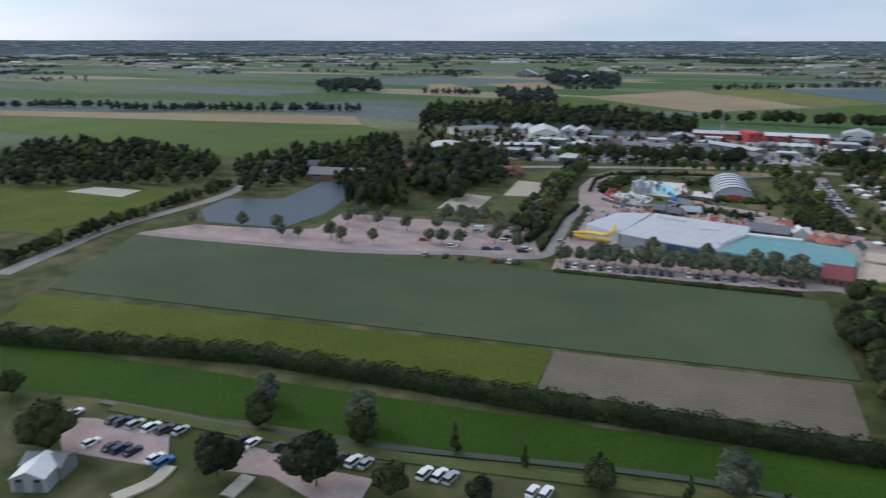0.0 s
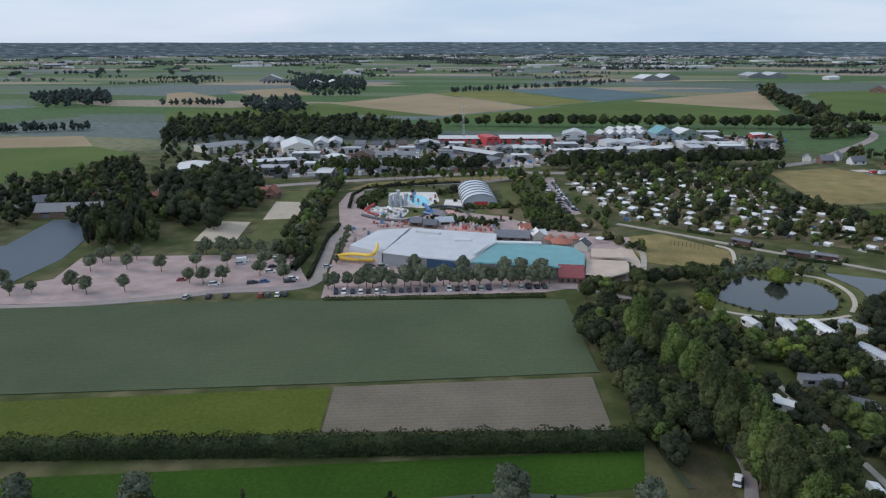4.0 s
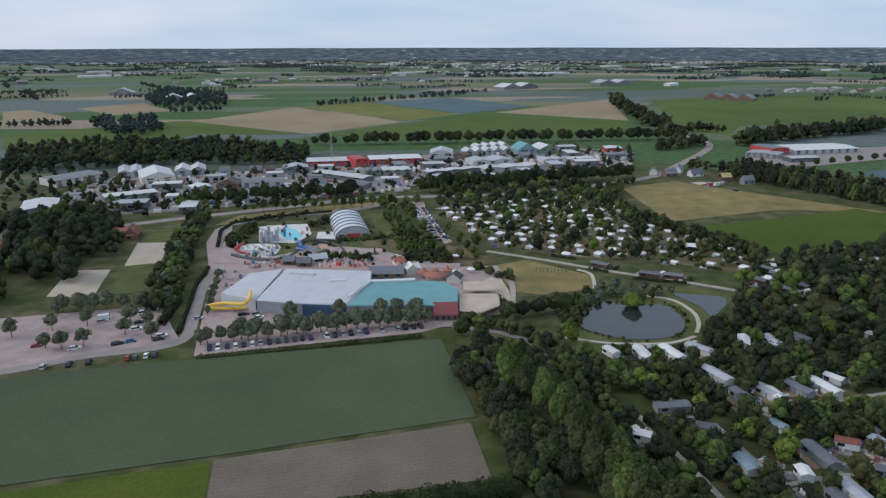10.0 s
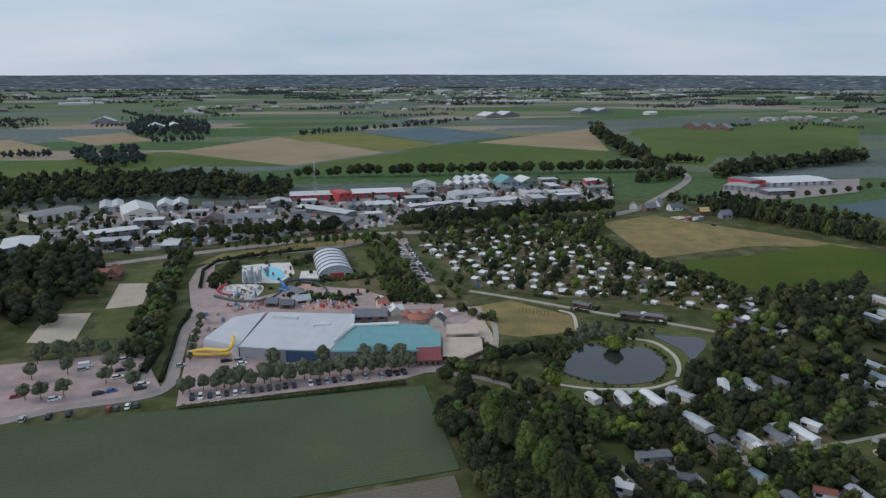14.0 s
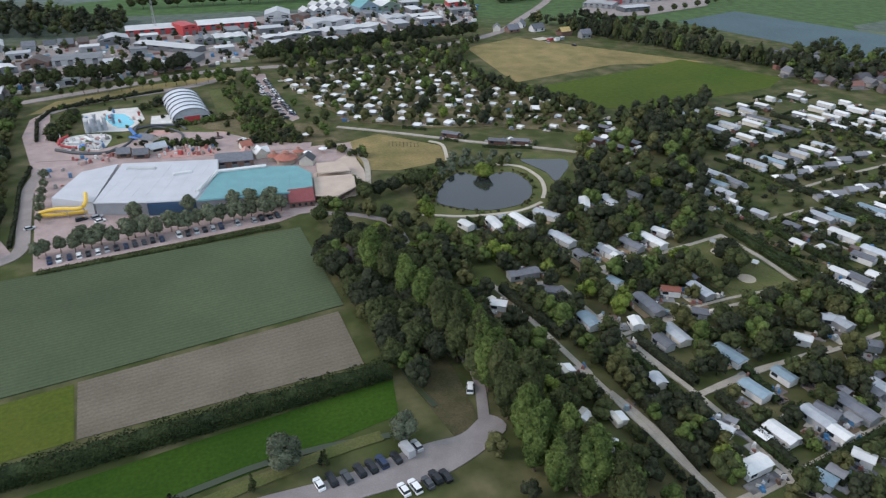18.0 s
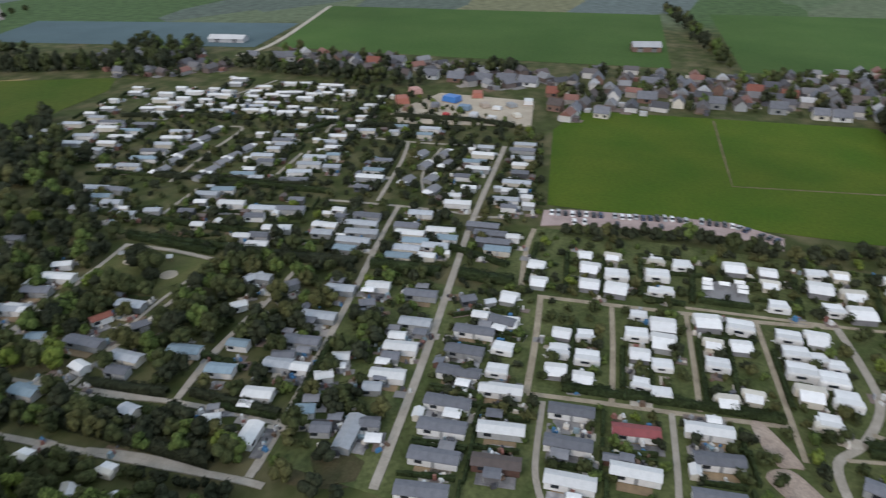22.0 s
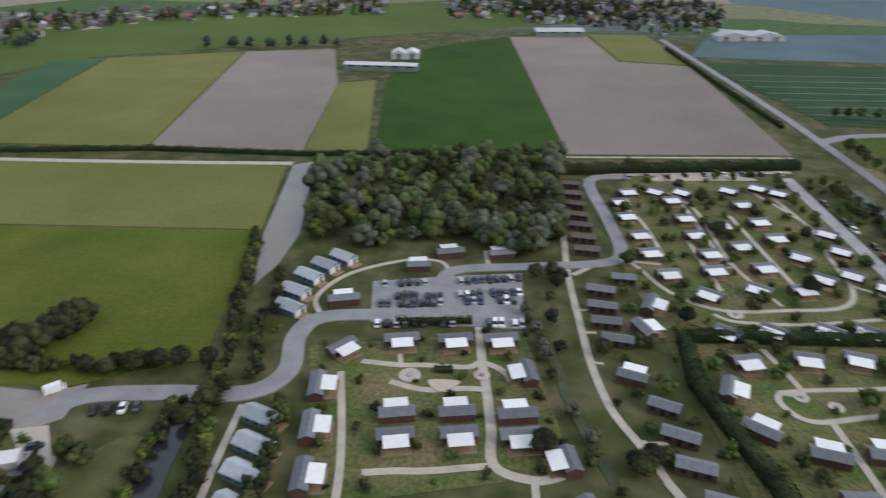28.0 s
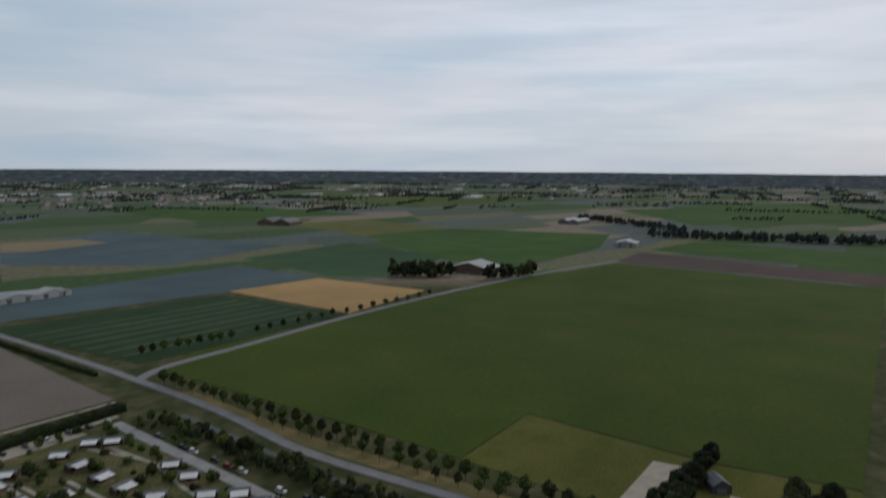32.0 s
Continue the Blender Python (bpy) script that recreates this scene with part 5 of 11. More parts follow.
def plant(kind, p, scale=1.0, shapes=3):
    s = scale * random.uniform(0.97, 1.27)
    take(p[0], p[1], TREES[kind][5] * 0.5)
    return put(tree, (kind, random.randrange(shapes)), p[0], p[1], random.uniform(0, 6.28), 0, s)


def along(a, b, n, jitter=0.0):
    """n places on the line from a to b."""
    return [(a[0] + (b[0] - a[0]) * k / max(n - 1, 1) + random.uniform(-jitter, jitter), a[1] + (b[1] - a[1]) * k / max(n - 1, 1) + random.uniform(-jitter, jitter)) for k in range(n)]


def tree_row(kind, a, b, n, scale=1.0, jitter=0.6):
    for p in along(a, b, n, jitter):
        plant(kind, p, scale)


def inside(x, y, poly):
    hit = False
    for (x0, y0), (x1, y1) in zip(poly, poly[1:] + poly[:1]):
        if (y0 > y) != (y1 > y) and x < (x1 - x0) * (y - y0) / (y1 - y0) + x0:
            hit = not hit
    return hit


BUSHES = {}


def bush_shapes(kind):
    """Cheap crowns for masses of trees, with a short stem each."""
    if kind not in BUSHES:
        spec = {"wood": (0.6, 10.0, 3.95, 6, 180, 0.62, "round", 2), "camp": (0.4, 5.4, 2.4, 7, 170, 0.42, "round", 1), "shrub": (0.0, 2.2, 1.5, 3, 54, 0.4, "round", 1),
                "far": (0.0, 8.0, 4.6, 2, 8, 2.2, "round", 0), "speck": (0.0, 8.5, 7.0, 1, 2, 3.0, "round", 0), "midwood": (0.4, 10.0, 3.9, 5, 50, 0.95, "round", 1), "tallwood": (1.0, 13.0, 3.4, 9, 300, 0.6, "tall", 2)}[kind]
        h0, h1, r, blobs, leaves, leaf, shape, level = spec
        BUSHES[kind] = []
        for _ in range(6):
            v, f = crown(h0, h1, r, blobs, leaves, leaf, shape, level)
            stem = np.array([(0.16, 0, -0.2), (-0.1, 0.14, -0.2), (-0.1, -0.14, -0.2), (0, 0, h1 * 0.7)])
            BUSHES[kind].append(join([(v, f), (stem, np.array([(0, 1, 3), (1, 2, 3), (2, 0, 3)]))]))
    return BUSHES[kind]


def mass(name, label, kind, material, spots, category="trees", lo=0.75, hi=1.25):
    """Many trees or bushes nobody could count, as one object."""
    pieces, shapes, slots = [], bush_shapes(kind), []
    tones = TONES.get(material, ((material, 1.0),))
    odds = np.cumsum([o for _, o in tones])
    for x, y in spots:
        v, f = shapes[rng.integers(len(shapes))]
        slots.append(np.full(len(f), np.searchsorted(odds, rng.random() * 0.999 * odds[-1])))
        a, s, k = rng.uniform(0, 6.28), 1.12 * rng.uniform(lo, hi), rng.uniform(0.85, 1.2)
        c, d = math.cos(a) * s, math.sin(a) * s
        pieces.append((np.stack([v[:, 0] * c - v[:, 1] * d + x, v[:, 0] * d + v[:, 1] * c + y, v[:, 2] * s * k], 1), f))
    if not pieces:
        return None
    v, f = join(pieces)
    return tagged(new(name, tri_mesh(name, v, f, [M[t] for t, _ in tones], np.concatenate(slots))), label, category, kind="stuff")


def scatter(poly, gap, radius=1.0, tries=30, claim=True):
    """Random places inside an outline, a gap apart and clear of what stands there."""
    xs, ys = [p[0] for p in poly], [p[1] for p in poly]
    area = abs(sum(a[0] * b[1] - b[0] * a[1] for a, b in zip(poly, poly[1:] + poly[:1]))) / 2
    out, grid = [], {}
    for _ in range(int(area / (gap * gap) * tries)):
        x, y = random.uniform(min(xs), max(xs)), random.uniform(min(ys), max(ys))
        i, j = int(x // gap), int(y // gap)
        if not inside(x, y, poly) or any((px - x) ** 2 + (py - y) ** 2 < gap * gap for a in (i - 1, i, i + 1) for b in (j - 1, j, j + 1) for px, py in grid.get((a, b), ())):
            continue
        if is_free(x, y, radius):
            grid.setdefault((i, j), []).append((x, y))
            out.append((x, y))
    if claim:
        for x, y in out:
            take(x, y, radius * 0.8)
    return out


def belt(a, b, n, wide):
    """Loose places in a band from a to b."""
    return along(a, b, n, wide)


def hedge(w, h, *pts, dense=15.0, material="leaf_hedge", label="clipped green hedge beside a lane", leaf=0.4):
    """A hedge along a line: a solid heart under a coat of leaves."""
    pieces, heart = [], []
    for a, b in zip(pts, pts[1:]):
        L = math.dist(a, b)
        ux, uy = (b[0] - a[0]) / L, (b[1] - a[1]) / L
        m = max(1, int(L / 2.2))
        ring, quads = [], []
        for k in range(m + 1):
            x, y = a[0] + ux * L * k / m, a[1] + uy * L * k / m
            take(x, y, w * 0.5)
            for side, up in ((-0.43, -0.1), (-0.46, 0.5), (-0.34, 0.9), (0.34, 0.9), (0.46, 0.5), (0.43, -0.1)):
                side, up = side * w * rng.uniform(0.88, 1.08), up * h * rng.uniform(0.9, 1.06)
                ring.append((x - uy * side, y + ux * side, up))
            if k:
                p, q = 6 * (k - 1), 6 * k
                for e in range(5):
                    quads += [(p + e, p + e + 1, q + e + 1), (p + e, q + e + 1, q + e)]
        heart.append((np.array(ring), np.array(quads)))
        n = int(L * (w + 2 * h) * dense / 3)
        s = rng.uniform(0, L, n)
        side, up = rng.uniform(-1, 1, n), rng.uniform(0, 1, n)
        edge = rng.random(n) < 2 * h / (w + 2 * h)
        side, up = np.where(edge, np.sign(side) * rng.uniform(0.9, 1.1, n), side), np.where(edge, up, rng.uniform(0.92, 1.08, n))
        wob = 1 + 0.12 * np.sin(s * 0.9) + 0.1 * np.sin(s * 0.37 + 1)
        p = np.stack([a[0] + ux * s - uy * side * w / 2, a[1] + uy * s + ux * side * w / 2, up * h * wob], 1)
        pieces.append(leaf_tris(p, leaf))
    root = thing("hedge", label, "hedge")
    part("foliage", LeafGeo(*join(pieces)), M[material], root, "outer leaves")
    part("heart", LeafGeo(*join(heart)), M[material], root, "dense inner twigs and leaves")
    return root


# ---- dwellings and vehicles ----
def window_geo(x, y, z, w, h, facing):
    """A pane just proud of a wall; facing: +1 or -1 in y, or 2 and -2 in x."""
    if abs(facing) == 1:
        return Geo().box(x, y + facing * 0.03, z, w, 0.08, h)
    return Geo().box(x + facing * 0.015, y, z, 0.08, w, h)


def chalet(roof, wall, L, W, plain=False):
    roofs = {"slate": "dark grey", "pale_roof": "light grey", "blue_roof": "blue-grey", "white": "white", "red_roof": "red", "brown_roof": "brown", "crimson": "crimson"}
    walls = {"white": "white", "cream": "cream", "grey_wall": "grey", "dark_wall": "charcoal", "timber": "dark timber"}
    root = thing("chalet", roofs[roof] + " roofed static caravan, " + walls[wall] + " walls, on a plot", "chalet", "campsite chalets")
    body = part("body", Geo().gable_walls(L, W, 2.4, 2.95, 0.3).box(0, 0, 0, L * 0.9, W * 0.8, 0.35), M[wall], root)
    part("roof", Geo().gable(L, W, 2.4, 2.95, 0.25), M[roof], root, roofs[roof] + " sheet roof")
    if plain:
        return root
    part("window", window_geo(-L * 0.28, -W / 2, 1.1, 1.8, 0.95, -1), M["glass"], body)
    if L < 9:
        return root
    part("door", window_geo(0.2, -W / 2, 0.4, 0.85, 1.9, -1), M["grey_wall"], body)
    part("terrace", Geo().box(0, -W / 2 - 1.3, 0, L * 0.7, 2.4, 0.3), M["deck"], root, "wooden terrace")
    return root


def touring_caravan(variant, plain=False):
    """A touring caravan with its awning."""
    root = thing("caravan", ["white touring caravan with a large white awning", "white caravan with a grey-sided awning", "cream touring caravan with a pitched canopy"][variant], "caravan", "touring caravans")
    body = Geo().prism([(-2.9, 0.25), (2.9, 0.25), (3.1, 0.6), (3.1, 2.1), (2.9, 2.4), (-2.9, 2.4), (-3.1, 2.1), (-3.1, 0.6)], 0.5, 2.1, 0.02).prism([(-3.0, 0.27), (3.0, 0.27), (3.0, 2.38), (-3.0, 2.38)], 2.1, 2.5, 0.14).box(3.5, 1.3, 0.5, 0.9, 0.3, 0.15)
    part("body", body, M["white" if variant < 2 else "cream"], root)
    if not plain:
        part("window", window_geo(0.4, 2.4, 1.3, 2.0, 0.6, 1), M["glass"], root)
    L, W = ((5.4, 2.8), (4.6, 3.4), (4.2, 2.5))[variant]
    g = Geo().box(0, -W / 2 + 0.2, 0, L, W, 1.75, 0.97, 0.98)
    tent = part("awning", g, M[("tent_grey", "grey_wall", "cream")[variant]], root, "awning walls with dark window panels")
    top, n = Geo(), 6
    bow = [(0.35 - (W + 0.35) * k / n, 2.4 - 0.58 * (k / n) ** 1.7) for k in range(n + 1)]
    for (y0, z0), (y1, z1) in zip(bow, bow[1:]):
        top.poly((-L / 2 - 0.15, y0, z0), (-L / 2 - 0.15, y1, z1), (L / 2 + 0.15, y1, z1), (L / 2 + 0.15, y0, z0))
        for x in (-1, 1):
            top.poly(*[(x * (L / 2 + 0.15), y, z) for y, z in ((y0, z0), (y1, z1), (y1, 1.7), (y0, 1.7))][::x])
    top.poly((-L / 2 - 0.15, bow[-1][0], bow[-1][1]), (-L / 2 - 0.15, bow[-1][0], 1.7), (L / 2 + 0.15, bow[-1][0], 1.7), (L / 2 + 0.15, bow[-1][0], bow[-1][1]))
    part("awning_roof", top, M["canvas"], tent, "white canvas roof")
    return root


def lodge(side, wide, roof="slate"):
    """A dark wooden holiday lodge; side: on which long side the white canopy hangs (0: none)."""
    root = thing("lodge", "dark wooden holiday lodge with a " + ("brown" if roof == "brown_roof" else "grey") + " roof" + (" and white canopy" if side else ""), "lodge", "holiday lodges")
    L, W = wide, 3.7
    part("body", Geo().gable_walls(L, W, 2.4, 3.2), M["timber"], root, "dark brown timber walls")
    part("roof", Geo().gable(L, W, 2.4, 3.2, 0.25), M[roof], root, "brown sheet roof" if roof == "brown_roof" else "grey sheet roof")
    s = side or -1
    part("door", window_geo(0, s * W / 2, 0.2, 1.0, 2.0, s), M["glass"], root)
    for x in (-L * 0.32, L * 0.32):
        part("window", window_geo(x, s * W / 2, 0.9, 1.3, 1.1, s), M["glass"], root)
    if side:
        y = s * (W / 2 + 1.35)
        part("deck", Geo().box(0, s * (W / 2 + 1.7), 0, L * 0.82, 3.4, 0.3), M["deck"], root, "wooden deck")
        n = Geo()
        a, b = s * (W / 2 - 0.7), s * (W / 2 + 3.1)
        x0, x1 = -3.0, 3.0
        n.poly((x0, a, 2.85), (x1, a, 2.85), (x1, b, 2.45), (x0, b, 2.45)).poly((x0, b, 2.35), (x1, b, 2.35), (x1, a, 2.78), (x0, a, 2.78))
        n.poly((x0, b, 2.45), (x1, b, 2.45), (x1, b, 2.3), (x0, b, 2.3)).poly((x0, a, 2.85), (x0, b, 2.45), (x0, b, 2.35), (x0, a, 2.78)).poly((x1, a, 2.78), (x1, b, 2.35), (x1, b, 2.45), (x1, a, 2.85))
        shade = part("canopy", n, M["canvas"], root, "white canvas canopy")
        for x in (x0 + 0.1, x1 - 0.1):
            part("post", Geo().box(x, b - s * 0.1, 0.3, 0.12, 0.12, 2.05), M["timber"], shade)
    return root


def blue_cottage():
    root = thing("cottage", "blue wooden holiday cottage with a grey gabled roof", "cottage", "blue cottages")
    L, W = 8.4, 4.6
    part("body", Geo().gable_walls(L, W, 2.5, 3.8), M["sky_blue"], root, "blue boarded walls")
    part("roof", Geo().gable(L, W, 2.5, 3.8, 0.4), M["pale_roof"], root, "grey sheet roof")
    part("porch", Geo().box(L / 2 + 1.1, 0, 0, 2.2, W * 0.9, 0.3), M["deck"], root)
    part("gable_wall", Geo().prism([(L / 2, -W / 2), (L / 2 + 0.06, -W / 2), (L / 2 + 0.06, W / 2), (L / 2, W / 2)], 0.1, 2.45), M["white"], root, "white front wall")
    part("door", window_geo(L / 2 + 0.05, 0.9, 0.2, 1.0, 2.0, 2), M["glass"], root)
    for x in (-2.4, 0.2, 2.4):
        part("window", window_geo(x, -W / 2, 1.0, 1.0, 1.0, -1), M["glass"], root)
        part("window", window_geo(x, W / 2, 1.0, 1.0, 1.0, 1), M["glass"], root)
    return root


def car(colour, tall):
    root = thing("car", "parked " + colour + (" station wagon" if tall else " hatchback") + " on a paved bay", "car", "parked cars")
    L, W, H = (4.6, 1.85, 1.55) if tall else (4.1, 1.75, 1.45)
    body = Geo().prism([(-L / 2, -W * 0.42), (-L * 0.42, -W / 2), (L * 0.4, -W / 2), (L / 2, -W * 0.36), (L / 2, W * 0.36), (L * 0.4, W / 2), (-L * 0.42, W / 2), (-L / 2, W * 0.42)], 0.28, 0.86, 0.03)
    back = -L * 0.47 if tall else -L * 0.4
    glass = Geo()
    z0, z1, y0, y1 = 0.85, H - 0.05, W * 0.47, W * 0.38
    low, top = [(back, -y0), (L * 0.26, -y0), (L * 0.26, y0), (back, y0)], [(back + 0.3, -y1), (L * 0.08, -y1), (L * 0.08, y1), (back + 0.3, y1)]
    glass.v = [(x, y, z0) for x, y in low] + [(x, y, z1) for x, y in top]
    glass.f = [(4, 5, 6, 7), (0, 1, 5, 4), (1, 2, 6, 5), (2, 3, 7, 6), (3, 0, 4, 7)]
    part("glasshouse", glass, M["glass"], root, "dark glass")
    body.box((back + 0.3 + L * 0.08) / 2, 0, z1, L * 0.08 - back - 0.28, 2 * y1, 0.06, 0.96, 0.94)
    part("body", body, M["car " + colour], root, colour + " painted body and roof")
    for x in (-L * 0.31, L * 0.31):
        g = Geo().tube([(x, -W * 0.4, 0.31), (x, W * 0.4, 0.31)], 0.06, sides=4)
        for y in (-1, 1):
            g.tube([(x, y * W * 0.5, 0.31), (x, y * (W * 0.5 - 0.2), 0.31)], 0.31, sides=9)
        part("axle", g, M["rubber"], root, "axle with two black tyres")
    return root


def van(colour):
    root = thing("van", "parked " + colour + " delivery van on a paved bay", "van", "parked vans")
    part("body", Geo().box(-0.4, 0, 0.35, 4.3, 1.95, 2.0, 0.97, 0.9).box(2.1, 0, 0.35, 1.0, 1.9, 0.85, 0.85, 0.95), M["car " + colour], root)
    part("windscreen", Geo().box(1.78, 0, 1.3, 0.5, 1.7, 0.75, 0.7, 0.9), M["glass"], root)
    for x in (-1.6, 1.6):
        for y in (-1, 1):
            part("wheel", Geo().tube([(x, y * 0.98, 0.34), (x, y * 0.78, 0.34)], 0.34, sides=10), M["rubber"], root)
    return root


def house(roof, wall, L, W, h, far=False):
    names = {"red_roof": "red-tiled", "brown_roof": "brown-tiled", "slate": "slate-roofed", "orange_roof": "orange-tiled"}
    root = thing("house", names[roof] + " gabled village house with brick walls", "house", "village houses")
    ridge = h + W * 0.48
    part("wall", Geo().gable_walls(L, W, h, ridge), M[wall], root)
    tiles = part("roof", Geo().gable(L, W, h, ridge, 0.4, 0.2), M[roof], root, "pitched tile roof")
    if far:
        part("window", window_geo(0, -W / 2, 0.9, 2.4, 1.4, -1), M["glass"], root)
        return root
    part("chimney", Geo().box(L * 0.25, 0.4, ridge - 0.6, 0.7, 0.7, 1.4), M["brick"], tiles)
    for x in (-L * 0.28, L * 0.28):
        part("window", window_geo(x, -W / 2, 0.9, 1.6, 1.3, -1), M["glass"], root)
    return root


def hall(label, a, b, depth, h, roof="hall_roof", wall="hall_white", bays=1, rise=0.18, doors=2, name="industrial_hall"):
    """A hall whose front foot runs from a to b; its ridges run away from the front, one a bay."""
    L, yaw = math.dist(a, b), math.atan2(b[1] - a[1], b[0] - a[0])
    root = thing(name, label, name.replace("_", " "), "halls and sheds")
    mx, my = (a[0] + b[0]) / 2 - math.sin(yaw) * depth / 2, (a[1] + b[1]) / 2 + math.cos(yaw) * depth / 2
    root.matrix_basis = pose(mx, my, 0, 0, 0, math.degrees(yaw))
    if bays == 1 and depth < L * 0.7:
        part("wall", Geo().gable_walls(L, depth, h, h + depth * rise), M[wall], root)
        part("roof", Geo().gable(L, depth, h + 0.02, h + depth * rise, 0.3, 0.16), M[roof], root)
        bays = 0
    for k in range(bays):
        w = L / bays
        cx = -L / 2 + w * (k + 0.5)
        turn = Matrix.Rotation(math.pi / 2, 4, "Z")
        for nm, g, mt in (("wall", Geo().gable_walls(depth, w, h, h + w * rise), wall), ("roof", Geo().gable(depth, w - 0.7, h + 0.02, h + w * rise, 0.3, 0.16), roof)):
            o = part(nm, g, M[mt], root)
            o.matrix_basis = Matrix.Translation((cx, 0, 0)) @ turn
    for k in range(doors):
        x = -L / 2 + L * (k + 0.5) / doors
        part("door", window_geo(x, -depth / 2, 0.0, min(3.6, L / doors * 0.5), min(3.6, h * 0.7), -1), M["hall_dark"], root)
        if doors < 2:
            continue
        part("window", window_geo(x, -depth / 2, h * 0.72, min(5, L / doors * 0.4), min(1.0, h * 0.2), -1), M["glass"], root)
    n = int(math.hypot(L, depth) / 6) + 1
    for i in range(n + 1):
        for j in range(n + 1):
            u, v = L * (i / n - 0.5), depth * (j / n - 0.5)
            take(mx + math.cos(yaw) * u - math.sin(yaw) * v, my + math.sin(yaw) * u + math.cos(yaw) * v, 3)
    return root


def mid(a, b):
    return (a[0] + b[0]) / 2, (a[1] + b[1]) / 2


def face(a, b):
    return math.atan2(b[1] - a[1], b[0] - a[0])


POND_PLOTS = [(114.4, 220.0), (133.5, 242.8), (169.0, 231.1), (167.8, 195.2), (156.0, 188.1), (139.3, 169.5), (144.0, 152.3), (154.3, 135.8), (155.5, 117.4), (129.7, 112.4), (106.5, 115.9), (104.5, 123.3), (99.9, 156.1), (94.6, 181.7), (78.9, 191.5), (86.3, 215.6)]


def chalet_at(a, b, roof="slate", wall="white", flip=False, own=False):
    """A chalet whose ridge runs from a to b."""
    L = 11.0 if math.dist(a, b) > 10.5 else 8.8
    x, y = mid(a, b)
    if (not own and inside(x, y, POND_PLOTS)) or stands_already(x, y):
        return
    for k in (-0.35, 0, 0.35):
        take(x + (b[0] - a[0]) * k, y + (b[1] - a[1]) * k, 2.4)
    EAST.append((x, y))
    put(chalet, (roof, wall, L, 3.9), x, y, face(a, b) + (math.pi if flip else 0))


MIXED = [("slate", "white"), ("slate", "dark_wall"), ("pale_roof", "white"), ("white", "cream"), ("slate", "grey_wall"), ("blue_roof", "white"), ("slate", "white"), ("white", "white"), ("pale_roof", "cream"), ("slate", "cream")]


def lodge_at(a, b, side=0, roof="slate"):
    x, y = mid(a, b)
    take(x, y, 4.5)
    d = math.dist(a, b)
    put(lodge, (side, 7.4 if d < 7.7 else 8.5 if d < 9.0 else 9.4, roof), x, y, face(a, b))


COLOURS = ["black", "dark grey", "silver", "white", "dark grey", "dark blue", "black", "silver", "silver", "white", "black", "dark grey", "silver", "white", "black", "dark grey", "silver", "white", "dark blue", "black", "red"]


def car_row(a, b, n, yaw=None, skip=0.12):
    """Cars side by side from a to b, each across the line."""
    for x, y in along(a, b, n, 0.12):
        if random.random() < skip:
            continue
        h = (face(a, b) + math.pi / 2 if yaw is None else yaw) + random.uniform(-0.05, 0.05)
        take(x, y, 2.2)
        put(car, (random.choice(COLOURS[:-1]), random.random() < 0.5), x, y, h + random.choice((0, math.pi)))


HOUSES = [("slate", "white", 10, 6.8, 2.9), ("slate", "brick", 11, 7.2, 3.0), ("brown_roof", "brick", 8, 6.2, 4.0), ("slate", "grey_wall", 9, 6.4, 3.8), ("slate", "cream", 8, 6.2, 3.2), ("brown_roof", "grey_wall", 9, 6.5, 3.0), ("slate", "white", 12, 7, 2.9), ("red_roof", "brick", 9, 6.6, 3.0)]


def house_row(a, b, n, jitter=4.0, yaw=None):
    for x, y in along(a, b, n, jitter):
        h = (face(a, b) if yaw is None else yaw) + random.choice((0, 0, math.pi / 2)) + random.uniform(-0.15, 0.15)
        take(x, y, 6)
        put(house, random.choice(HOUSES) + (math.hypot(x, y) > 420,), x, y, h)

def many_tones(name, tones, rough=0.7):
    """A surface whose separate pieces each take one of several tones."""
    m = mat(name, (1, 1, 1), (0.86, 0.86, 0.86), 3, rough, 0.5, 0.1, own=0.12, island=True)
    n, l = m.node_tree.nodes, m.node_tree.links
    geo, ramp, mul = n.new("ShaderNodeNewGeometry"), n.new("ShaderNodeValToRGB"), n.new("ShaderNodeVectorMath")
    ramp.color_ramp.interpolation = "CONSTANT"
    for k, c in enumerate(tones):
        e = ramp.color_ramp.elements[k] if k < 2 else ramp.color_ramp.elements.new(k / len(tones))
        e.position, e.color = k / len(tones), (*c, 1)
    mul.operation = "MULTIPLY"
    b = n["Principled BSDF"]
    l.new(geo.outputs["Random Per Island"], ramp.inputs["Fac"])
    l.new(b.inputs["Base Color"].links[0].from_socket, mul.inputs[0])
    l.new(ramp.outputs["Color"], mul.inputs[1])
    l.new(mul.outputs["Vector"], b.inputs["Base Color"])
    return m


M["roofs"] = many_tones("village_roofs", [(0.09, 0.088, 0.096), (0.11, 0.1, 0.1), (0.07, 0.07, 0.08), (0.14, 0.135, 0.138), (0.06, 0.06, 0.066), (0.2, 0.2, 0.205), (0.1, 0.08, 0.077), (0.19, 0.09, 0.07), (0.12, 0.12, 0.13), (0.36, 0.36, 0.36)])
M["walls"] = many_tones("village_walls", [(0.15, 0.115, 0.1), (0.3, 0.28, 0.26), (0.12, 0.095, 0.085), (0.45, 0.44, 0.42)])
M["clutter"] = many_tones("garden_clutter", [(0.6, 0.6, 0.58), (0.1, 0.1, 0.11), (0.7, 0.7, 0.69), (0.14, 0.09, 0.06), (0.3, 0.31, 0.32), (0.05, 0.16, 0.3), (0.05, 0.05, 0.055), (0.22, 0.1, 0.08), (0.2, 0.27, 0.3), (0.5, 0.46, 0.4)])
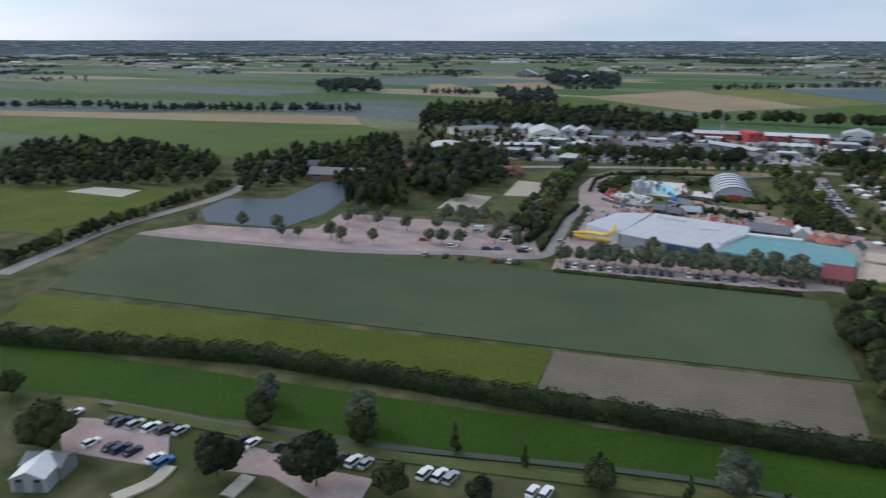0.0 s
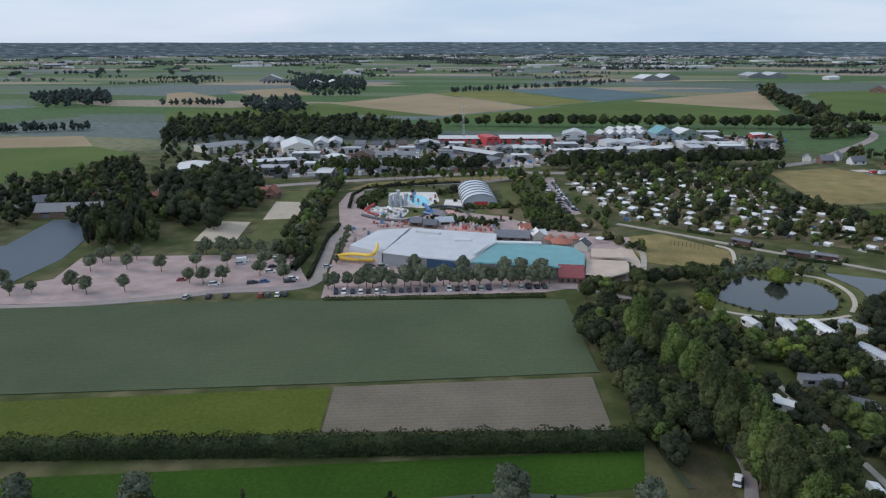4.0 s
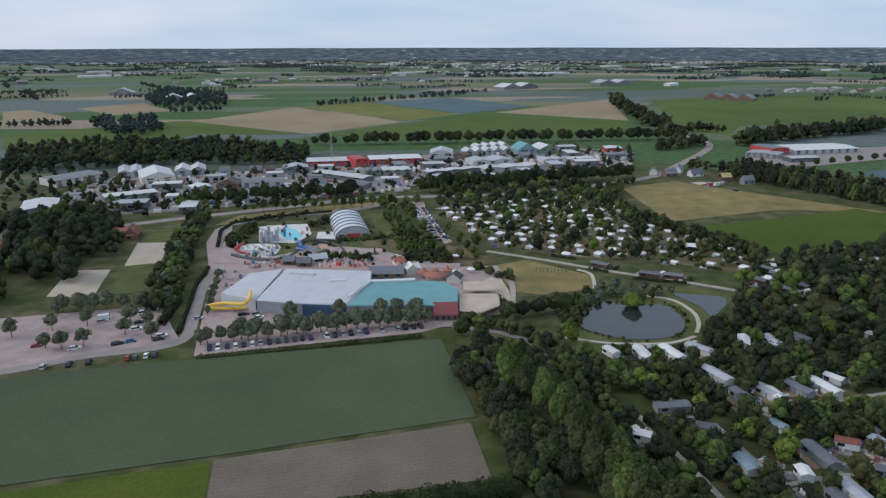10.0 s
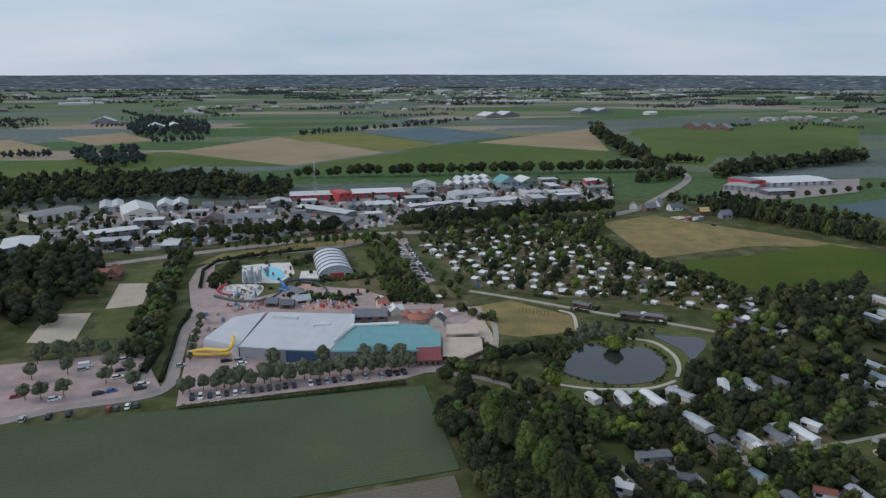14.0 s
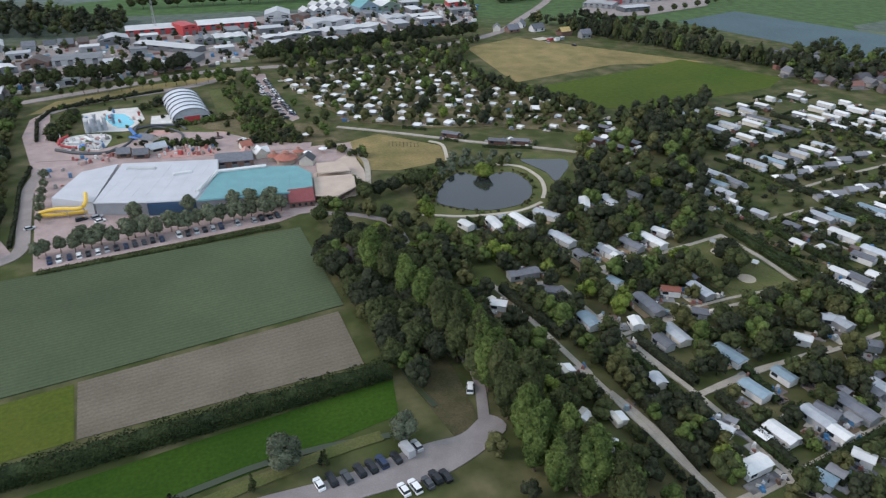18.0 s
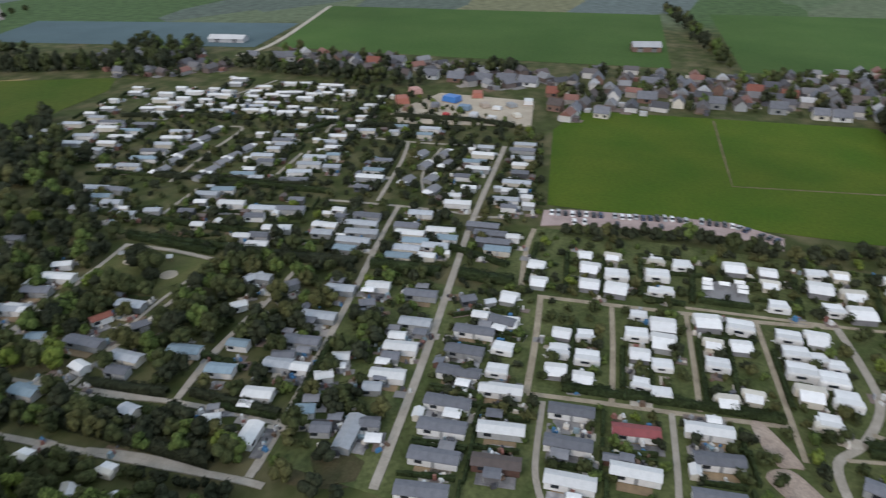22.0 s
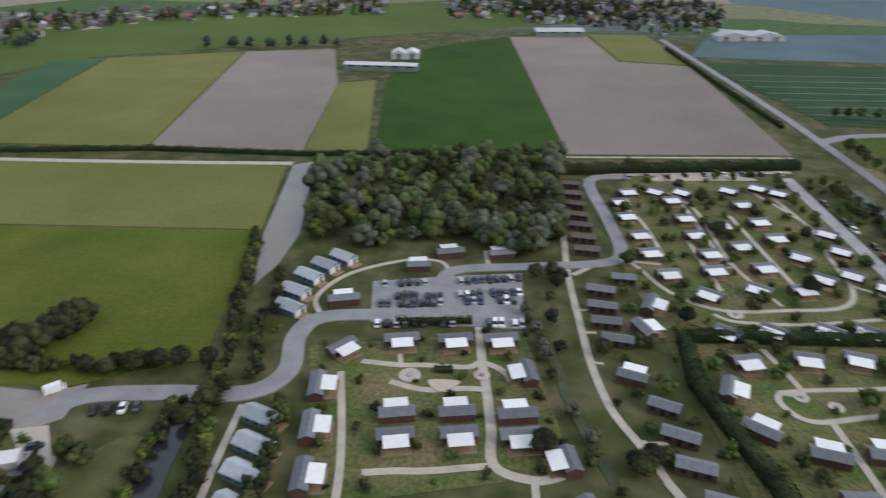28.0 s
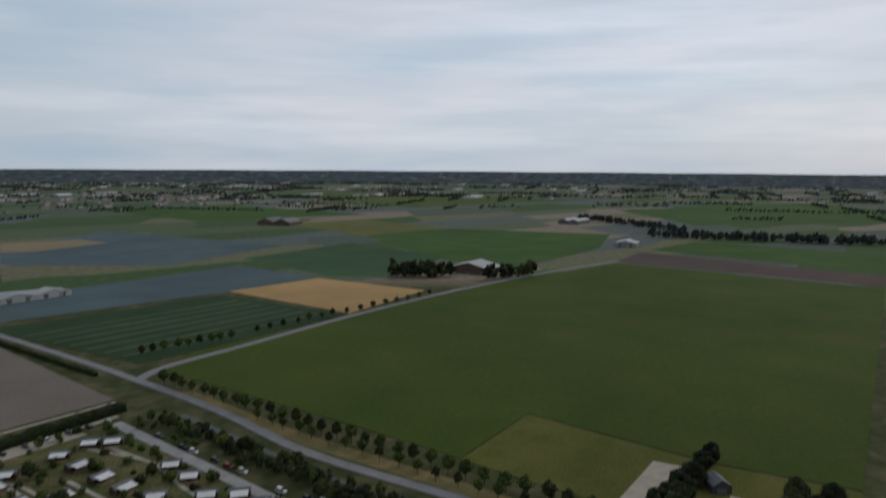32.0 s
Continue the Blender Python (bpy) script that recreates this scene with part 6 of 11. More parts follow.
M["play_paint"] = many_tones("play_paint", [(0.42, 0.08, 0.07), (0.6, 0.59, 0.57), (0.34, 0.12, 0.1), (0.1, 0.2, 0.34), (0.55, 0.54, 0.52), (0.3, 0.28, 0.26), (0.45, 0.3, 0.26), (0.22, 0.2, 0.18)], 0.5)
M["slabs"] = many_tones("garden_slabs", [(0.26, 0.25, 0.24), (0.33, 0.3, 0.27), (0.19, 0.15, 0.13), (0.22, 0.21, 0.2), (0.4, 0.36, 0.3), (0.15, 0.11, 0.075)], 0.9)
M["sheds"] = many_tones("shed_roofs", [(0.55, 0.55, 0.54), (0.2, 0.2, 0.21), (0.4, 0.41, 0.42), (0.11, 0.11, 0.12), (0.3, 0.3, 0.3), (0.6, 0.6, 0.59), (0.16, 0.12, 0.1)], 0.6)


# ---- the pool park ----
pool = thing("pool_hall", "large swimming hall with grey and teal sheet roofs", "swimming hall")
part("wall", Geo().prism([(-51.0, 282.3), (-43.1, 322.3), (-2.9, 314.4), (-3.4, 301.0), (16.8, 298.0), (30.0, 295.0), (33.8, 284.6), (32.3, 271.8), (21.2, 268.3), (-13.2, 272.1), (-30.9, 276.0)], 0, 5.6), M["hall_roof"], pool, "pale grey clad walls")
main_roof = part("roof", Geo().prism([(-51.4, 281.6), (-43.5, 323.2), (-2.6, 315.2), (-3.2, 300.2), (-13.4, 272.1), (-30.8, 275.3)], 5.6, 6.1, 0.02), M["pool_roof"], pool, "weathered light grey roof")
part("roof", Geo().prism([(-12.9, 270.7), (-3.7, 298.6), (16.8, 298.8), (30.1, 295.8), (34.7, 285.2), (32.8, 270.4), (21.5, 267.0)], 5.62, 6.2, 0.02), M["teal"], pool, "teal sheet roof")
part("low_roof", Geo().prism([(-68.4, 293.3), (-59.8, 320.7), (-44.8, 326.1), (-51.6, 282.5)], 0, 5.2, 0.04), M["pool_roof"], pool, "light grey sloping roof")
part("ridge_cap", Geo().tube([(-12.5, 279.0, 6.5), (-3.5, 298.2, 6.6), (16.8, 298.3, 6.6)], 1.0, sides=6), M["white"], pool, "white roof walkway")
part("blue_wall", Geo().prism([(-31.3, 276.2), (-13.4, 272.2), (-13.6, 271.2), (-31.5, 275.2)], 0, 5.2), M["blue_wall"], pool, "deep blue cladding")
for a, b in (((-41.0, 315.1), (-28.7, 311.3)), ((-21.9, 301.4), (-13.8, 302.2))):
    part("roof_vent", Geo().box(*mid(a, b), 6.0, math.dist(a, b), 2.2, 0.9, 0.9, 0.8, face(a, b)), M["hall_white"], main_roof)
for k in range(7):
    x, y = (-46.9, 284.6)[0] + random.uniform(0, 1), (-46.9, 284.6)[1]
    p = along((-48.1, 284.8), (-15.9, 278.5), 7)[k]
    q = along((-38.4, 317.4), (-5.5, 312.9), 7)[k]
    part("roof_seam", Geo().tube([(*p, 6.1), (*q, 6.1)], 0.06, sides=4), M["pool_roof"], main_roof)
for p in along((-6.5, 276.1), (28.7, 273.6), 8):
    part("roof_seam", Geo().tube([(p[0], p[1], 6.2), (p[0] + 1.5, p[1] + 12, 6.2)], 0.08, sides=4), M["blue_roof"], pool)
for p in along((-48.3, 283.1), (-34.1, 281.6), 5):
    part("window", Geo().box(p[0], p[1] - 0.4, 1.2, 2.6, 0.25, 1.6, yaw=ROW), M["glass"], pool)
for x, y in along((-50.9, 293.1), (32.3, 284.0), 18) + along((-39.3, 322.9), (29.7, 307.1), 16):
    take(x, y, 5)

barn = thing("barn", "red brick barn with a crimson tile roof", "barn")
ba, bb = (22.2, 264.6), (31.9, 264.1)
barn.matrix_basis = pose(*mid(ba, bb), 0, 0, 0, math.degrees(face(ba, bb)))
part("wall", Geo().gable_walls(math.dist(ba, bb), 8, 2.8, 6.6, cy=4), M["brick"], barn)
part("roof", Geo().gable(math.dist(ba, bb), 8, 2.8, 6.6, 0.3, 0.2, cy=4), M["crimson"], barn, "crimson tile roof")
for k in (-0.35, -0.1, 0.15, 0.38):
    part("window", window_geo(k * math.dist(ba, bb), 0, 0.8, 1.0, 1.2, -1), M["glass"], barn)

for label, pts in (("pale sand-coloured terrace canopy", [(35.0, 285.7), (52.6, 283.8), (50.6, 269.8), (41.3, 262.3), (32.7, 265.8)]), ("pale sand-coloured entrance canopy", [(39.0, 301.6), (51.5, 301.0), (51.9, 288.3), (37.4, 289.2)])):
    can = thing("canopy", label, "canopy", "terrace canopies")
    part("roof", Geo().prism(pts, 3.6, 4.0, 0.03), M["plaza"], can)
    for p in pts:
        part("post", Geo().box(p[0], p[1], 0, 0.25, 0.25, 3.6), M["steel"], can)

# the barrel-vaulted hall
da, db, dc = (-23.3, 394.5), (-2.8, 397.3), (-27.6, 443.7)
vault = thing("vault_hall", "white barrel-vaulted hall with glazed ribs and red doors", "hall")
R, deep = math.dist(da, db) / 2, math.dist(da, dc) * 0.9
vault.matrix_basis = pose(*mid(da, db), 0, 0, 0, math.degrees(face(da, db)))
VH = R * 0.64
arch = lambda k, y, s=1.0: (R * s * math.cos(math.pi * k / 12), y, VH * s * math.sin(math.pi * k / 12) + 0.6)
for bay in range(6):
    g = Geo()
    y0, y1 = deep * bay / 6, deep * (bay + 0.86) / 6
    for k in range(12):
        g.poly(arch(k, y0), arch(k, y1), arch(k + 1, y1), arch(k + 1, y0))
    part("roof_panel", g, M["vault_sheet"], vault, "white translucent roof panel")
for bay in range(7):
    part("rib", Geo().tube([arch(k, deep * min(bay / 6 - 0.01, 1), 1.03) for k in range(13)], 0.2, sides=5), M["hall_dark"], vault, "dark curved rib")
g = Geo()
for y in (0.1, deep - 0.1):
    g.poly(*[arch(k, y, 0.98) for k in range(13)])
part("end_wall", g.prism([(-R, 0.1), (R, 0.1), (R, deep), (-R, deep)], 0, 0.6), M["pale_roof"], vault)
part("door", window_geo(0, 0.1, 0.1, R * 0.8, 2.8, -1), M["red"], vault, "red folding doors")
for k in (-0.66, 0.66):
    part("window", window_geo(k * R, 0.1, 0.4, R * 0.3, 2.0, -1), M["glass"], vault)
for k in range(5):
    take(*[mid(da, db)[i] + (mid(da, db)[i] - mid(da, db)[i]) for i in (0, 1)], 4)
    take(*along(mid(da, db), dc, 5)[k], 7)

# basins and slides
M["deck_tile"] = mat("deck_tile", (0.5, 0.48, 0.44), (0.6, 0.57, 0.53), 5, 0.6, 0.5, 0.12)
sheet("pool_deck", "white tiled pool deck", M["deck_tile"], 0.3, [(-72.0, 427.8), (-57.1, 431.9), (-42.4, 431.7), (-38.1, 407.7), (-45.5, 388.4), (-66.6, 393.1)], category="deck")
sheet("pool_water", "turquoise outdoor pool", M["pool"], 0.36, [(-59.7, 419.5), (-54.2, 421.6), (-48.4, 418.2), (-43.3, 403.0), (-46.8, 394.6), (-53.5, 400.3)], True, "water")
sheet("splash_pad", "pale paved play terrace", M["deck_tile"], 0.3, [(-34.7, 411.3), (-23.3, 411.3), (-21.0, 394.2), (-34.7, 397.0)], False, "terrace")
sheet("boat_basin", "pale concrete basin under the play ship", M["deck_tile"], 0.3, [(-77.7, 378.0), (-70.9, 388.8), (-54.2, 384.6), (-55.3, 364.6), (-66.6, 361.7)], True, "basin")
sheet("play_lawn", "green lawn round the water playground", M["lawn"], 0.24, [(-20.5, 390.5), (5.4, 396.3), (10.5, 355.3), (-7.3, 345.1), (-22.3, 358.9)], category="lawn")
sheet("play_lawn", "green lawn beside the slides", M["lawn"], 0.24, [(-54.9, 373.3), (-45.9, 389.6), (-41.3, 374.0), (-42.7, 357.0), (-52.6, 359.1)], category="lawn")
sheet("slope_lawn", "green slope behind the vaulted hall", M["lawn"], 0.24, [(-2.6, 455.2), (10.7, 462.1), (10.5, 355.3), (5.1, 355.9), (0.5, 396.9)], category="lawn")
sheet("carousel_ring", "pink paved ring", M["pink"], 0.34, [(-7.4, 364.7), (-3.8, 372.1), (3.3, 370.2), (5.2, 359.1), (1.5, 353.2), (-5.0, 354.9)], True, "terrace")
sheet("carousel_ring", "pink paved ring round a small pool", M["pink"], 0.34, [(-34.9, 377.8), (-32.3, 384.5), (-25.8, 381.5), (-23.5, 372.0), (-28.0, 365.9), (-33.1, 369.8)], True, "terrace")
sheet("back_yard", "pink paved yard of the snack bars", M["pink"], 0.34, [(-30.6, 351.6), (-2.9, 350.6), (-3.0, 336.9), (-29.9, 340.8)], category="terrace")


def slide(label, material, r, pts, legs):
    root = thing("water_slide", label, "water slide", "water slides")
    line = smooth_line([p[0] for p in pts])
    hs = smooth_line([(p[1], 0) for p in pts])
    full = [(x, y, h[0]) for (x, y), h in zip(line, hs)]
    part("tube", Geo().tube(full, r, sides=8), M[material], root, material + " fibreglass tube")
    for k in range(legs):
        x, y, z = full[int((k + 0.5) * len(full) / legs)]
        part("leg", Geo().box(x, y, 0, 0.25, 0.25, max(z - r, 0.3)), M["steel"], root)
    return root


slide("long curving yellow tube slide beside the pool hall", "yellow", 0.75, [((-54.7, 289.9), 7), ((-54.1, 282.6), 6.2), ((-55.9, 279.4), 5.2), ((-62.4, 282.8), 4.4), ((-66.4, 285.3), 3.6), ((-71.2, 285.7), 2.6), ((-70.2, 284.9), 1.8), ((-61.3, 284.6), 1.4), ((-54.9, 285.3), 1.1)], 7)
slide("blue tube slide of the water playground", "blue", 0.8, [((-43.3, 378.4), 4.5), ((-40.0, 368.8), 3.8), ((-36.1, 367.4), 2.6), ((-37.9, 370.1), 1.2), ((-43.8, 375.3), 0.9)], 4)
slide("red and white tube slide", "red", 0.7, [((-71.4, 374.5), 5.0), ((-74.0, 372.5), 4.2), ((-75.6, 369.5), 3.0), ((-71.8, 367.1), 1.8), ((-67.4, 366.8), 1.0)], 4)
slide("white tube slide of the play basin", "white", 0.7, [((-63.4, 371.3), 4.6), ((-59.4, 366.5), 3.6), ((-56.0, 366.5), 2.0), ((-58.1, 363.7), 1.0)], 4)
castle = thing("play_castle", "grey play castle with round towers beside the pool", "play structure")
ca = (-61.1, 394.9)
castle.matrix_basis = pose(ca[0], ca[1], 0, 0, 0, math.degrees(ROW))
part("wall", Geo().box(0, 0, 0, 9, 5, 3.4), M["pale_roof"], castle)
for x, y, h in ((-4.4, -2.4, 6.2), (-1.6, -2.6, 7.4), (1.6, -2.6, 6.0), (4.4, -2.4, 7.0), (-4.2, 2.4, 5.6), (4.2, 2.4, 6.2), (0, 1.5, 8.2)):
    turret = part("tower", Geo().disc(x, y, 0, h, 0.95, 8, 0.95), M["pale_roof"], castle)
    part("tower_cap", Geo().disc(x, y, h, 0.5, 1.15, 8), M["hall_white"], turret)
spire = thing("play_tower", "bright blue play tower in the pool", "play structure")
part("column", Geo().disc(*(-53.6, 404.2), 0, 4.2, 0.9, 8, 0.6), M["sky_blue"], spire)
part("spout", Geo().disc(*(-53.6, 404.2), 4.2, 1.6, 1.3, 8, 0.2), M["sky_blue"], spire)
for p, c in (((-76.5, 381.3), "red"), ((-70.0, 374.9), "white"), ((-62.3, 376.3), "white"), ((-57.0, 378.0), "canvas"), ((-65.3, 367.9), "blue")):
    ship = thing("play_boat", "coloured water play structure beside the slides", "play structure", "water play structures")
    ship.matrix_basis = pose(p[0], p[1], 0, 0, 0, random.uniform(0, 180))
    part("hull", Geo().prism([(-3, -1), (2, -1.2), (3.4, 0), (2, 1.2), (-3, 1)], 0, 1.3, -0.1), M[c], ship)
    part("mast", Geo().tube([(0, 0, 1.2), (0, 0, 4.4)], 0.12), M["steel"], ship)
    part("sail", Geo().prism([(-1.2, -0.05), (1.2, -0.05), (1.2, 0.05), (-1.2, 0.05)], 2.2, 4.0, 0.3), M["canvas"], ship)
bits = Geo()
for poly, n in (([(-76.4, 375.6), (-70.6, 386.4), (-53.2, 384.5), (-55.1, 362.5), (-66.3, 359.6)], 34), ([(-30.8, 353.7), (-2.9, 352.6), (-3.0, 338.8), (-30.0, 341.8)], 48), ([(-79.2, 327.3), (-74.7, 342.9), (-65.0, 334.5), (-68.5, 309.8)], 8), ([(-69.9, 424.8), (-41.2, 428.7), (-39.5, 407.8), (-65.7, 395.4)], 14), ([(-67.9, 351.7), (-48.1, 353.5), (-47.0, 343.6), (-63.5, 341.7)], 20)):
    for x, y in scatter(poly, 1.6, 0.1, 6, False)[:n]:
        bits.box(x, y, 0.3, random.uniform(0.6, 2.4), random.uniform(0.5, 1.6), random.uniform(0.5, 2.2), random.uniform(0.5, 1), random.uniform(0.5, 1), random.uniform(0, 3))
tagged(new("play_equipment", bits.mesh("play_equipment", M["play_paint"])), "red, white and blue play equipment and benches", "play equipment", kind="stuff")
for label, pts in (("dark round wall of a play basin", [(-36.0, 364.7), (-36.5, 382.6), (-31.6, 389.2), (-23.4, 382.4), (-18.3, 371.5), (-19.9, 358.6)]), ("dark curved wall behind the slides", [(-48.6, 357.7), (-43.4, 369.8), (-42.1, 389.2), (-40.7, 395.2)]), ("low dark wall round the splash terrace", [(-41.3, 390.3), (-33.5, 393.1), (-21.1, 389.3), (-16.4, 380.4)])):
    ring = thing("basin_wall", label, "wall")
    part("wall", Geo().tube([(*p, 0.5) for p in smooth_line(pts)], 0.7, sides=6), M["dark_wall"], ring)
post = thing("carousel", "small dark carousel in a sandy ring", "carousel")
post.matrix_basis = pose(*(-1.1, 361.9), 0)
part("post", Geo().disc(0, 0, 0, 3.4, 0.5, 8), M["timber"], post)
part("rail", Geo().disc(0, 0, 0.3, 0.5, 2.4, 12, 0.9), M["brown_roof"], post)
wall_ring = thing("basin_wall", "dark curved basin wall of the slide pool", "wall")
part("wall", Geo().tube([(*p, 0.8) for p in smooth_line([(-76.9, 367.0), (-66.1, 358.6), (-54.1, 355.2), (-48.8, 359.7)])], 0.9, sides=6), M["dark_wall"], wall_ring)

for p, q, roof, wall in (((-47.7, 349.5), (-41.9, 348.9), "slate", "brick"), ((-40.2, 345.8), (-33.6, 345.0), "slate", "brick"), ((-34.9, 350.1), (-26.4, 353.2), "pale_roof", "cream"), ((8.5, 340.4), (13.4, 341.8), "orange_roof", "cream"), ((14.5, 328.5), (20.2, 330.6), "white", "cream"), ((-37.9, 369.2), (-31.5, 364.2), "slate", "cream")):
    kiosk = thing("snack_bar", "small pavilion with a pitched roof by the pools", "pavilion", "park pavilions")
    L = math.dist(p, q)
    kiosk.matrix_basis = pose(*mid(p, q), 0, 0, 0, math.degrees(face(p, q)))
    part("wall", Geo().gable_walls(L, 5, 2.6, 4.6), M[wall], kiosk)
    part("roof", Geo().gable(L, 5, 2.6, 4.6, 0.4), M[roof], kiosk)
    part("counter", window_geo(0, -2.5, 0.9, L * 0.5, 1.2, -1), M["glass"], kiosk)
    take(*mid(p, q), 4)
hall("long dark grey tiled restaurant roof with brick walls", (-4.0, 314.5), (12.3, 313.5), 11, 4.6, "slate", "brick", 1, 0.2, 3, name="restaurant")
for p, r in (((27.4, 317.3), 5.2), ((22.3, 321.4), 3.0), ((34.1, 323.6), 2.6)):
    tent = thing("round_pavilion", "terracotta round pavilion roof with a raised lantern", "pavilion", "round pavilions")
    tent.matrix_basis = pose(p[0], p[1], 0)
    part("wall", Geo().disc(0, 0, 0, 2.6, r * 0.9, 10), M["tan_wall"], tent)
    part("roof", Geo().disc(0, 0, 2.6, r * 0.35, r * 1.1, 10, 0.3), M["orange_roof"], tent, "terracotta roof")
    part("lantern", Geo().disc(0, 0, 2.6 + r * 0.35, 0.7, r * 0.28, 10), M["tan_wall"], tent)
    part("cap", Geo().disc(0, 0, 3.3 + r * 0.35, 0.6, r * 0.36, 10, 0.2), M["orange_roof"], tent)
for p in ((38.0, 321.4), (45.9, 324.2), (10.3, 350.2), (41.5, 347.7)):
    umb = thing("parasol", "white canvas parasol on a terrace", "parasol", "terrace parasols")
    umb.matrix_basis = pose(p[0], p[1], 0)
    part("pole", Geo().tube([(0, 0, 0), (0, 0, 2.7)], 0.06), M["steel"], umb)
    part("canopy", Geo().disc(0, 0, 2.4, 0.8, 2.2, 8, 0.1), M["canvas"], umb)
play = thing("climbing_frame", "grey climbing course on the dry lawn", "play structure")
for x, y in along((78.6, 323.3), (91.8, 317.3), 9):
    part("post", Geo().box(x, y, 0, 0.2, 0.2, 2.6), M["bark"], play)
for k, (p, q) in enumerate(zip(along((78.6, 323.3), (91.8, 317.3), 9), along((78.6, 323.3), (91.8, 317.3), 9)[1:])):
    part("beam", Geo().tube([(*p, 2.4), (*q, 2.4)], 0.1), M["deck"], play)

mass("park_shrubs", "ornamental shrubs round pools and paths", "shrub", "leaf", belt((-84.3, 393.9), (-77.9, 432.8), 26, 2.5) + belt((-80.5, 381.7), (-72.9, 422.3), 16, 2) + belt((-40.8, 424.4), (-22.7, 446.2), 12, 2) + belt((10.1, 442.6), (23.9, 353.8), 40, 3) + belt((-20.4, 388.0), (8.6, 392.2), 14, 1) + belt((10.3, 350.2), (39.3, 343.9), 24, 2.5) + belt((49.2, 331.2), (62.7, 311.8), 12, 3) + belt((-31.2, 359.9), (-4.4, 350.8), 14, 0.8), "shrubs", 0.8, 1.9)
mass("park_shrubs", "young trees on the park slope", "camp", "leaf", belt((14.0, 429.9), (29.2, 364.0), 12, 4) + belt((20.9, 354.2), (43.2, 351.7), 9, 3) + belt((-82.0, 390.0), (-76.3, 422.7), 5, 3) + belt((51.9, 281.9), (55.3, 268.0), 4, 2), "trees", 0.6, 1.0)
hedge(1.6, 1.6, (-87.9, 383.7), (-93.1, 419.1), (-89.2, 438.4), (-76.7, 447.6), (-52.5, 455.9), (-29.0, 463.2), material="leaf_dark", label="clipped dark hedge round the pool park")
mass("park_shrubs", "slim columnar shrubs along the park hedge", "shrub", "leaf_dark", along((-87.7, 439.7), (-45.4, 458.4), 16), "shrubs", 0.9, 1.4)
for p, q, roof in (((7.2, 328.4), (12.8, 327.8), "pink"), ((13.9, 327.7), (19.2, 328.9), "white"), ((33.5, 313.3), (39.5, 310.9), "dark_wall")):
    kiosk = thing("snack_bar", "gabled snack pavilion beside the terrace", "pavilion", "park pavilions")
    kiosk.matrix_basis = pose(*mid(p, q), 0, 0, 0, math.degrees(face(p, q)) + 90)
    part("wall", Geo().gable_walls(6, math.dist(p, q), 2.8, 5.2), M["cream"], kiosk)
    part("roof", Geo().gable(6, math.dist(p, q), 2.8, 5.2, 0.3), M[roof], kiosk)

# telecom mast
mast = thing("lattice_mast", "tall grey lattice telecom mast between halls", "mast")
ma = (-38.0, 655.8)
mast.matrix_basis = pose(ma[0], ma[1], 0)
for i, j in ((-1, -1), (1, -1), (0, 1)):
    part("leg", Geo().tube([(i * 1.2, j * 1.0, 0), (i * 0.4, j * 0.35, 36)], 0.2, 0.1, 5), M["steel"], mast)
for k in range(12):
    z, s = 3 * k + 1, 1.2 - 0.8 * (3 * k + 1) / 36
    part("brace", Geo().tube([(-s, -s * 0.85, z), (s, -s * 0.85, z + 1.4), (0, s * 0.85, z + 2.6), (-s, -s * 0.85, z + 3)], 0.07, sides=4), M["steel"], mast)
for k in range(3):
    part("antenna", Geo().box(0.8 * math.cos(k * 2.1), 0.8 * math.sin(k * 2.1), 33, 0.35, 0.35, 2.4), M["white"], mast)

# ---- halls and sheds north of the park ----
hall("long white-roofed hall with red cladding", (-60.6, 645.7), (-11.8, 649.5), 24, 5, "hall_white", "red", 1, 0.05, 6)
hall("red gatehouse block between two halls", (-15.7, 634.3), (-4.5, 639.2), 22, 8, "red", "red", 1, 0.05, 2)
hall("long white-roofed hall with red front", (-3.5, 651.8), (45.4, 656.0), 26, 5, "hall_white", "red", 1, 0.05, 6)
hall("white sheet-roofed shed with sloping ends", (-52.4, 598.1), (-9.0, 562.3), 14, 4, "hall_white", "hall_dark", 1, 0.06, 4)
hall("grey flat-roofed workshop behind trees", (-26.3, 540.8), (-8.8, 532.1), 16, 4, "hall_dark", "hall_dark", 1, 0.04, 2)
hall("cream and olive shed with a ribbed roof", (8.0, 594.0), (32.8, 596.6), 18, 4.5, "hall_white", "green_wall", 3, 0.08, 3)
hall("dark grey sheds beside the cream shed", (-6.9, 592.9), (7.0, 594.1), 15, 4.5, "hall_dark", "hall_dark", 2, 0.2, 2)
hall("pale grey gabled storage hall", (54.8, 679.1), (77.8, 676.4), 26, 6, "hall_roof", "hall_white", 1, 0.15, 2)
hall("white gabled row of workshops", (92.8, 696.8), (142.7, 706.5), 16, 4, "hall_white", "hall_roof", 5, 0.3, 5)
hall("white gabled row of workshops", (107.6, 726.7), (146.1, 739.0), 14, 4, "hall_white", "hall_roof", 4, 0.3, 4)
hall("wide grey-roofed shed with white walls", (91.3, 634.5), (130.0, 642.9), 22, 4, "hall_roof", "hall_white", 2, 0.08, 3)
hall("wide pale-roofed shed by the avenue", (95.6, 595.0), (151.5, 609.0), 16, 4, "hall_white", "hall_roof", 3, 0.06, 4)
hall("teal gabled showroom among grey sheds", (145.8, 690.6), (165.6, 696.0), 20, 6, "teal", "blue_roof", 1, 0.3, 2)
hall("white gabled showroom with green walls", (168.5, 695.6), (188.7, 701.1), 22, 5.5, "hall_white", "green_wall", 1, 0.2, 2)
hall("grey shed with white front", (158.9, 639.6), (181.7, 643.6), 16, 3.6, "hall_roof", "hall_white", 2, 0.1, 2)
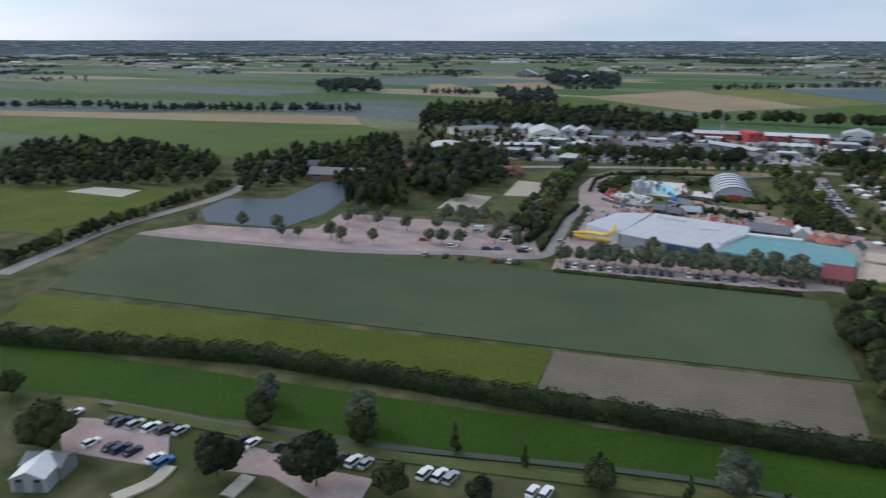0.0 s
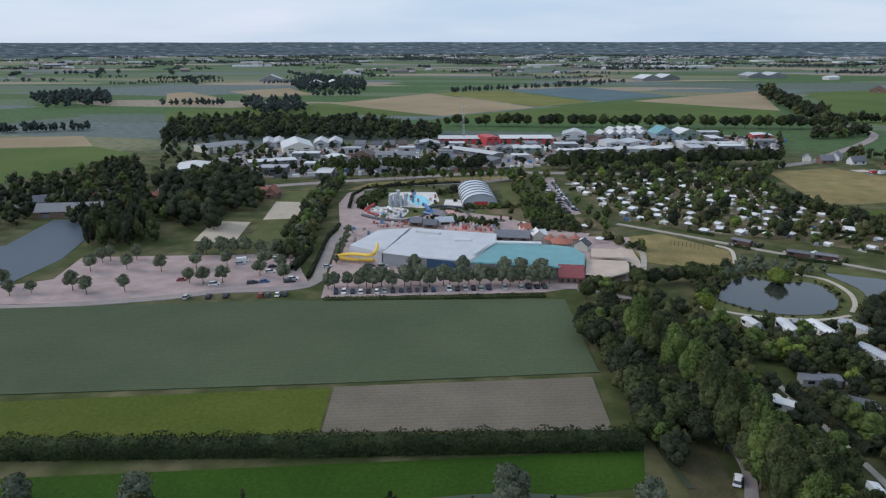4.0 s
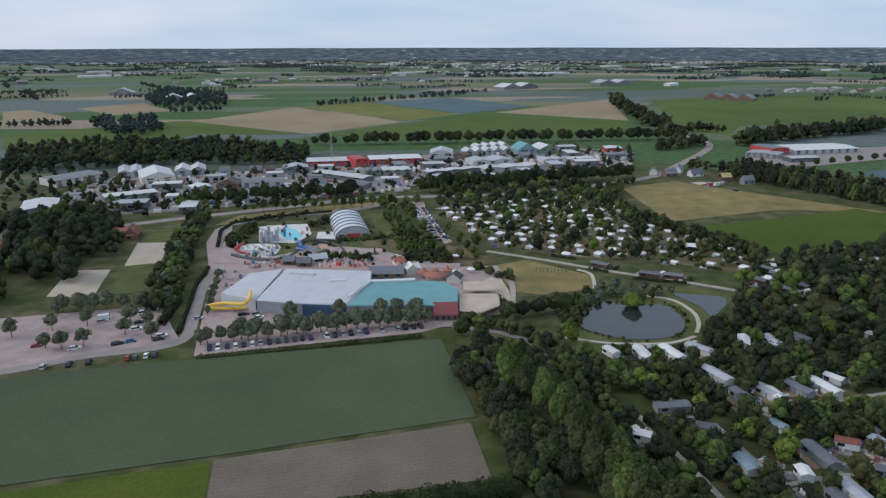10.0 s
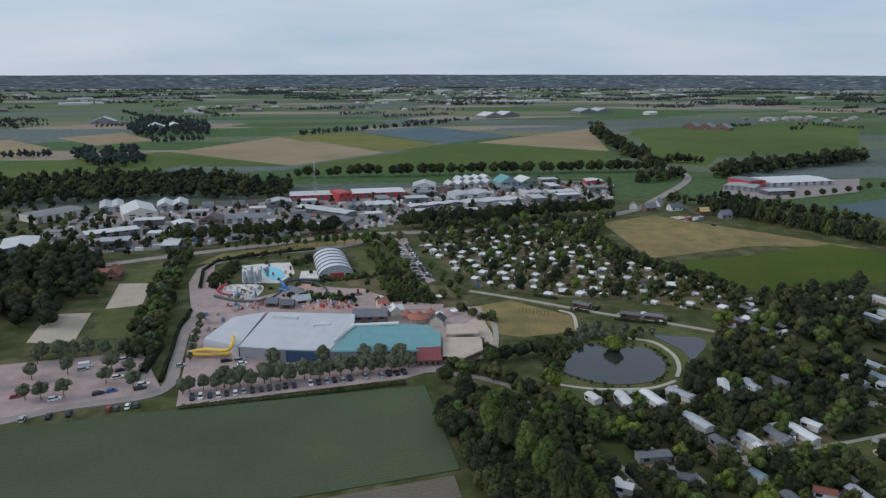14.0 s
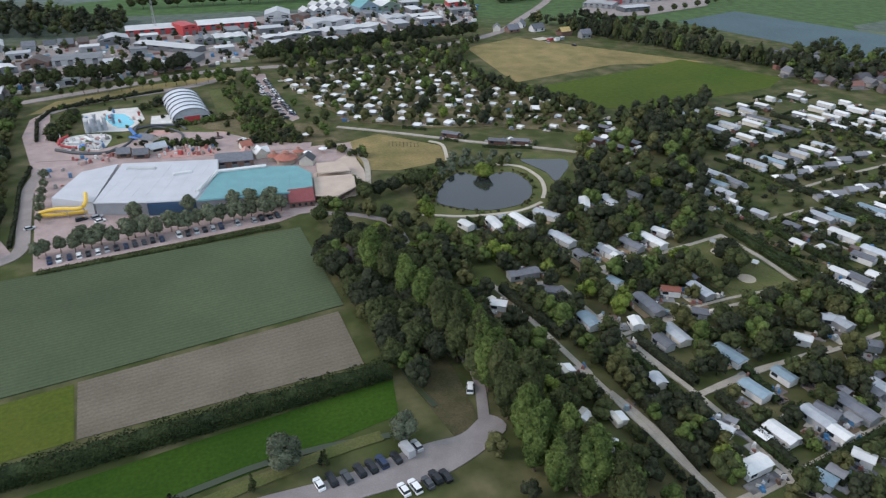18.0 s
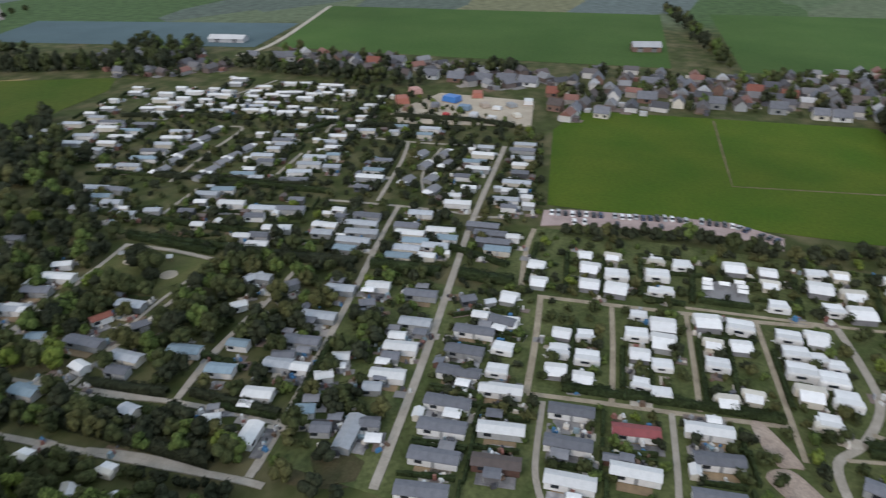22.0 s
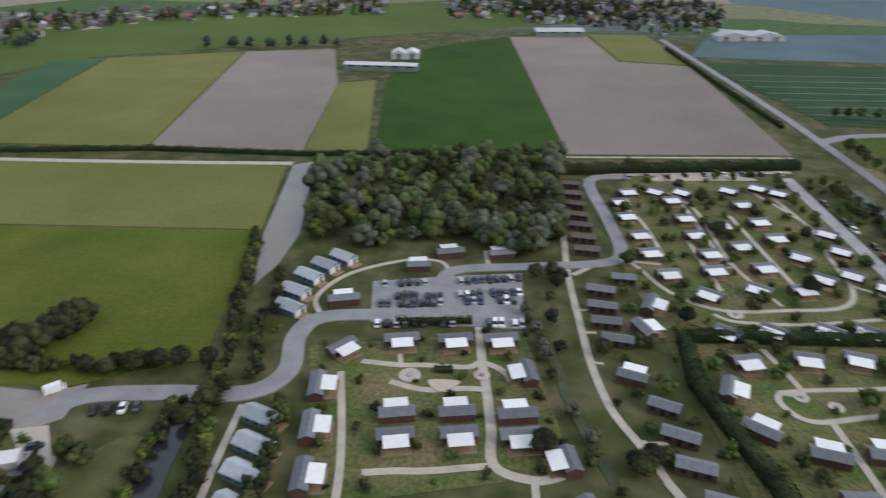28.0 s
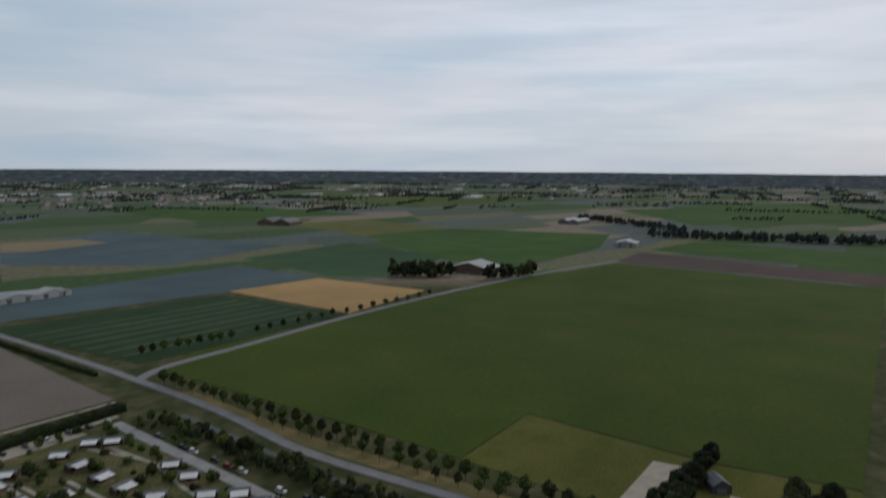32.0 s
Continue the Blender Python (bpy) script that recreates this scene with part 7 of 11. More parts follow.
hall("white flat-roofed shed by the road", (184.4, 643.3), (210.3, 647.1), 14, 3.4, "hall_white", "hall_roof", 1, 0.05, 2)
hall("low red-trimmed flat-roofed shop", (240.0, 703.1), (258.6, 700.9), 18, 4, "hall_white", "red", 1, 0.05, 2)
hall("red brick block by the yard", (77.8, 676.4), (89.0, 668.1), 12, 5, "brown_roof", "brick", 1, 0.1, 1)
hall("low pale shop row by the avenue", (45.7, 586.9), (94.4, 603.8), 10, 3.6, "hall_white", "hall_dark", 3, 0.05, 5)
hall("tall white gabled hall, cream walls", (-184.3, 571.3), (-160.2, 580.5), 40, 6.0, "hall_white", "cream", 1, 0.17, 2)
hall("white gabled hall with grey walls", (-214.9, 608.7), (-196.5, 614.6), 34, 4.5, "hall_roof", "hall_roof", 2, 0.18, 2)
hall("two white gabled sheds, dark fronts", (-169.5, 611.5), (-144.4, 616.9), 26, 4.5, "hall_white", "hall_roof", 2, 0.24, 2)
hall("long flat concrete building with rooflights", (-249.8, 570.7), (-222.6, 601.7), 26, 5.5, "hall_dark", "cream", 1, 0.03, 6)
hall("wide white-roofed warehouse among trees", (-230.6, 467.9), (-209.4, 475.1), 34, 5, "hall_white", "hall_dark", 1, 0.06, 3)
hall("low white flat roofed office", (-191.7, 509.9), (-159.6, 525.9), 14, 4, "hall_white", "hall_dark", 1, 0.03, 6)
hall("dark flat workshop with a white front", (-103.7, 554.1), (-72.0, 555.2), 20, 4, "hall_dark", "hall_white", 1, 0.03, 4)
hall("grey sheet-roofed shed by the yard", (-77.9, 614.9), (-56.3, 618.2), 18, 4.5, "hall_roof", "hall_dark", 1, 0.1, 2)
hall("grey shed by the road", (-136.8, 535.8), (-122.9, 542.8), 14, 4, "hall_white", "hall_dark", 1, 0.1, 2)
hall("dark red brick workshop by the road", (-122.6, 551.7), (-105.1, 549.7), 14, 4, "brown_roof", "brick", 1, 0.2, 2)
hall("long white warehouse with red corners", (424.5, 665.8), (499.6, 672.7), 40, 4.2, "hall_white", "hall_roof", 1, 0.03, 8)
hall("red office block of the warehouse", (397.8, 661.3), (418.8, 666.5), 30, 7, "hall_dark", "red", 1, 0.03, 2)
hall("grey curved office beside a warehouse", (369.6, 660.8), (391.3, 640.1), 24, 4, "hall_roof", "grey_wall", 1, 0.04, 5)
hall("grey shed in front of the warehouse", (393.0, 619.2), (423.4, 622.4), 14, 4, "hall_roof", "dark_wall", 1, 0.05, 3)
hall("farm sheds with dark roofs", (666.3, 1370.9), (730.8, 1304.1), 30, 5, "hall_dark", "brick", 3, 0.25, 3, name="farm_shed")
hall("two white gabled farm sheds", (-402.3, 1450.3), (-336.7, 1471.0), 50, 6, "hall_white", "hall_dark", 2, 0.2, 2, name="farm_shed")
hall("long white farm shed behind trees", (321.6, 1709.7), (418.3, 1765.1), 40, 6, "hall_white", "hall_dark", 2, 0.15, 2, name="farm_shed")
hall("long grey farm shed on the plain", (611.0, 1865.0), (710, 1879), 60, 6, "hall_roof", "hall_dark", 2, 0.15, 2, name="farm_shed")
hall("grey farm shed with a blue roof", (-570.5, 1631.5), (-520.4, 1642.7), 40, 5, "hall_roof", "hall_dark", 1, 0.2, 2, name="farm_shed")
hall("grey-roofed barn by the lake", (-252.7, 347.0), (-219.3, 354.9), 12, 3.5, "hall_dark", "brick", 1, 0.3, 3, name="barn")
put(house, ("orange_roof", "brick", 11, 7.5, 3.0), *(-145.5, 409.2), face((-151.3, 404.9), (-137.5, 405.9)))
put(house, ("red_roof", "brick", 11, 8, 3.2), *(-150.7, 413.6), face((-151.3, 404.9), (-137.5, 405.9)) + 1.57)
put(house, ("red_roof", "brick", 11, 8, 3.2), *(-141.7, 411.4), face((-151.3, 404.9), (-137.5, 405.9)) + 1.57)
for a, b, n in (((-126.4, 617.6), (-78.9, 623.6), 5), ((-204.0, 389.7), (-215.3, 434.0), 3), ((-288.5, 368.8), (-238.1, 392.8), 6)):
    house_row(a, b, n, 3.0)

put(house, ("brown_roof", "brick", 10, 7.5, 3.2), *(38.9, 211.8), face((35.4, 211.4), (43.3, 212.2)) + 0.5)
put(house, ("brown_roof", "brick", 12, 8, 3.0), *(42.4, 215.8), face((35.4, 211.4), (43.3, 212.2)) + 1.9)
hall("white-roofed pavilion beside the car park", (-121.2, 68.0), (-114.9, 70.9), 7, 3, "canvas", "grey_wall", 1, 0.2, 2, name="pavilion")
hall("dark grey roofed hut beside the pavilion", (-123.8, 72.0), (-116.0, 74.7), 5, 2.8, "hall_dark", "grey_wall", 1, 0.25, 2, name="hut")

# low sheds, stores and vans between the halls
def yard_shed(L, W, h, roof, wall):
    root = thing("yard_shed", "low flat-roofed shed in a paved works yard", "shed", "works yard sheds")
    part("wall", Geo().box(0, 0, 0, L, W, h), M[wall], root)
    part("roof", Geo().box(0, 0, h, L + 0.5, W + 0.5, 0.3, 0.98, 0.98), M[roof], root)
    part("door", window_geo(0, -W / 2, 0, min(L * 0.4, 4), h * 0.7, -1), M["glass"], root)
    return root


WORKS = [(-229.5, 516.1), (-216.0, 603.5), (-130.8, 615.3), (-59.5, 627.3), (56.5, 686.1), (206.1, 732.0), (269.0, 699.7), (232.4, 608.8), (112.3, 566.1), (44.3, 542.0), (-8.6, 513.0), (-72.6, 498.4), (-136.7, 475.2), (-189.8, 471.3)]
YAW_W = face((-60.6, 645.7), (45.4, 656.0))
for x, y in scatter(WORKS, 31, 9.5, 14):
    a = YAW_W + random.choice((0, 0, 1.57))
    put(yard_shed, random.choice([(18, 12, 4.5, "hall_dark", "hall_dark"), (14, 9, 4, "hall_white", "hall_roof"), (20, 13, 5, "hall_roof", "hall_dark"), (12, 9, 3.5, "hall_dark", "cream"), (22, 11, 4.5, "hall_white", "hall_dark"), (12, 8, 5, "hall_dark", "grey_wall"), (16, 10, 4, "hall_roof", "grey_wall")]), x, y, a)
    for k in (-6, 0, 6):
        take(x + math.cos(a) * k, y + math.sin(a) * k, 5)
bits = Geo()
for x, y in scatter(WORKS, 7.5, 2.0, 9):
    L = random.choice((4.4, 4.4, 5.5, 7, 2.5))
    bits.box(x, y, 0, L, random.uniform(1.8, 2.6), random.uniform(1.3, 2.8), 0.9, 0.85, yaw=YAW_W + random.choice((0, 1.57)) + random.uniform(-0.1, 0.1))
tagged(new("yard_goods", bits.mesh("yard_goods", M["clutter"])), "vans, containers and goods standing in works yards", "yard goods", kind="stuff")

# ---- village east ----
for a, b, n in (((427.1, 191.6), (436.2, 103.3), 6), ((389.6, 76.7), (386.5, 53.3), 3), ((418.7, 81.9), (428.1, -92.5), 11), ((456.7, 69.7), (460.1, -101.8), 10), ((457.0, -97.7), (470.5, -229.2), 9), ((436.3, 310.9), (457.9, 203.9), 8), ((488.3, -147.0), (505.0, -264.0), 8), ((531.1, -267.0), (468.0, -331.7), 3)):
    house_row(a, b, n)
for p, roof, yaw, kind in (((250.5, 566.0), "slate", 0.2, 1), ((266.5, 584.0), "slate", 0.9, 0), ((272.5, 563.7), "slate", 0.25, 6), ((240.0, 575.0), "brown_roof", 1.2, 4), ((298.1, 526.0), "slate", 0.1, 3)):
    put(house, HOUSES[kind], *p, yaw)
    take(*p, 7)
shell = thing("house_shell", "unfinished house with a bare yellow timber roof", "house")
shell.matrix_basis = pose(287.0, 541.0, 0, 0, 0, 8)
part("wall", Geo().box(0, 0, 0, 11, 8, 3), M["brick"], shell, "brick ground floor")
part("floor_beams", Geo().box(0, 0, 3, 12, 9, 0.4), M["timber"], shell)
part("roof_frame", Geo().gable(9, 6, 3.4, 6.4, 0.3, 0.2), M["yellow_timber"], shell, "bare yellow timber roof")
for p, c in (((266.0, 524.0), "red"), ((271.0, 522.5), "white"), ((276.5, 524.5), "grey_wall")):
    skip = thing("site_container", "low building site container beside a dry field", "container", "site containers")
    skip.matrix_basis = pose(*p, 0, 0, 0, random.uniform(0, 40))
    part("body", Geo().box(0, 0, 0, 5, 2.4, 2.2, 0.98, 0.96), M[c], skip)
    part("lid", Geo().box(0, 0, 2.2, 5.1, 2.5, 0.15), M["pale_roof"], skip)
sheet("site_slab", "pale concrete slab beside the new house", M["path"], 0.2, [(255.0, 535.0), (266.0, 538.0), (270.0, 530.0), (258.0, 526.0)], category="pavement")
hall("grey barn between green fields", (554.9, 55.5), (561.0, 35.1), 12, 4, "hall_roof", "brick", 1, 0.25, 2, name="barn")
hall("long white glasshouse by a field", (475.4, 382.2), (481.9, 353.4), 12, 3, "hall_white", "hall_roof", 1, 0.2, 2, name="greenhouse")
hall("white glasshouses beside the village", (479.5, -279.6), (446.7, -298.3), 14, 3.5, "hall_white", "hall_roof", 2, 0.2, 2, name="greenhouse")
hall("grey glasshouses beside the village", (443.0, -369.9), (412.4, -402.0), 24, 4, "hall_roof", "hall_roof", 5, 0.2, 3, name="greenhouse")
hall("green-walled farm hall with a pale roof", (134.6, -482.9), (82.5, -484.3), 9, 4.2, "hall_white", "green_wall", 1, 0.15, 5, name="farm_shed")
hall("white round-topped farm shed", (108.2, -523.5), (87.6, -526.5), 14, 4.2, "hall_white", "hall_white", 2, 0.22, 2, name="farm_shed")
hall("white farm shed behind a field", (0.6, -633.1), (-41.5, -640.0), 18, 4.5, "hall_white", "green_wall", 1, 0.1, 4, name="farm_shed")
hall("grey-roofed glasshouse beside a road", (-154.4, -635.8), (-211.8, -645.0), 16, 4, "hall_roof", "hall_white", 2, 0.12, 4, name="greenhouse")
hall("white-roofed farm shed behind trees", (-544.8, -507.0), (-559.1, -460.3), 36, 6, "hall_white", "brick", 1, 0.12, 3, name="farm_shed")
hall("white farm shed by the road", (-897.8, -505.4), (-907.7, -476.8), 30, 6, "hall_white", "hall_roof", 1, 0.12, 2, name="farm_shed")
hall("long grey tunnel glasshouses", (-158.8, -651.8), (-204.1, -642.6), 22, 4, "hall_roof", "hall_roof", 1, 0.1, 3, name="greenhouse")
hall("grey-roofed farm sheds on the plain", (-724.2, -1173.8), (-755.0, -1111.8), 50, 6, "hall_dark", "brick", 2, 0.2, 2, name="farm_shed")
hall("grey and white farm shed", (-1186.0, -797.6), (-1193.3, -754.2), 60, 7, "hall_white", "hall_dark", 2, 0.15, 2, name="farm_shed")
fa, fb = (-204.6, -71.0), (-217.0, -59.2)
farm = thing("farmhouse", "farmhouse with a large orange-red hipped tile roof", "house")
farm.matrix_basis = pose(*mid(fa, fb), 0, 0, 0, math.degrees(face(fa, fb)))
part("wall", Geo().box(0, 6, 0, 15, 12, 2.8), M["brick"], farm)
part("roof", Geo().box(0, 6, 2.8, 16.2, 13.2, 4.6, 0.35, 0.06), M["orange_roof"], farm, "orange-red tile roof")
part("porch", Geo().gable_walls(6, 5, 2.6, 5, cx=0, cy=-1), M["brick"], farm)
part("porch_roof", Geo().gable(6, 5, 2.6, 5, 0.4, 0.15, cx=0, cy=-1), M["orange_roof"], farm)
part("chimney", Geo().box(2, 6.5, 6.6, 0.9, 0.9, 1.6), M["brick"], farm)
for x in (-5, -2, 2, 5):
    part("window", window_geo(x, 0, 0.9, 1.3, 1.3, -1), M["glass"], farm)
part("dormer", Geo().box(-2, 2.2, 4.2, 2, 2, 1.2), M["white"], farm)
hall("dark shed beside the farmhouse", (-232.0, -88.5), (-237.2, -83.6), 8, 3, "hall_dark", "dark_wall", 1, 0.3, 1, name="shed")
# scattered works on the building plot
sheet("building_plot", "sandy building plot with stored material", M["sand"], 0.25, [(351.6, 165.5), (399.6, 152.7), (401.4, 94.2), (354.5, 84.2), (335.8, 155.0)], category="yard")
for p, c, s in (((372.5, 166.9), "orange_roof", 8), ((394.2, 167.5), "pink", 7), ((360.1, 158.0), "brick", 5), ((384.7, 140.0), "blue", 8), ((371.2, 127.5), "sky_blue", 6), ((399.1, 128.7), "orange_roof", 7), ((380.5, 118.2), "tan_wall", 5), ((359.9, 118.3), "pool_roof", 5), ((377.6, 109.9), "white", 4), ((385.7, 103.8), "grey_wall", 5), ((357.6, 133.6), "red", 3), ((394.6, 95.9), "white", 6), ((359.4, 107.7), "white", 4), ((370.6, 145.3), "slate", 5), ((368.2, 95.6), "cream", 4)):
    pile = thing("material_stack", "stacked building material on sandy ground", "stack", "building plot stacks")
    pile.matrix_basis = pose(p[0], p[1], 0, 0, 0, random.uniform(0, 90))
    part("pallet", Geo().box(0, 0, 0.3, s * 1.3, s, 0.3), M["deck"], pile)
    part("load", Geo().box(0, 0, 0.6, s * 1.2, s * 0.9, s * 0.4, 0.9, 0.9), M[c], pile)
    take(p[0], p[1], s)

# far farm sheds on the plain
g = Geo()
for k in range(60):
    a, r = random.uniform(0, math.tau), random.uniform(1800, 4400)
    x, y, L, W, h = r * math.cos(a), r * math.sin(a), random.uniform(25, 80), random.uniform(18, 35), random.uniform(4, 7)
    g.box(x, y, 0, L, W, h, yaw=ROW + 0.35)
    g.box(x, y, h, L + 1, W + 1, W * 0.16, 1.0, 0.05, yaw=ROW + 0.35)


tagged(new("far_farm_sheds", g.mesh("far_farm_sheds", M["sheds"])), "distant farm sheds scattered over the plain", "sheds", kind="stuff")

# close-packed houses of the village
VILLAGE = [[(363.6, 67.7), (430.4, 86.9), (489.7, 70.3), (489.9, -17.3), (548.1, -113.1), (427.0, -94.4), (420.7, -17.6), (396.5, 48.6)], [(465.3, 306.6), (470.6, 205.7), (461.5, 103.3), (445.4, 84.7), (417.7, 121.8), (432.0, 197.6), (427.8, 274.0)], [(413.6, 432.7), (438.4, 364.0), (408.7, 317.1), (373.7, 323.1), (367.6, 383.8)],
           [(421.6, -18.4), (489.7, -19.1), (532.8, -112.2), (547.9, -232.1), (476.3, -216.0), (450.4, -152.8), (461.4, -100.9), (417.4, -70.0)], [(567.3, -254.8), (586.5, -501.4), (446.3, -390.0), (457.8, -314.5), (495.4, -268.9)],
           [(588.8, -610.4), (176.6, -855.4), (160.1, -730.2), (273.9, -695.5), (380.7, -649.0), (419.8, -565.1), (486.5, -514.3)], [(579.2, -405.5), (589.6, -577.0), (453.5, -539.4), (401.5, -446.0), (440.4, -376.6), (463.2, -312.4)], [(110.8, -876.9), (-79.5, -983.0), (-68.7, -773.7), (9.7, -731.0), (88.1, -721.8)], [(30.6, -869.0), (-36.0, -927.0), (-204.5, -840.1), (-166.6, -695.9), (-112.0, -657.8), (-56.9, -699.3), (5.7, -690.5)]]
sheet("village_green", "grassy ground round the village gardens", M["far_green"], 0.012, [(451.8, -291.1), (587.5, -543.1), (-78.7, -967.5), (-66.2, -726.4), (138.0, -615.8), (335.4, -495.0), (393.0, -380.1), (371.9, -277.9)], category="grass")
walls, roofs, garden, paved = Geo(), Geo(), [], Geo()
for poly in VILLAGE:
    heading = face(poly[0], poly[1]) if math.dist(poly[0], poly[1]) > 120 else face(poly[2], poly[3])
    sparse = min(p[1] for p in poly) < -480
    for x, y in scatter(poly, 19 if sparse else 11.5, 4.6, 16):
        h, yaw = random.uniform(2.4, 3.8), heading + random.choice((0, 1.57, 0, 1.57)) + random.uniform(-0.12, 0.12)
        L, W = random.uniform(6.5, 10), random.uniform(5.5, 7)
        walls.box(x, y, 0, L, W, h, yaw=yaw)
        roofs.box(x, y, h, L + 0.7, W + 0.7, W * 0.42, 1.0, 0.04, yaw=yaw)
        for k in range(2):
            ox, oy = x + random.uniform(-8, 8), y + random.uniform(-8, 8)
            roofs.box(ox, oy, 0, random.uniform(2.5, 5), random.uniform(2.5, 4.5), random.uniform(1.8, 2.8), yaw=yaw)
            paved.box(x + random.uniform(-7, 7), y + random.uniform(-7, 7), 0, random.uniform(4, 10), random.uniform(3, 7), 0.3, yaw=yaw)
    garden += scatter(poly, 8.0 if sparse else 7.0, 1.8, 10)
tagged(new("village_houses", walls.mesh("village_houses", M["walls"])), "brick and rendered walls of close village houses", "houses", kind="stuff")
tagged(new("village_roofs", roofs.mesh("village_roofs", M["roofs"])), "grey and brown pitched roofs of the village", "roofs", kind="stuff")
tagged(new("village_paving", paved.mesh("village_paving", M["slabs"])), "paved yards and drives of the village", "paving", kind="stuff")
mass("village_trees", "garden trees between village houses", "midwood", "leaf", [q for q in garden if random.random() < 0.45], "trees", 0.35, 0.95)
# glass frames and seed trays of the nursery
frames = Geo()
for x, y in scatter([(374.2, -284.0), (407.2, -383.3), (382.5, -451.1), (350.8, -362.9), (322.8, -288.4)], 9.0, 1.0, 5, False):
    frames.box(x, y, 0, random.uniform(3, 9), random.uniform(1.5, 3), random.uniform(0.5, 1.4), yaw=ROW + random.choice((0, 1.57)))
tagged(new("nursery_frames", frames.mesh("nursery_frames", M["pale_roof"])), "white and grey garden frames of an allotment", "garden frames", kind="stuff")

# ---- lodges ----
ridges = [((67.0, -205.1), (57.1, -199.3)), ((72.2, -198.9), (61.2, -192.9)), ((75.3, -190.9), (64.6, -185.3)), ((76.7, -180.6), (66.1, -175.9)), ((75.3, -171.2), (64.8, -166.0)),
          ((65.7, -121.6), (56.3, -118.2)), ((64.3, -112.3), (54.3, -108.5)), ((63.2, -103.4), (53.3, -99.8)), ((61.4, -94.2), (52.0, -90.5))]
for a, b in ridges:
    take(*mid(a, b), 5)
    put(blue_cottage, (), *mid(a, b), face(a, b))
# round the small car park
for a, b, s in (((39.3, -199.1), (32.0, -200.6), 1), ((30.5, -209.6), (21.8, -212.4), 1), ((12.6, -211.0), (4.2, -213.7), 1), ((59.4, -174.0), (50.7, -176.8), 1), ((52.0, -147.0), (46.6, -153.9), -1),
                ((38.1, -155.4), (28.9, -157.7), -1), ((23.3, -157.2), (14.0, -159.6), -1), ((10.5, -159.0), (1.2, -161.3), -1), ((50.2, -127.9), (52.0, -138.3), -1), ((47.6, -112.8), (49.3, -122.9), -1), ((44.8, -97.6), (46.2, -107.4), -1),
                ((-3.1, -141.6), (-1.1, -149.4), 1), ((33.3, -124.2), (24.8, -126.4), 1), ((18.9, -126.6), (10.5, -128.5), 1), ((4.6, -127.7), (-4.3, -129.7), 1), ((32.1, -116.7), (24.0, -118.8), -1), ((17.7, -119.2), (9.1, -121.3), -1),
                ((3.6, -120.6), (-5.3, -122.6), -1), ((-12.8, -111.4), (-11.0, -117.9), 1), ((-17.6, -97.8), (-14.7, -103.8), 1)):
    lodge_at(a, b, s)
# plain cabins in rows
for a, b in (((-14.3, -281.4), (-20.6, -281.5)), ((-15.0, -270.5), (-21.5, -270.2)), ((-15.4, -260.2), (-22.3, -259.1)), ((-15.9, -249.5), (-23.1, -248.7)), ((-16.1, -239.9), (-24.2, -239.1)), ((-16.4, -229.6), (-24.9, -228.7)), ((-17.0, -219.6), (-25.8, -219.1)),
             ((-28.5, -200.6), (-35.7, -200.4)), ((-20.0, -192.3), (-28.2, -191.1)), ((-19.8, -182.3), (-28.0, -181.5)), ((-20.4, -173.3), (-28.3, -173.0)), ((-22.9, -164.8), (-30.7, -163.8)), ((-32.2, -137.8), (-39.0, -135.3)), ((-33.8, -127.5), (-41.7, -125.0)),
             ((-35.6, -117.3), (-43.2, -115.7)), ((-39.5, -107.5), (-46.9, -105.8)), ((-109.1, -123.7), (-118.8, -124.3)), ((-110.4, -114.1), (-120.0, -114.4)), ((-111.2, -104.2), (-120.9, -104.6)), ((-110.2, -91.5), (-119.6, -89.8))):
    lodge_at(a, b, 0, "brown_roof" if b[1] < -215 else "slate")
# inside the hedged garden and along the long lane
for a, b, s in (((-36.9, -180.5), (-40.2, -189.7), -1), ((-33.3, -174.5), (-36.8, -167.1), 1), ((-25.6, -148.6), (-32.6, -146.4), 1), ((-56.7, -157.7), (-63.6, -159.8), -1), ((-51.7, -141.8), (-54.0, -149.5), -1), ((-53.7, -132.6), (-60.2, -128.4), 1),
                ((-66.0, -124.6), (-74.0, -123.0), 1), ((-78.8, -125.8), (-88.2, -125.3), 1), ((-68.0, -110.9), (-75.3, -111.4), -1), ((-57.4, -105.1), (-59.2, -96.5), 1), ((-87.7, -164.8), (-94.5, -163.2), -1), ((-73.6, -162.4), (-80.7, -161.9), -1),
                ((-100.6, -166.4), (-106.7, -163.8), -1), ((-109.7, -155.0), (-113.6, -148.6), -1), ((-106.7, -136.5), (-113.6, -138.6), 1), ((-95.8, -116.4), (-104.2, -115.7), -1), ((-82.7, -115.0), (-90.1, -115.2), -1), ((-93.5, -129.5), (-100.7, -130.3), 1)):
    lodge_at(a, b, s)
for a, b, s in (((-122.9, -83.7), (-131.6, -83.8), 1), ((-112.0, -79.1), (-119.8, -78.0), -1), ((-96.2, -89.3), (-104.0, -88.8), 1), ((-82.6, -86.2), (-91.3, -84.9), 1), ((-96.2, -76.9), (-105.0, -76.3), -1), ((-82.4, -67.6), (-88.0, -74.0), -1),
                ((-126.3, -67.5), (-134.3, -66.9), 1), ((-122.9, -56.0), (-132.2, -55.2), 1), ((-109.2, -49.4), (-120.1, -49.5), 1), ((-128.7, -46.3), (-137.3, -44.7), -1), ((-113.0, -40.4), (-121.4, -39.5), -1), ((-136.4, -32.7), (-138.1, -27.3), -1),
                ((-67.0, -83.9), (-69.3, -75.5), -1), ((-99.7, -48.9), (-106.0, -47.5), 1)):
    lodge_at(a, b, s)
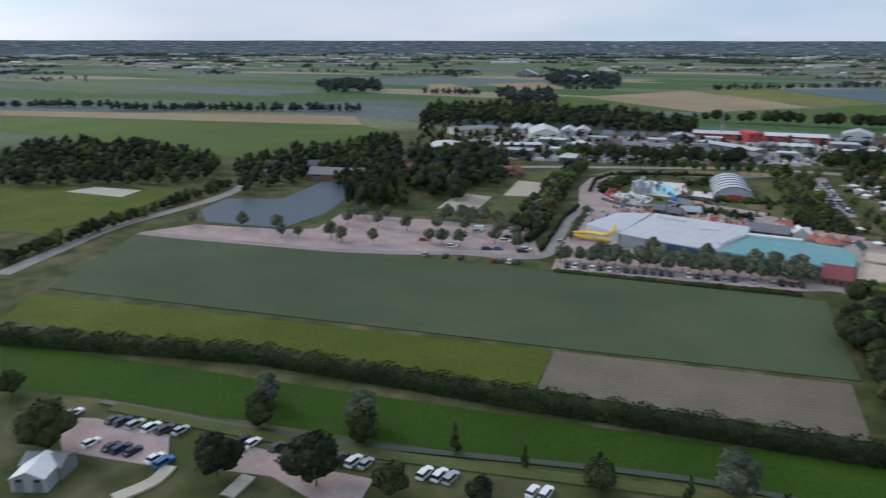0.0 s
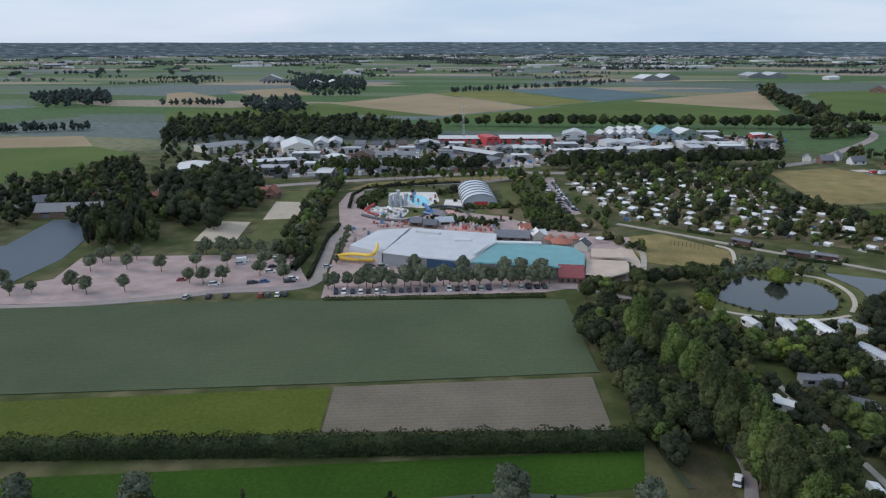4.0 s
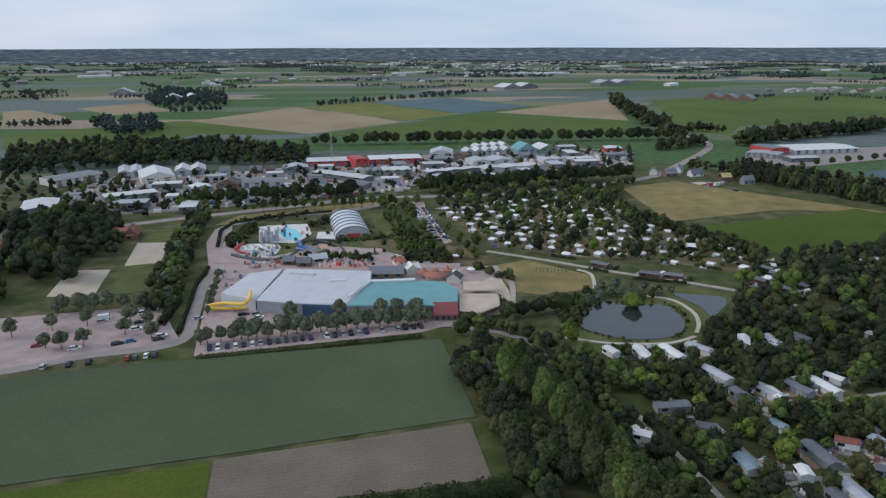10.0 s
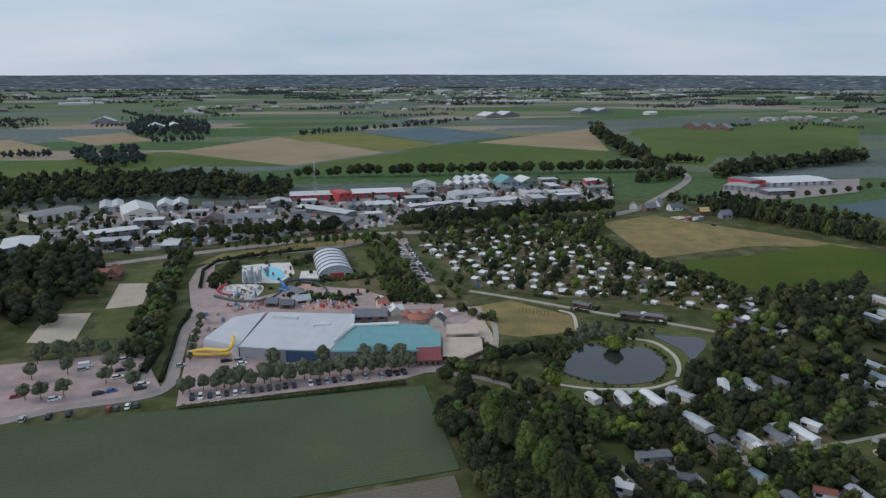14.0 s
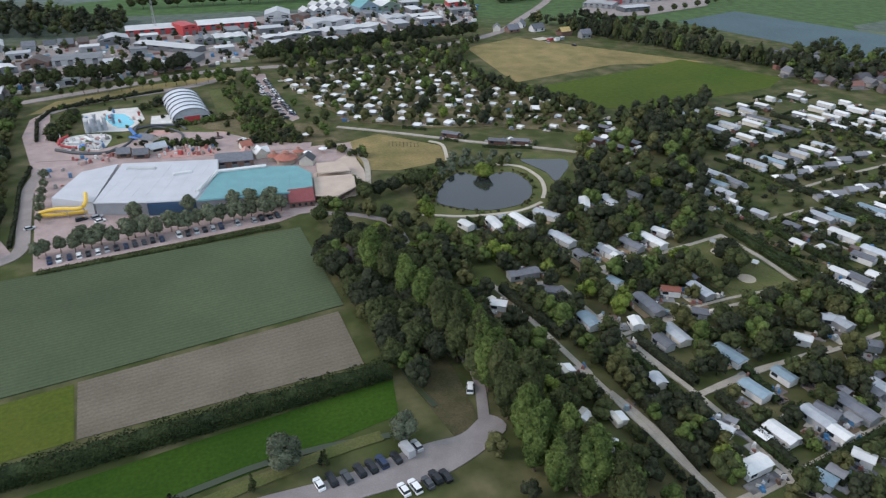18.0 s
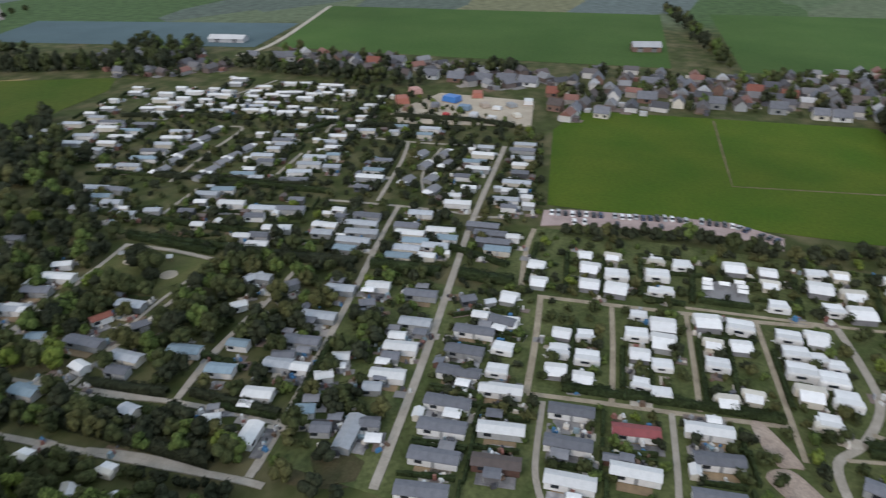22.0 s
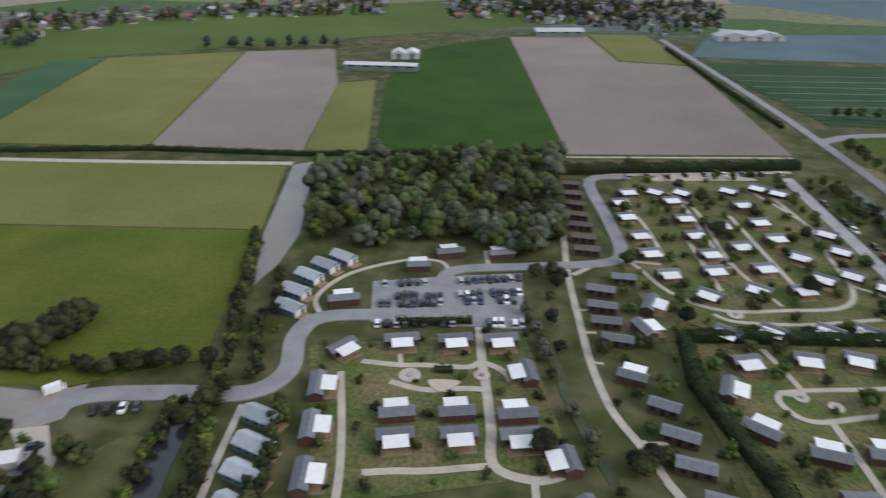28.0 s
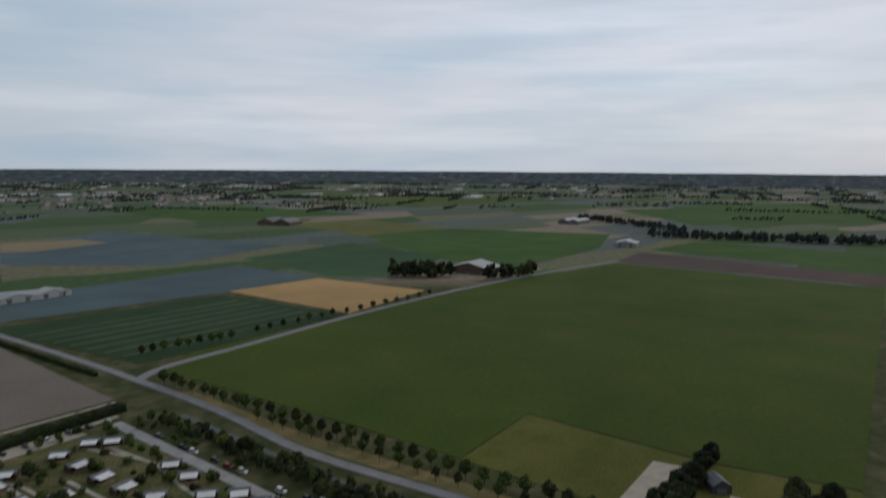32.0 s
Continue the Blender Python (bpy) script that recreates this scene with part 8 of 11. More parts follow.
# the far corner between winding paths
sheet("lodge_grass", "patchy grass between holiday lodges", M["lodge_grass"], 0.015, [(-41.6, -306.1), (-110.8, -298.1), (-123.4, -187.1), (-131.7, -143.1), (-146.6, -67.0), (-146.4, -29.6), (-136.2, -25.2), (-54.1, -86.9), (-42.4, -157.2), (-32.7, -215.0)], category="lawn")
sheet("lodge_parking", "pale parking strip at the end of the lodges", M["path"], 0.22, [(-52.4, -294.0), (-58.2, -302.7), (-98.0, -309.7), (-100.5, -301.0)], category="pavement")
for a, b in (((-62.6, -268.8), (-68.7, -214.6)), ((-79.1, -259.8), (-88.1, -198.8)), ((-58.7, -236.4), (-62.7, -198.5)), ((-101.4, -281.5), (-109.0, -243.4))):
    strip("lodge_path", "pale gravel path between lodges", M["path"], 0.26, 1.8, [a, b], False, "path")
for p in ((-40.6, -276.1), (-36.7, -265.0), (-37.7, -251.0), (-40.7, -234.6), (-42.7, -220.6), (-46.8, -205.9), (-62.2, -210.4), (-63.3, -222.8), (-61.0, -237.6), (-59.8, -252.3), (-57.4, -269.7), (-71.9, -247.0), (-75.4, -230.3), (-79.3, -214.5), (-87.3, -252.6), (-89.6, -238.6), (-85.1, -269.0), (-87.5, -201.0)):
    lodge_at((p[0] + 3.6, p[1] + 1.0), (p[0] - 3.6, p[1] - 1.0), -1)
for p in ((-53.7, -278.0), (-64.6, -278.7), (-84.3, -283.5), (-97.3, -288.0), (-104.5, -283.2), (-74.5, -199.2), (-95.3, -224.1), (-110.6, -244.8), (-110.8, -230.9), (-107.9, -213.0), (-97.6, -208.9), (-116.1, -205.6), (-117.3, -194.7), (-115.7, -178.9), (-99.5, -178.2), (-88.3, -177.1), (-72.1, -175.0), (-58.8, -172.5), (-58.3, -193.7)):
    lodge_at((p[0] + 3.2, p[1] - 2.0), (p[0] - 3.2, p[1] + 2.0), -1)

YAW_B = face((123.0, 54.5), (124.5, 42.6))
# the eastern field of mobile homes, row by row: place and length
EAST = []


def homes(roof, *spots):
    """Mobile homes side by side in a row: x, y and length of each."""
    for x, y, L in spots:
        L = min((4.6, 6.0, 7.5, 9.2, 10.5, 12.0), key=lambda k: abs(k - L * 0.95))
        h = YAW_B + (0.16 if y > 140 else 0.04) + random.uniform(-0.05, 0.05) + random.choice((0, math.pi))
        for k in (-0.3, 0, 0.3):
            take(x + math.cos(h) * L * k, y + math.sin(h) * L * k, 2.3)
        EAST.append((x, y))
        wall = random.choice(("white", "cream", "grey_wall") if roof != "slate" else ("grey_wall", "dark_wall", "white"))
        put(chalet, (roof, wall, L, 3.4 if L < 7 else 4.0, x > 255), x, y, h)


homes("white", (380.3, 285.4, 9.6), (369.8, 281.1, 8.7), (352.2, 275.3, 6.9), (369.3, 258.9, 8.5), (358.9, 256.9, 10.4), (347.9, 254.1, 8.2), (338.2, 252.9, 8.6), (328.1, 250.3, 7.8), (381.8, 248.1, 8.6), (384.7, 240.3, 10.1), (385.8, 225.1, 8.5), (387.1, 217.7, 7.9), (379.5, 222.8, 7.2), (355.2, 244.9, 8.3), (361.6, 241.8, 7.7), (364.6, 233.7, 8.9), (354.7, 235.5, 8.2))
homes("white", (364.9, 221.7, 9.6), (370.0, 215.2, 6.8), (378.0, 204.3, 7.7), (368.3, 205.4, 5.5), (355.6, 222.5, 9.4), (324.1, 238.8, 9.6), (338.6, 241.6, 8.0), (340.3, 233.5, 6.6), (325.5, 228.8, 7.6), (327.3, 217.5, 10.8), (337.0, 219.4, 7.1), (329.1, 209.5, 7.6), (337.3, 208.9, 5.8), (338.9, 198.2, 6.4), (327.0, 188.2, 5.6))
homes("pale_roof", (331.7, 240.5, 7.8), (325.8, 194.5, 6.2))
homes("white", (373.3, 180.8, 4.7), (355.4, 178.9, 7.9), (334.2, 174.2, 5.6), (326.7, 171.5, 4.5), (317.1, 172.4, 5.3), (310.0, 197.5, 5.4), (290.9, 209.5, 5.8), (300.9, 171.8, 9.8), (285.2, 165.7, 7.2))
homes("pale_roof", (348.0, 179.6, 4.5), (314.0, 162.0, 8.8), (317.4, 147.4, 5.2), (328.1, 131.5, 10.7), (293.0, 195.8, 6.9), (291.6, 172.2, 9.6), (280.7, 189.8, 9.5))
homes("blue_roof", (325.8, 148.6, 9.0), (318.6, 131.0, 8.6))
homes("slate", (286.0, 194.8, 10.2))
homes("pale_roof", (273.9, 192.0, 7.1), (264.0, 191.9, 11.2), (262.3, 154.1, 7.2), (270.6, 167.3, 10.7), (261.8, 165.6, 10.4), (251.8, 164.7, 11.1), (239.4, 179.2, 5.9))
homes("slate", (258.1, 186.4, 7.9), (242.9, 162.2, 12), (277.7, 135.0, 7.9), (245.7, 130.8, 5.8))
homes("blue_roof", (276.2, 160.8, 5.9), (240.8, 186.9, 11.6), (265.1, 134.2, 10.2))
homes("white", (247.0, 187.6, 4.6), (257.2, 132.4, 12))
homes("white", (339.7, 332.3, 6.4), (330.8, 326.5, 8.3), (313.6, 327.1, 5.3), (298.9, 317.5, 7.8), (287.8, 319.7, 6.3), (271.4, 292.2, 11.3), (262.4, 274.6, 12), (252.5, 274.3, 10.1))
homes("pale_roof", (283.4, 310.6, 9.3), (270.4, 314.3, 10.9), (256.8, 315.7, 12), (246.2, 313.8, 12), (246.7, 290.2, 12), (257.3, 293.5, 11.6), (242.4, 273.5, 9.3))
homes("slate", (279.7, 297.4, 12), (282.6, 278.0, 12))
homes("blue_roof", (271.9, 277.1, 10.7))
homes("pale_roof", (234.9, 271.3, 8.1), (316.6, 256.2, 8.3))
homes("white", (306.7, 296.2, 7.8), (324.1, 301.7, 10.1), (335.3, 306.9, 9.7), (349.1, 306.6, 6.4), (344.3, 293.1, 10.4), (353.9, 285.7, 7.0), (344.5, 270.6, 6.8), (343.2, 277.8, 7.6), (332.4, 275.7, 8.1), (330.7, 290.7, 8.7), (320.5, 287.8, 9.3), (310.7, 288.4, 9.7), (319.8, 273.2, 7.8), (309.7, 272.0, 7.7), (301.7, 284.8, 6.4), (324.2, 267.6, 5.3), (323.8, 252.5, 7.2))
homes("pale_roof", (279.4, 251.5, 10.6), (260.6, 247.3, 9.6), (231.5, 242.0, 11.4), (227.1, 252.0, 6.2), (217.0, 188.0, 10.3), (205.8, 237.7, 12), (196.4, 219.2, 7.8), (196.0, 198.2, 5.9), (190.0, 205.4, 6.7), (188.0, 226.2, 9.0))
homes("white", (269.8, 249.1, 11.4), (209.4, 185.5, 5.5), (191.6, 173.2, 5.1))
homes("slate", (251.2, 244.8, 12), (200.2, 185.2, 6.7))
homes("blue_roof", (241.6, 242.1, 12), (223.3, 184.7, 9.6), (199.2, 229.8, 12))
homes("white", (212.8, 173.0, 11.8), (199.5, 143.4, 10.6), (189.4, 151.9, 6.3), (185.6, 142.8, 7.4), (207.9, 127.6, 9.9), (222.0, 129.0, 5.4))
homes("pale_roof", (212.9, 158.4, 11.2), (202.0, 125.5, 7.6), (214.0, 115.2, 12), (207.5, 111.9, 12), (200.3, 111.8, 12), (166.0, 128.6, 8.6))
homes("slate", (224.8, 150.0, 6.9), (216.1, 148.1, 12), (205.5, 157.3, 8.7), (191.9, 146.5, 7.5), (216.8, 125.0, 4.5), (221.1, 116.2, 11.0))
homes("blue_roof", (193.8, 111.8, 8.1))
homes("pale_roof", (230.3, 97.4, 9.7), (201.4, 91.1, 10.0), (206.5, 82.3, 10.0))
homes("slate", (218.2, 98.2, 10.2), (272.0, 94.1, 7.5))
homes("white", (212.8, 94.8, 10.5), (219.0, 84.8, 11.8), (198.7, 82.5, 6.0), (244.4, 87.1, 11.4), (250.9, 90.6, 5.1), (260.8, 87.8, 6.2), (283.1, 91.2, 11.7), (301.3, 94.3, 10.7))
homes("blue_roof", (207.7, 90.4, 9.4), (195.3, 91.7, 9.0), (213.7, 80.6, 8.2), (290.7, 95.1, 10.4))
homes("pale_roof", (310.8, 95.9, 8.2), (321.3, 78.8, 11.1), (302.7, 75.3, 10.6), (273.2, 70.1, 12), (254.3, 69.8, 10.6))
homes("slate", (313.1, 78.1, 12), (284.4, 71.8, 8.5), (247.8, 66.7, 6.7), (228.1, 71.2, 12), (222.7, 66.6, 12), (216.9, 64.0, 12))
homes("white", (294.2, 73.1, 10.3), (263.9, 68.8, 10.4), (259.5, 62.3, 4.6), (252.1, 59.7, 4.6), (222.9, 58.0, 4.5))
homes("blue_roof", (211.7, 60.7, 10.0))


def safari_tent():
    root = thing("safari_tent", "grey safari tent with a white front awning", "tent", "safari tents")
    part("wall", Geo().gable_walls(6.4, 4.6, 1.7, 2.7), M["grey_wall"], root)
    part("roof", Geo().gable(6.4, 4.6, 1.7, 2.7, 0.5, 0.06), M["tent_grey"], root, "grey canvas roof")
    g = Geo()
    g.poly((3.2, -2.5, 1.9), (6.2, -1.6, 1.95), (6.2, 1.6, 1.95), (3.2, 2.5, 1.9), (3.2, 0, 2.75)).poly((3.2, 0, 2.68), (3.2, 2.5, 1.82), (6.2, 1.6, 1.87), (6.2, -1.6, 1.87), (3.2, -2.5, 1.82))
    shade = part("awning", g, M["canvas"], root, "white canvas awning")
    for y in (-1.6, 1.6):
        part("pole", Geo().box(6.15, y, 0, 0.1, 0.1, 1.95), M["deck"], shade)
    return root


TENTS = ((288.7, 238.3), (275.5, 235.3), (264.2, 232.1), (254.7, 230.3), (244.8, 228.8), (233.7, 226.0), (271.1, 206.1), (260.3, 206.2), (251.6, 206.0), (241.4, 205.0), (233.2, 203.9), (261.1, 116.5), (280.1, 115.6), (293.2, 122.9), (297.1, 112.2), (284.9, 106.8), (265.9, 107.2), (255.0, 102.2))
for k, (x, y) in enumerate(TENTS):
    take(x, y, 3.4)
    put(safari_tent, (), x, y, YAW_B + (math.pi if k % 2 else 0) + 1.3)

def homes_along(roof, wall, *ridges):
    """Mobile homes whose ridges run from one place to another."""
    for a, b in ridges:
        x, y = mid(a, b)
        EAST.append((x, y))
        for k in (-0.35, 0, 0.35):
            take(x + (b[0] - a[0]) * k, y + (b[1] - a[1]) * k, 2.3)
        L = min((4.6, 6.0, 7.5, 9.2, 10.5, 11.5), key=lambda q: abs(q - math.dist(a, b)))
        if y > 60:
            for k in (0.2, 0.5, 0.8):
                take(a[0] + (b[0] - a[0]) * k - 2.0, a[1] + (b[1] - a[1]) * k - 5.0, 3.0)
        put(chalet, (roof, wall, L, 3.4 if L < 7 else 4.0), x, y, face(a, b))


homes_along("slate", "white", ((160.7, 58.5), (161.9, 46.8)), ((141.0, 57.1), (142.2, 44.0)), ((128.6, 54.7), (129.7, 43.7)), ((119.6, 53.3), (121.4, 41.7)), ((109.9, 51.4), (111.5, 40.3)), ((99.1, 50.2), (101.4, 39.3)))
homes_along("slate", "grey_wall", ((150.9, 57.5), (151.7, 47.0)), ((169.2, 49.9), (168.6, 42.8)))
homes_along("white", "white", ((169.4, 55.6), (169.9, 51.5)))
homes_along("slate", "dark_wall", ((175.5, 61.9), (178.4, 57.9)))
homes_along("white", "white", ((123.5, 191.8), (124.4, 184.8)), ((108.8, 150.0), (107.9, 145.2)))
homes_along("slate", "grey_wall", ((117.1, 161.6), (118.1, 148.7)), ((128.6, 147.0), (130.8, 145.3)), ((110.0, 139.5), (110.9, 133.6)))
homes_along("red_roof", "white", ((126.1, 161.5), (131.7, 158.5)))
homes_along("pale_roof", "cream", ((115.9, 143.1), (116.3, 134.6)), ((99.1, 124.7), (98.9, 120.4)))
homes_along("blue_roof", "white", ((95.3, 157.0), (95.8, 149.0)))
homes_along("slate", "grey_wall", ((135.3, -44.8), (132.6, -56.6)), ((123.6, -46.7), (120.6, -57.7)), ((117.0, -71.8), (105.7, -73.1)), ((143.5, -94.0), (145.0, -104.5)), ((143.1, -64.5), (143.4, -73.4)), ((138.2, -63.3), (135.2, -71.8)))
homes_along("white", "white", ((116.5, -62.6), (105.8, -58.9)), ((118.9, -84.7), (108.1, -85.8)), ((119.2, -95.6), (109.2, -99.6)), ((134.3, -96.4), (136.7, -107.9)), ((137.2, -78.6), (139.0, -88.4)), ((130.1, -64.7), (130.6, -74.4)), ((125.1, -78.3), (127.0, -91.0)))
homes_along("blue_roof", "white", ((122.8, -96.8), (124.6, -108.8)))

# gardens between the sandy lane and the wide lane
homes_along("pale_roof", "grey_wall", ((162.6, 132.2), (167.9, 128.5)), ((168.0, 104.7), (169.5, 96.1)), ((151.7, 104.5), (153.4, 93.7)), ((127.4, 101.4), (128.6, 94.3)), ((158.7, 74.9), (160.0, 66.0)), ((127.2, 72.0), (128.6, 67.1)), ((105.0, 66.9), (117.0, 68.2)))
homes_along("slate", "grey_wall", ((162.5, 118.8), (167.8, 115.4)), ((138.9, 102.3), (140.5, 92.3)), ((130.7, 101.0), (132.8, 96.0)), ((162.8, 90.5), (165.0, 86.5)), ((173.7, 80.3), (175.5, 69.8)), ((141.1, 73.0), (142.1, 68.2)), ((109.1, 76.9), (110.5, 72.2)), ((115.0, 66.3), (116.2, 62.2)))
homes_along("white", "white", ((128.3, 93.4), (129.1, 89.3)), ((174.0, 93.3), (175.4, 86.3)), ((150.6, 74.9), (151.6, 70.5)), ((145.8, 74.3), (147.6, 65.1)), ((133.1, 72.5), (135.0, 63.5)), ((136.0, 85.3), (137.4, 81.3)), ((126.8, 85.3), (128.9, 82.1)), ((114.8, 99.3), (116.3, 92.5)), ((102.1, 103.1), (104.1, 99.6)), ((98.8, 89.0), (105.8, 90.0)), ((148.0, 126.4), (150.4, 124.0)))
homes_along("blue_roof", "white", ((131.6, 116.2), (132.6, 110.6)), ((123.5, 129.8), (125.2, 121.6)), ((119.7, 114.9), (121.4, 107.2)), ((113.6, 83.1), (115.0, 79.7)))
# plots between the pond and the sandy lane
homes_along("white", "white", ((82.3, 228.1), (84.2, 222.5)), ((93.5, 227.3), (94.1, 217.4)), ((103.3, 227.5), (105.9, 216.2)), ((133.2, 224.4), (137.6, 232.9)), ((141.8, 197.4), (144.4, 186.4)), ((148.6, 199.3), (151.4, 194.5)), ((72.2, 170.5), (75.0, 168.8)))
homes_along("pale_roof", "white", ((113.4, 228.4), (119.4, 219.6)), ((146.5, 232.0), (145.9, 221.5)), ((110.9, 209.0), (114.1, 198.4)), ((121.8, 194.5), (124.9, 184.4)))
homes_along("slate", "grey_wall", ((157.0, 232.6), (159.7, 226.4)), ((112.9, 193.2), (114.0, 183.6)), ((132.8, 195.8), (135.4, 186.8)), ((83.5, 184.8), (93.7, 184.8)), ((89.3, 173.8), (95.8, 170.2)))
homes_along("blue_roof", "white", ((113.8, 172.5), (115.5, 168.2)))


def stands_already(x, y):
    return any(math.dist((x, y), q) < 7.5 for q in EAST)


# ---- chalets of the old campsite ----
for a, b, r, w in (((114.3, 142.4), (116.4, 133.8), "pale_roof", "white"), ((115.8, 162.3), (117.8, 150.4), "slate", "white"), ((93.4, 156.7), (96.9, 150.4), "blue_roof", "white"),
                   ((126.0, 163.5), (129.6, 154.9), "red_roof", "white"), ((136.2, 161.4), (139.9, 153.8), "pale_roof", "cream")):
    chalet_at(a, b, r, w)
for a, b, r, w in (
                   ((106.0, 153.3), (107.2, 148.3), "slate", "white"), ((89.7, 175.2), (94.9, 171.8), "pale_roof", "cream"), ((198.1, 231.8), (199.3, 219.6), "slate", "dark_wall"), ((206.5, 235.8), (208.4, 222.2), "slate", "grey_wall"),
                   ((121.4, 192.9), (124.5, 183.0), "pale_roof", "white"), ((131.7, 194.0), (134.2, 183.9), "slate", "dark_wall"), ((140.0, 195.8), (142.7, 184.5), "white", "white"), ((113.1, 192.2), (113.7, 183.4), "slate", "grey_wall"), ((132.1, 153.7), (134.4, 151.1), "white", "cream")):
    chalet_at(a, b, r, w)
for a, b in (((80.1, 221.8), (85.6, 228.1)), ((92.4, 216.5), (93.7, 226.3)), ((105.6, 216.9), (104.0, 225.9)), ((118.4, 218.7), (114.1, 227.9)), ((130.5, 221.1), (137.6, 233.1)), ((143.8, 218.6), (146.3, 229.5))):
    chalet_at(a, b, "white", "white")
for a, b in (((111.3, 210.8), (113.4, 201.3)), ((85.9, 185.0), (92.5, 183.5)), ((214.4, 190.5), (216.4, 181.1)), ((209.0, 176.5), (211.4, 164.5)), ((200.1, 188.4), (201.5, 181.2)), ((194.8, 172.7), (196.5, 165.2)), ((206.1, 159.5), (208.5, 152.2)), ((182.8, 150.1), (194.5, 150.8)), ((196.7, 146.0), (199.1, 139.3)), ((201.1, 202.0), (202.9, 194.5)), ((241.9, 190.6), (243.8, 180.2)), ((186.6, 145.6), (189.2, 139.0))):
    chalet_at(a, b, *random.choice(MIXED))
YAW_A = face((122.0, 54.6), (123.8, 42.6))
YAW_B = face((123.0, 54.5), (124.5, 42.6))
# beside the wide lane
for x, y in ((161.9, 52.8), (150.4, 51.5), (140.5, 50.6), (130.4, 49.2), (120.3, 47.4), (109.5, 45.8), (100.8, 44.8)):
    if stands_already(x, y):
        continue
    take(x, y, 4.5)
    put(chalet, (random.choice(["slate", "slate", "pale_roof"]), random.choice(["white", "grey_wall"]), 11.0, 3.9), x, y, YAW_A)
for p, r, w in (((136.7, 19.4), "slate", "white"), ((125.3, 17.9), "slate", "white"), ((114.1, 15.2), "white", "white"), ((134.8, 3.5), "crimson", "white"), ((121.6, 2.0), "white", "white"), ((141.3, -12.8), "white", "white"), ((131.8, -15.3), "slate", "white"), ((120.1, -15.7), "slate", "white"), 
                ((157.0, 46.8), "pale_roof", "white"), ((124.5, 33.9), "white", "grey_wall"), ((138.6, 38.1), "white", "white"), ((113.7, 31.9), "brown_roof", "timber"), ((168.7, 47.4), "slate", "dark_wall")):
    if stands_already(*p):
        continue
    take(p[0], p[1], 4.5)
    put(chalet, (r, w, 11.0, 3.9), p[0], p[1], YAW_A + random.uniform(-0.06, 0.06))
# ---- touring pitches ----
YAW_C = face((170.6, 7.3), (171.3, 0.9))
YAW_D = face((196.1, -60.5), (196.9, -71.0))


def pitches(yaw, *spots):
    """Touring caravans with awnings: x, y and awning length of each."""
    for x, y, L in spots:
        take(x, y, 3.4)
        EAST.append((x, y))
        put(touring_caravan, (random.choice((0, 0, 0, 1, 1, 2)),), x, y, yaw + random.uniform(-0.1, 0.1) + random.choice((0, math.pi)), 0, min(1.3, max(0.86, L / 6.0)))


pitches(YAW_C, (206.0, 45.1, 5.7), (195.6, 41.9, 6.3), (219.1, 30.8, 5.2), (209.9, 27.7, 7.0), (199.2, 25.9, 6.6), (220.5, 21.6, 6.4), (208.4, 18.6, 8.4), (199.0, 17.4, 7.4), (223.4, 7.2, 6.0), (213.0, 5.9, 8.1), (203.2, 5.3, 4.5), (204.3, 2.2, 4.5), (222.6, -1.4, 6.8), (226.1, -18.1, 7.3), (227.2, -28.6, 6.0), (218.7, -29.0, 6.3), (206.4, -31.0, 6.3), (231.4, -43.5, 6.9), (233.1, -50.9, 6.1), (221.1, -43.8, 9.5), (219.7, -53.5, 8.5), (209.5, -46.6, 6.7), (209.6, -54.3, 9.1), (169.4, 28.7, 5.6), (160.5, 27.8, 6.4), (151.7, 26.6, 6.1), (170.7, 22.0, 5.6), (160.3, 19.7, 6.9), (151.0, 19.2, 5.7), (187.2, 8.9, 4.9))
pitches(YAW_C, (176.4, 8.3, 6.7), (166.7, 6.2, 5.8), (154.1, 4.5, 5.1), (182.8, 1.5, 7.6), (174.8, 0.7, 7.4), (164.3, 0.0, 5.7), (152.2, -0.9, 5.4), (189.3, -10.7, 7.7), (178.7, -12.7, 5.7), (169.4, -14.1, 6.5), (153.9, -16.9, 6.3), (190.0, -19.8, 8.1), (180.1, -20.2, 6.1), (158.3, -23.1, 5.8), (189.7, -32.8, 7.0), (181.9, -34.2, 7.1), (173.6, -35.1, 7.9), (163.6, -36.7, 8.1), (153.9, -39.3, 5.9), (191.2, -40.4, 7.0), (181.9, -40.2, 5.0), (179.9, -44.5, 5.0), (172.5, -42.7, 7.5), (164.6, -45.2, 7.1))
pitches(YAW_D, (235.1, -65.9, 6.1), (226.1, -67.1, 6.7), (237.3, -73.7, 6.5), (226.7, -76.0, 10.3), (237.5, -84.3, 7.9), (213.6, -70.4, 6.7), (212.9, -77.8, 8.0), (236.5, -91.7, 4.9), (229.5, -91.2, 8.7), (215.7, -93.4, 7.5), (198.1, -64.5, 7.4), (189.9, -65.1, 7.2), (198.2, -74.5, 7.1), (190.8, -73.3, 7.5), (198.9, -82.0, 7.1), (192.5, -83.7, 4.4), (200.5, -93.6, 8.2), (191.4, -94.6, 7.6), (176.9, -70.9, 7.8), (166.0, -58.5, 5.0), (166.6, -64.4, 3.4), (168.7, -71.0, 6.0), (177.5, -84.1, 7.2), (169.5, -83.7, 7.5), (179.7, -97.4, 9.2), (172.4, -98.8, 6.9))
pitches(YAW_C, (154.5, -40.3, 6.0), (183.0, 48.3, 6.0), (169.3, 44.4, 6.0), (156.7, 42.7, 6.0), (146.5, 41.4, 6.0))
pitches(YAW_D, (162.8, -102.3, 6.5), (160.3, -93.7, 6.5), (154.8, -59.1, 6.0), (156.2, -69.0, 6.5), (157.4, -79.0, 6.5))
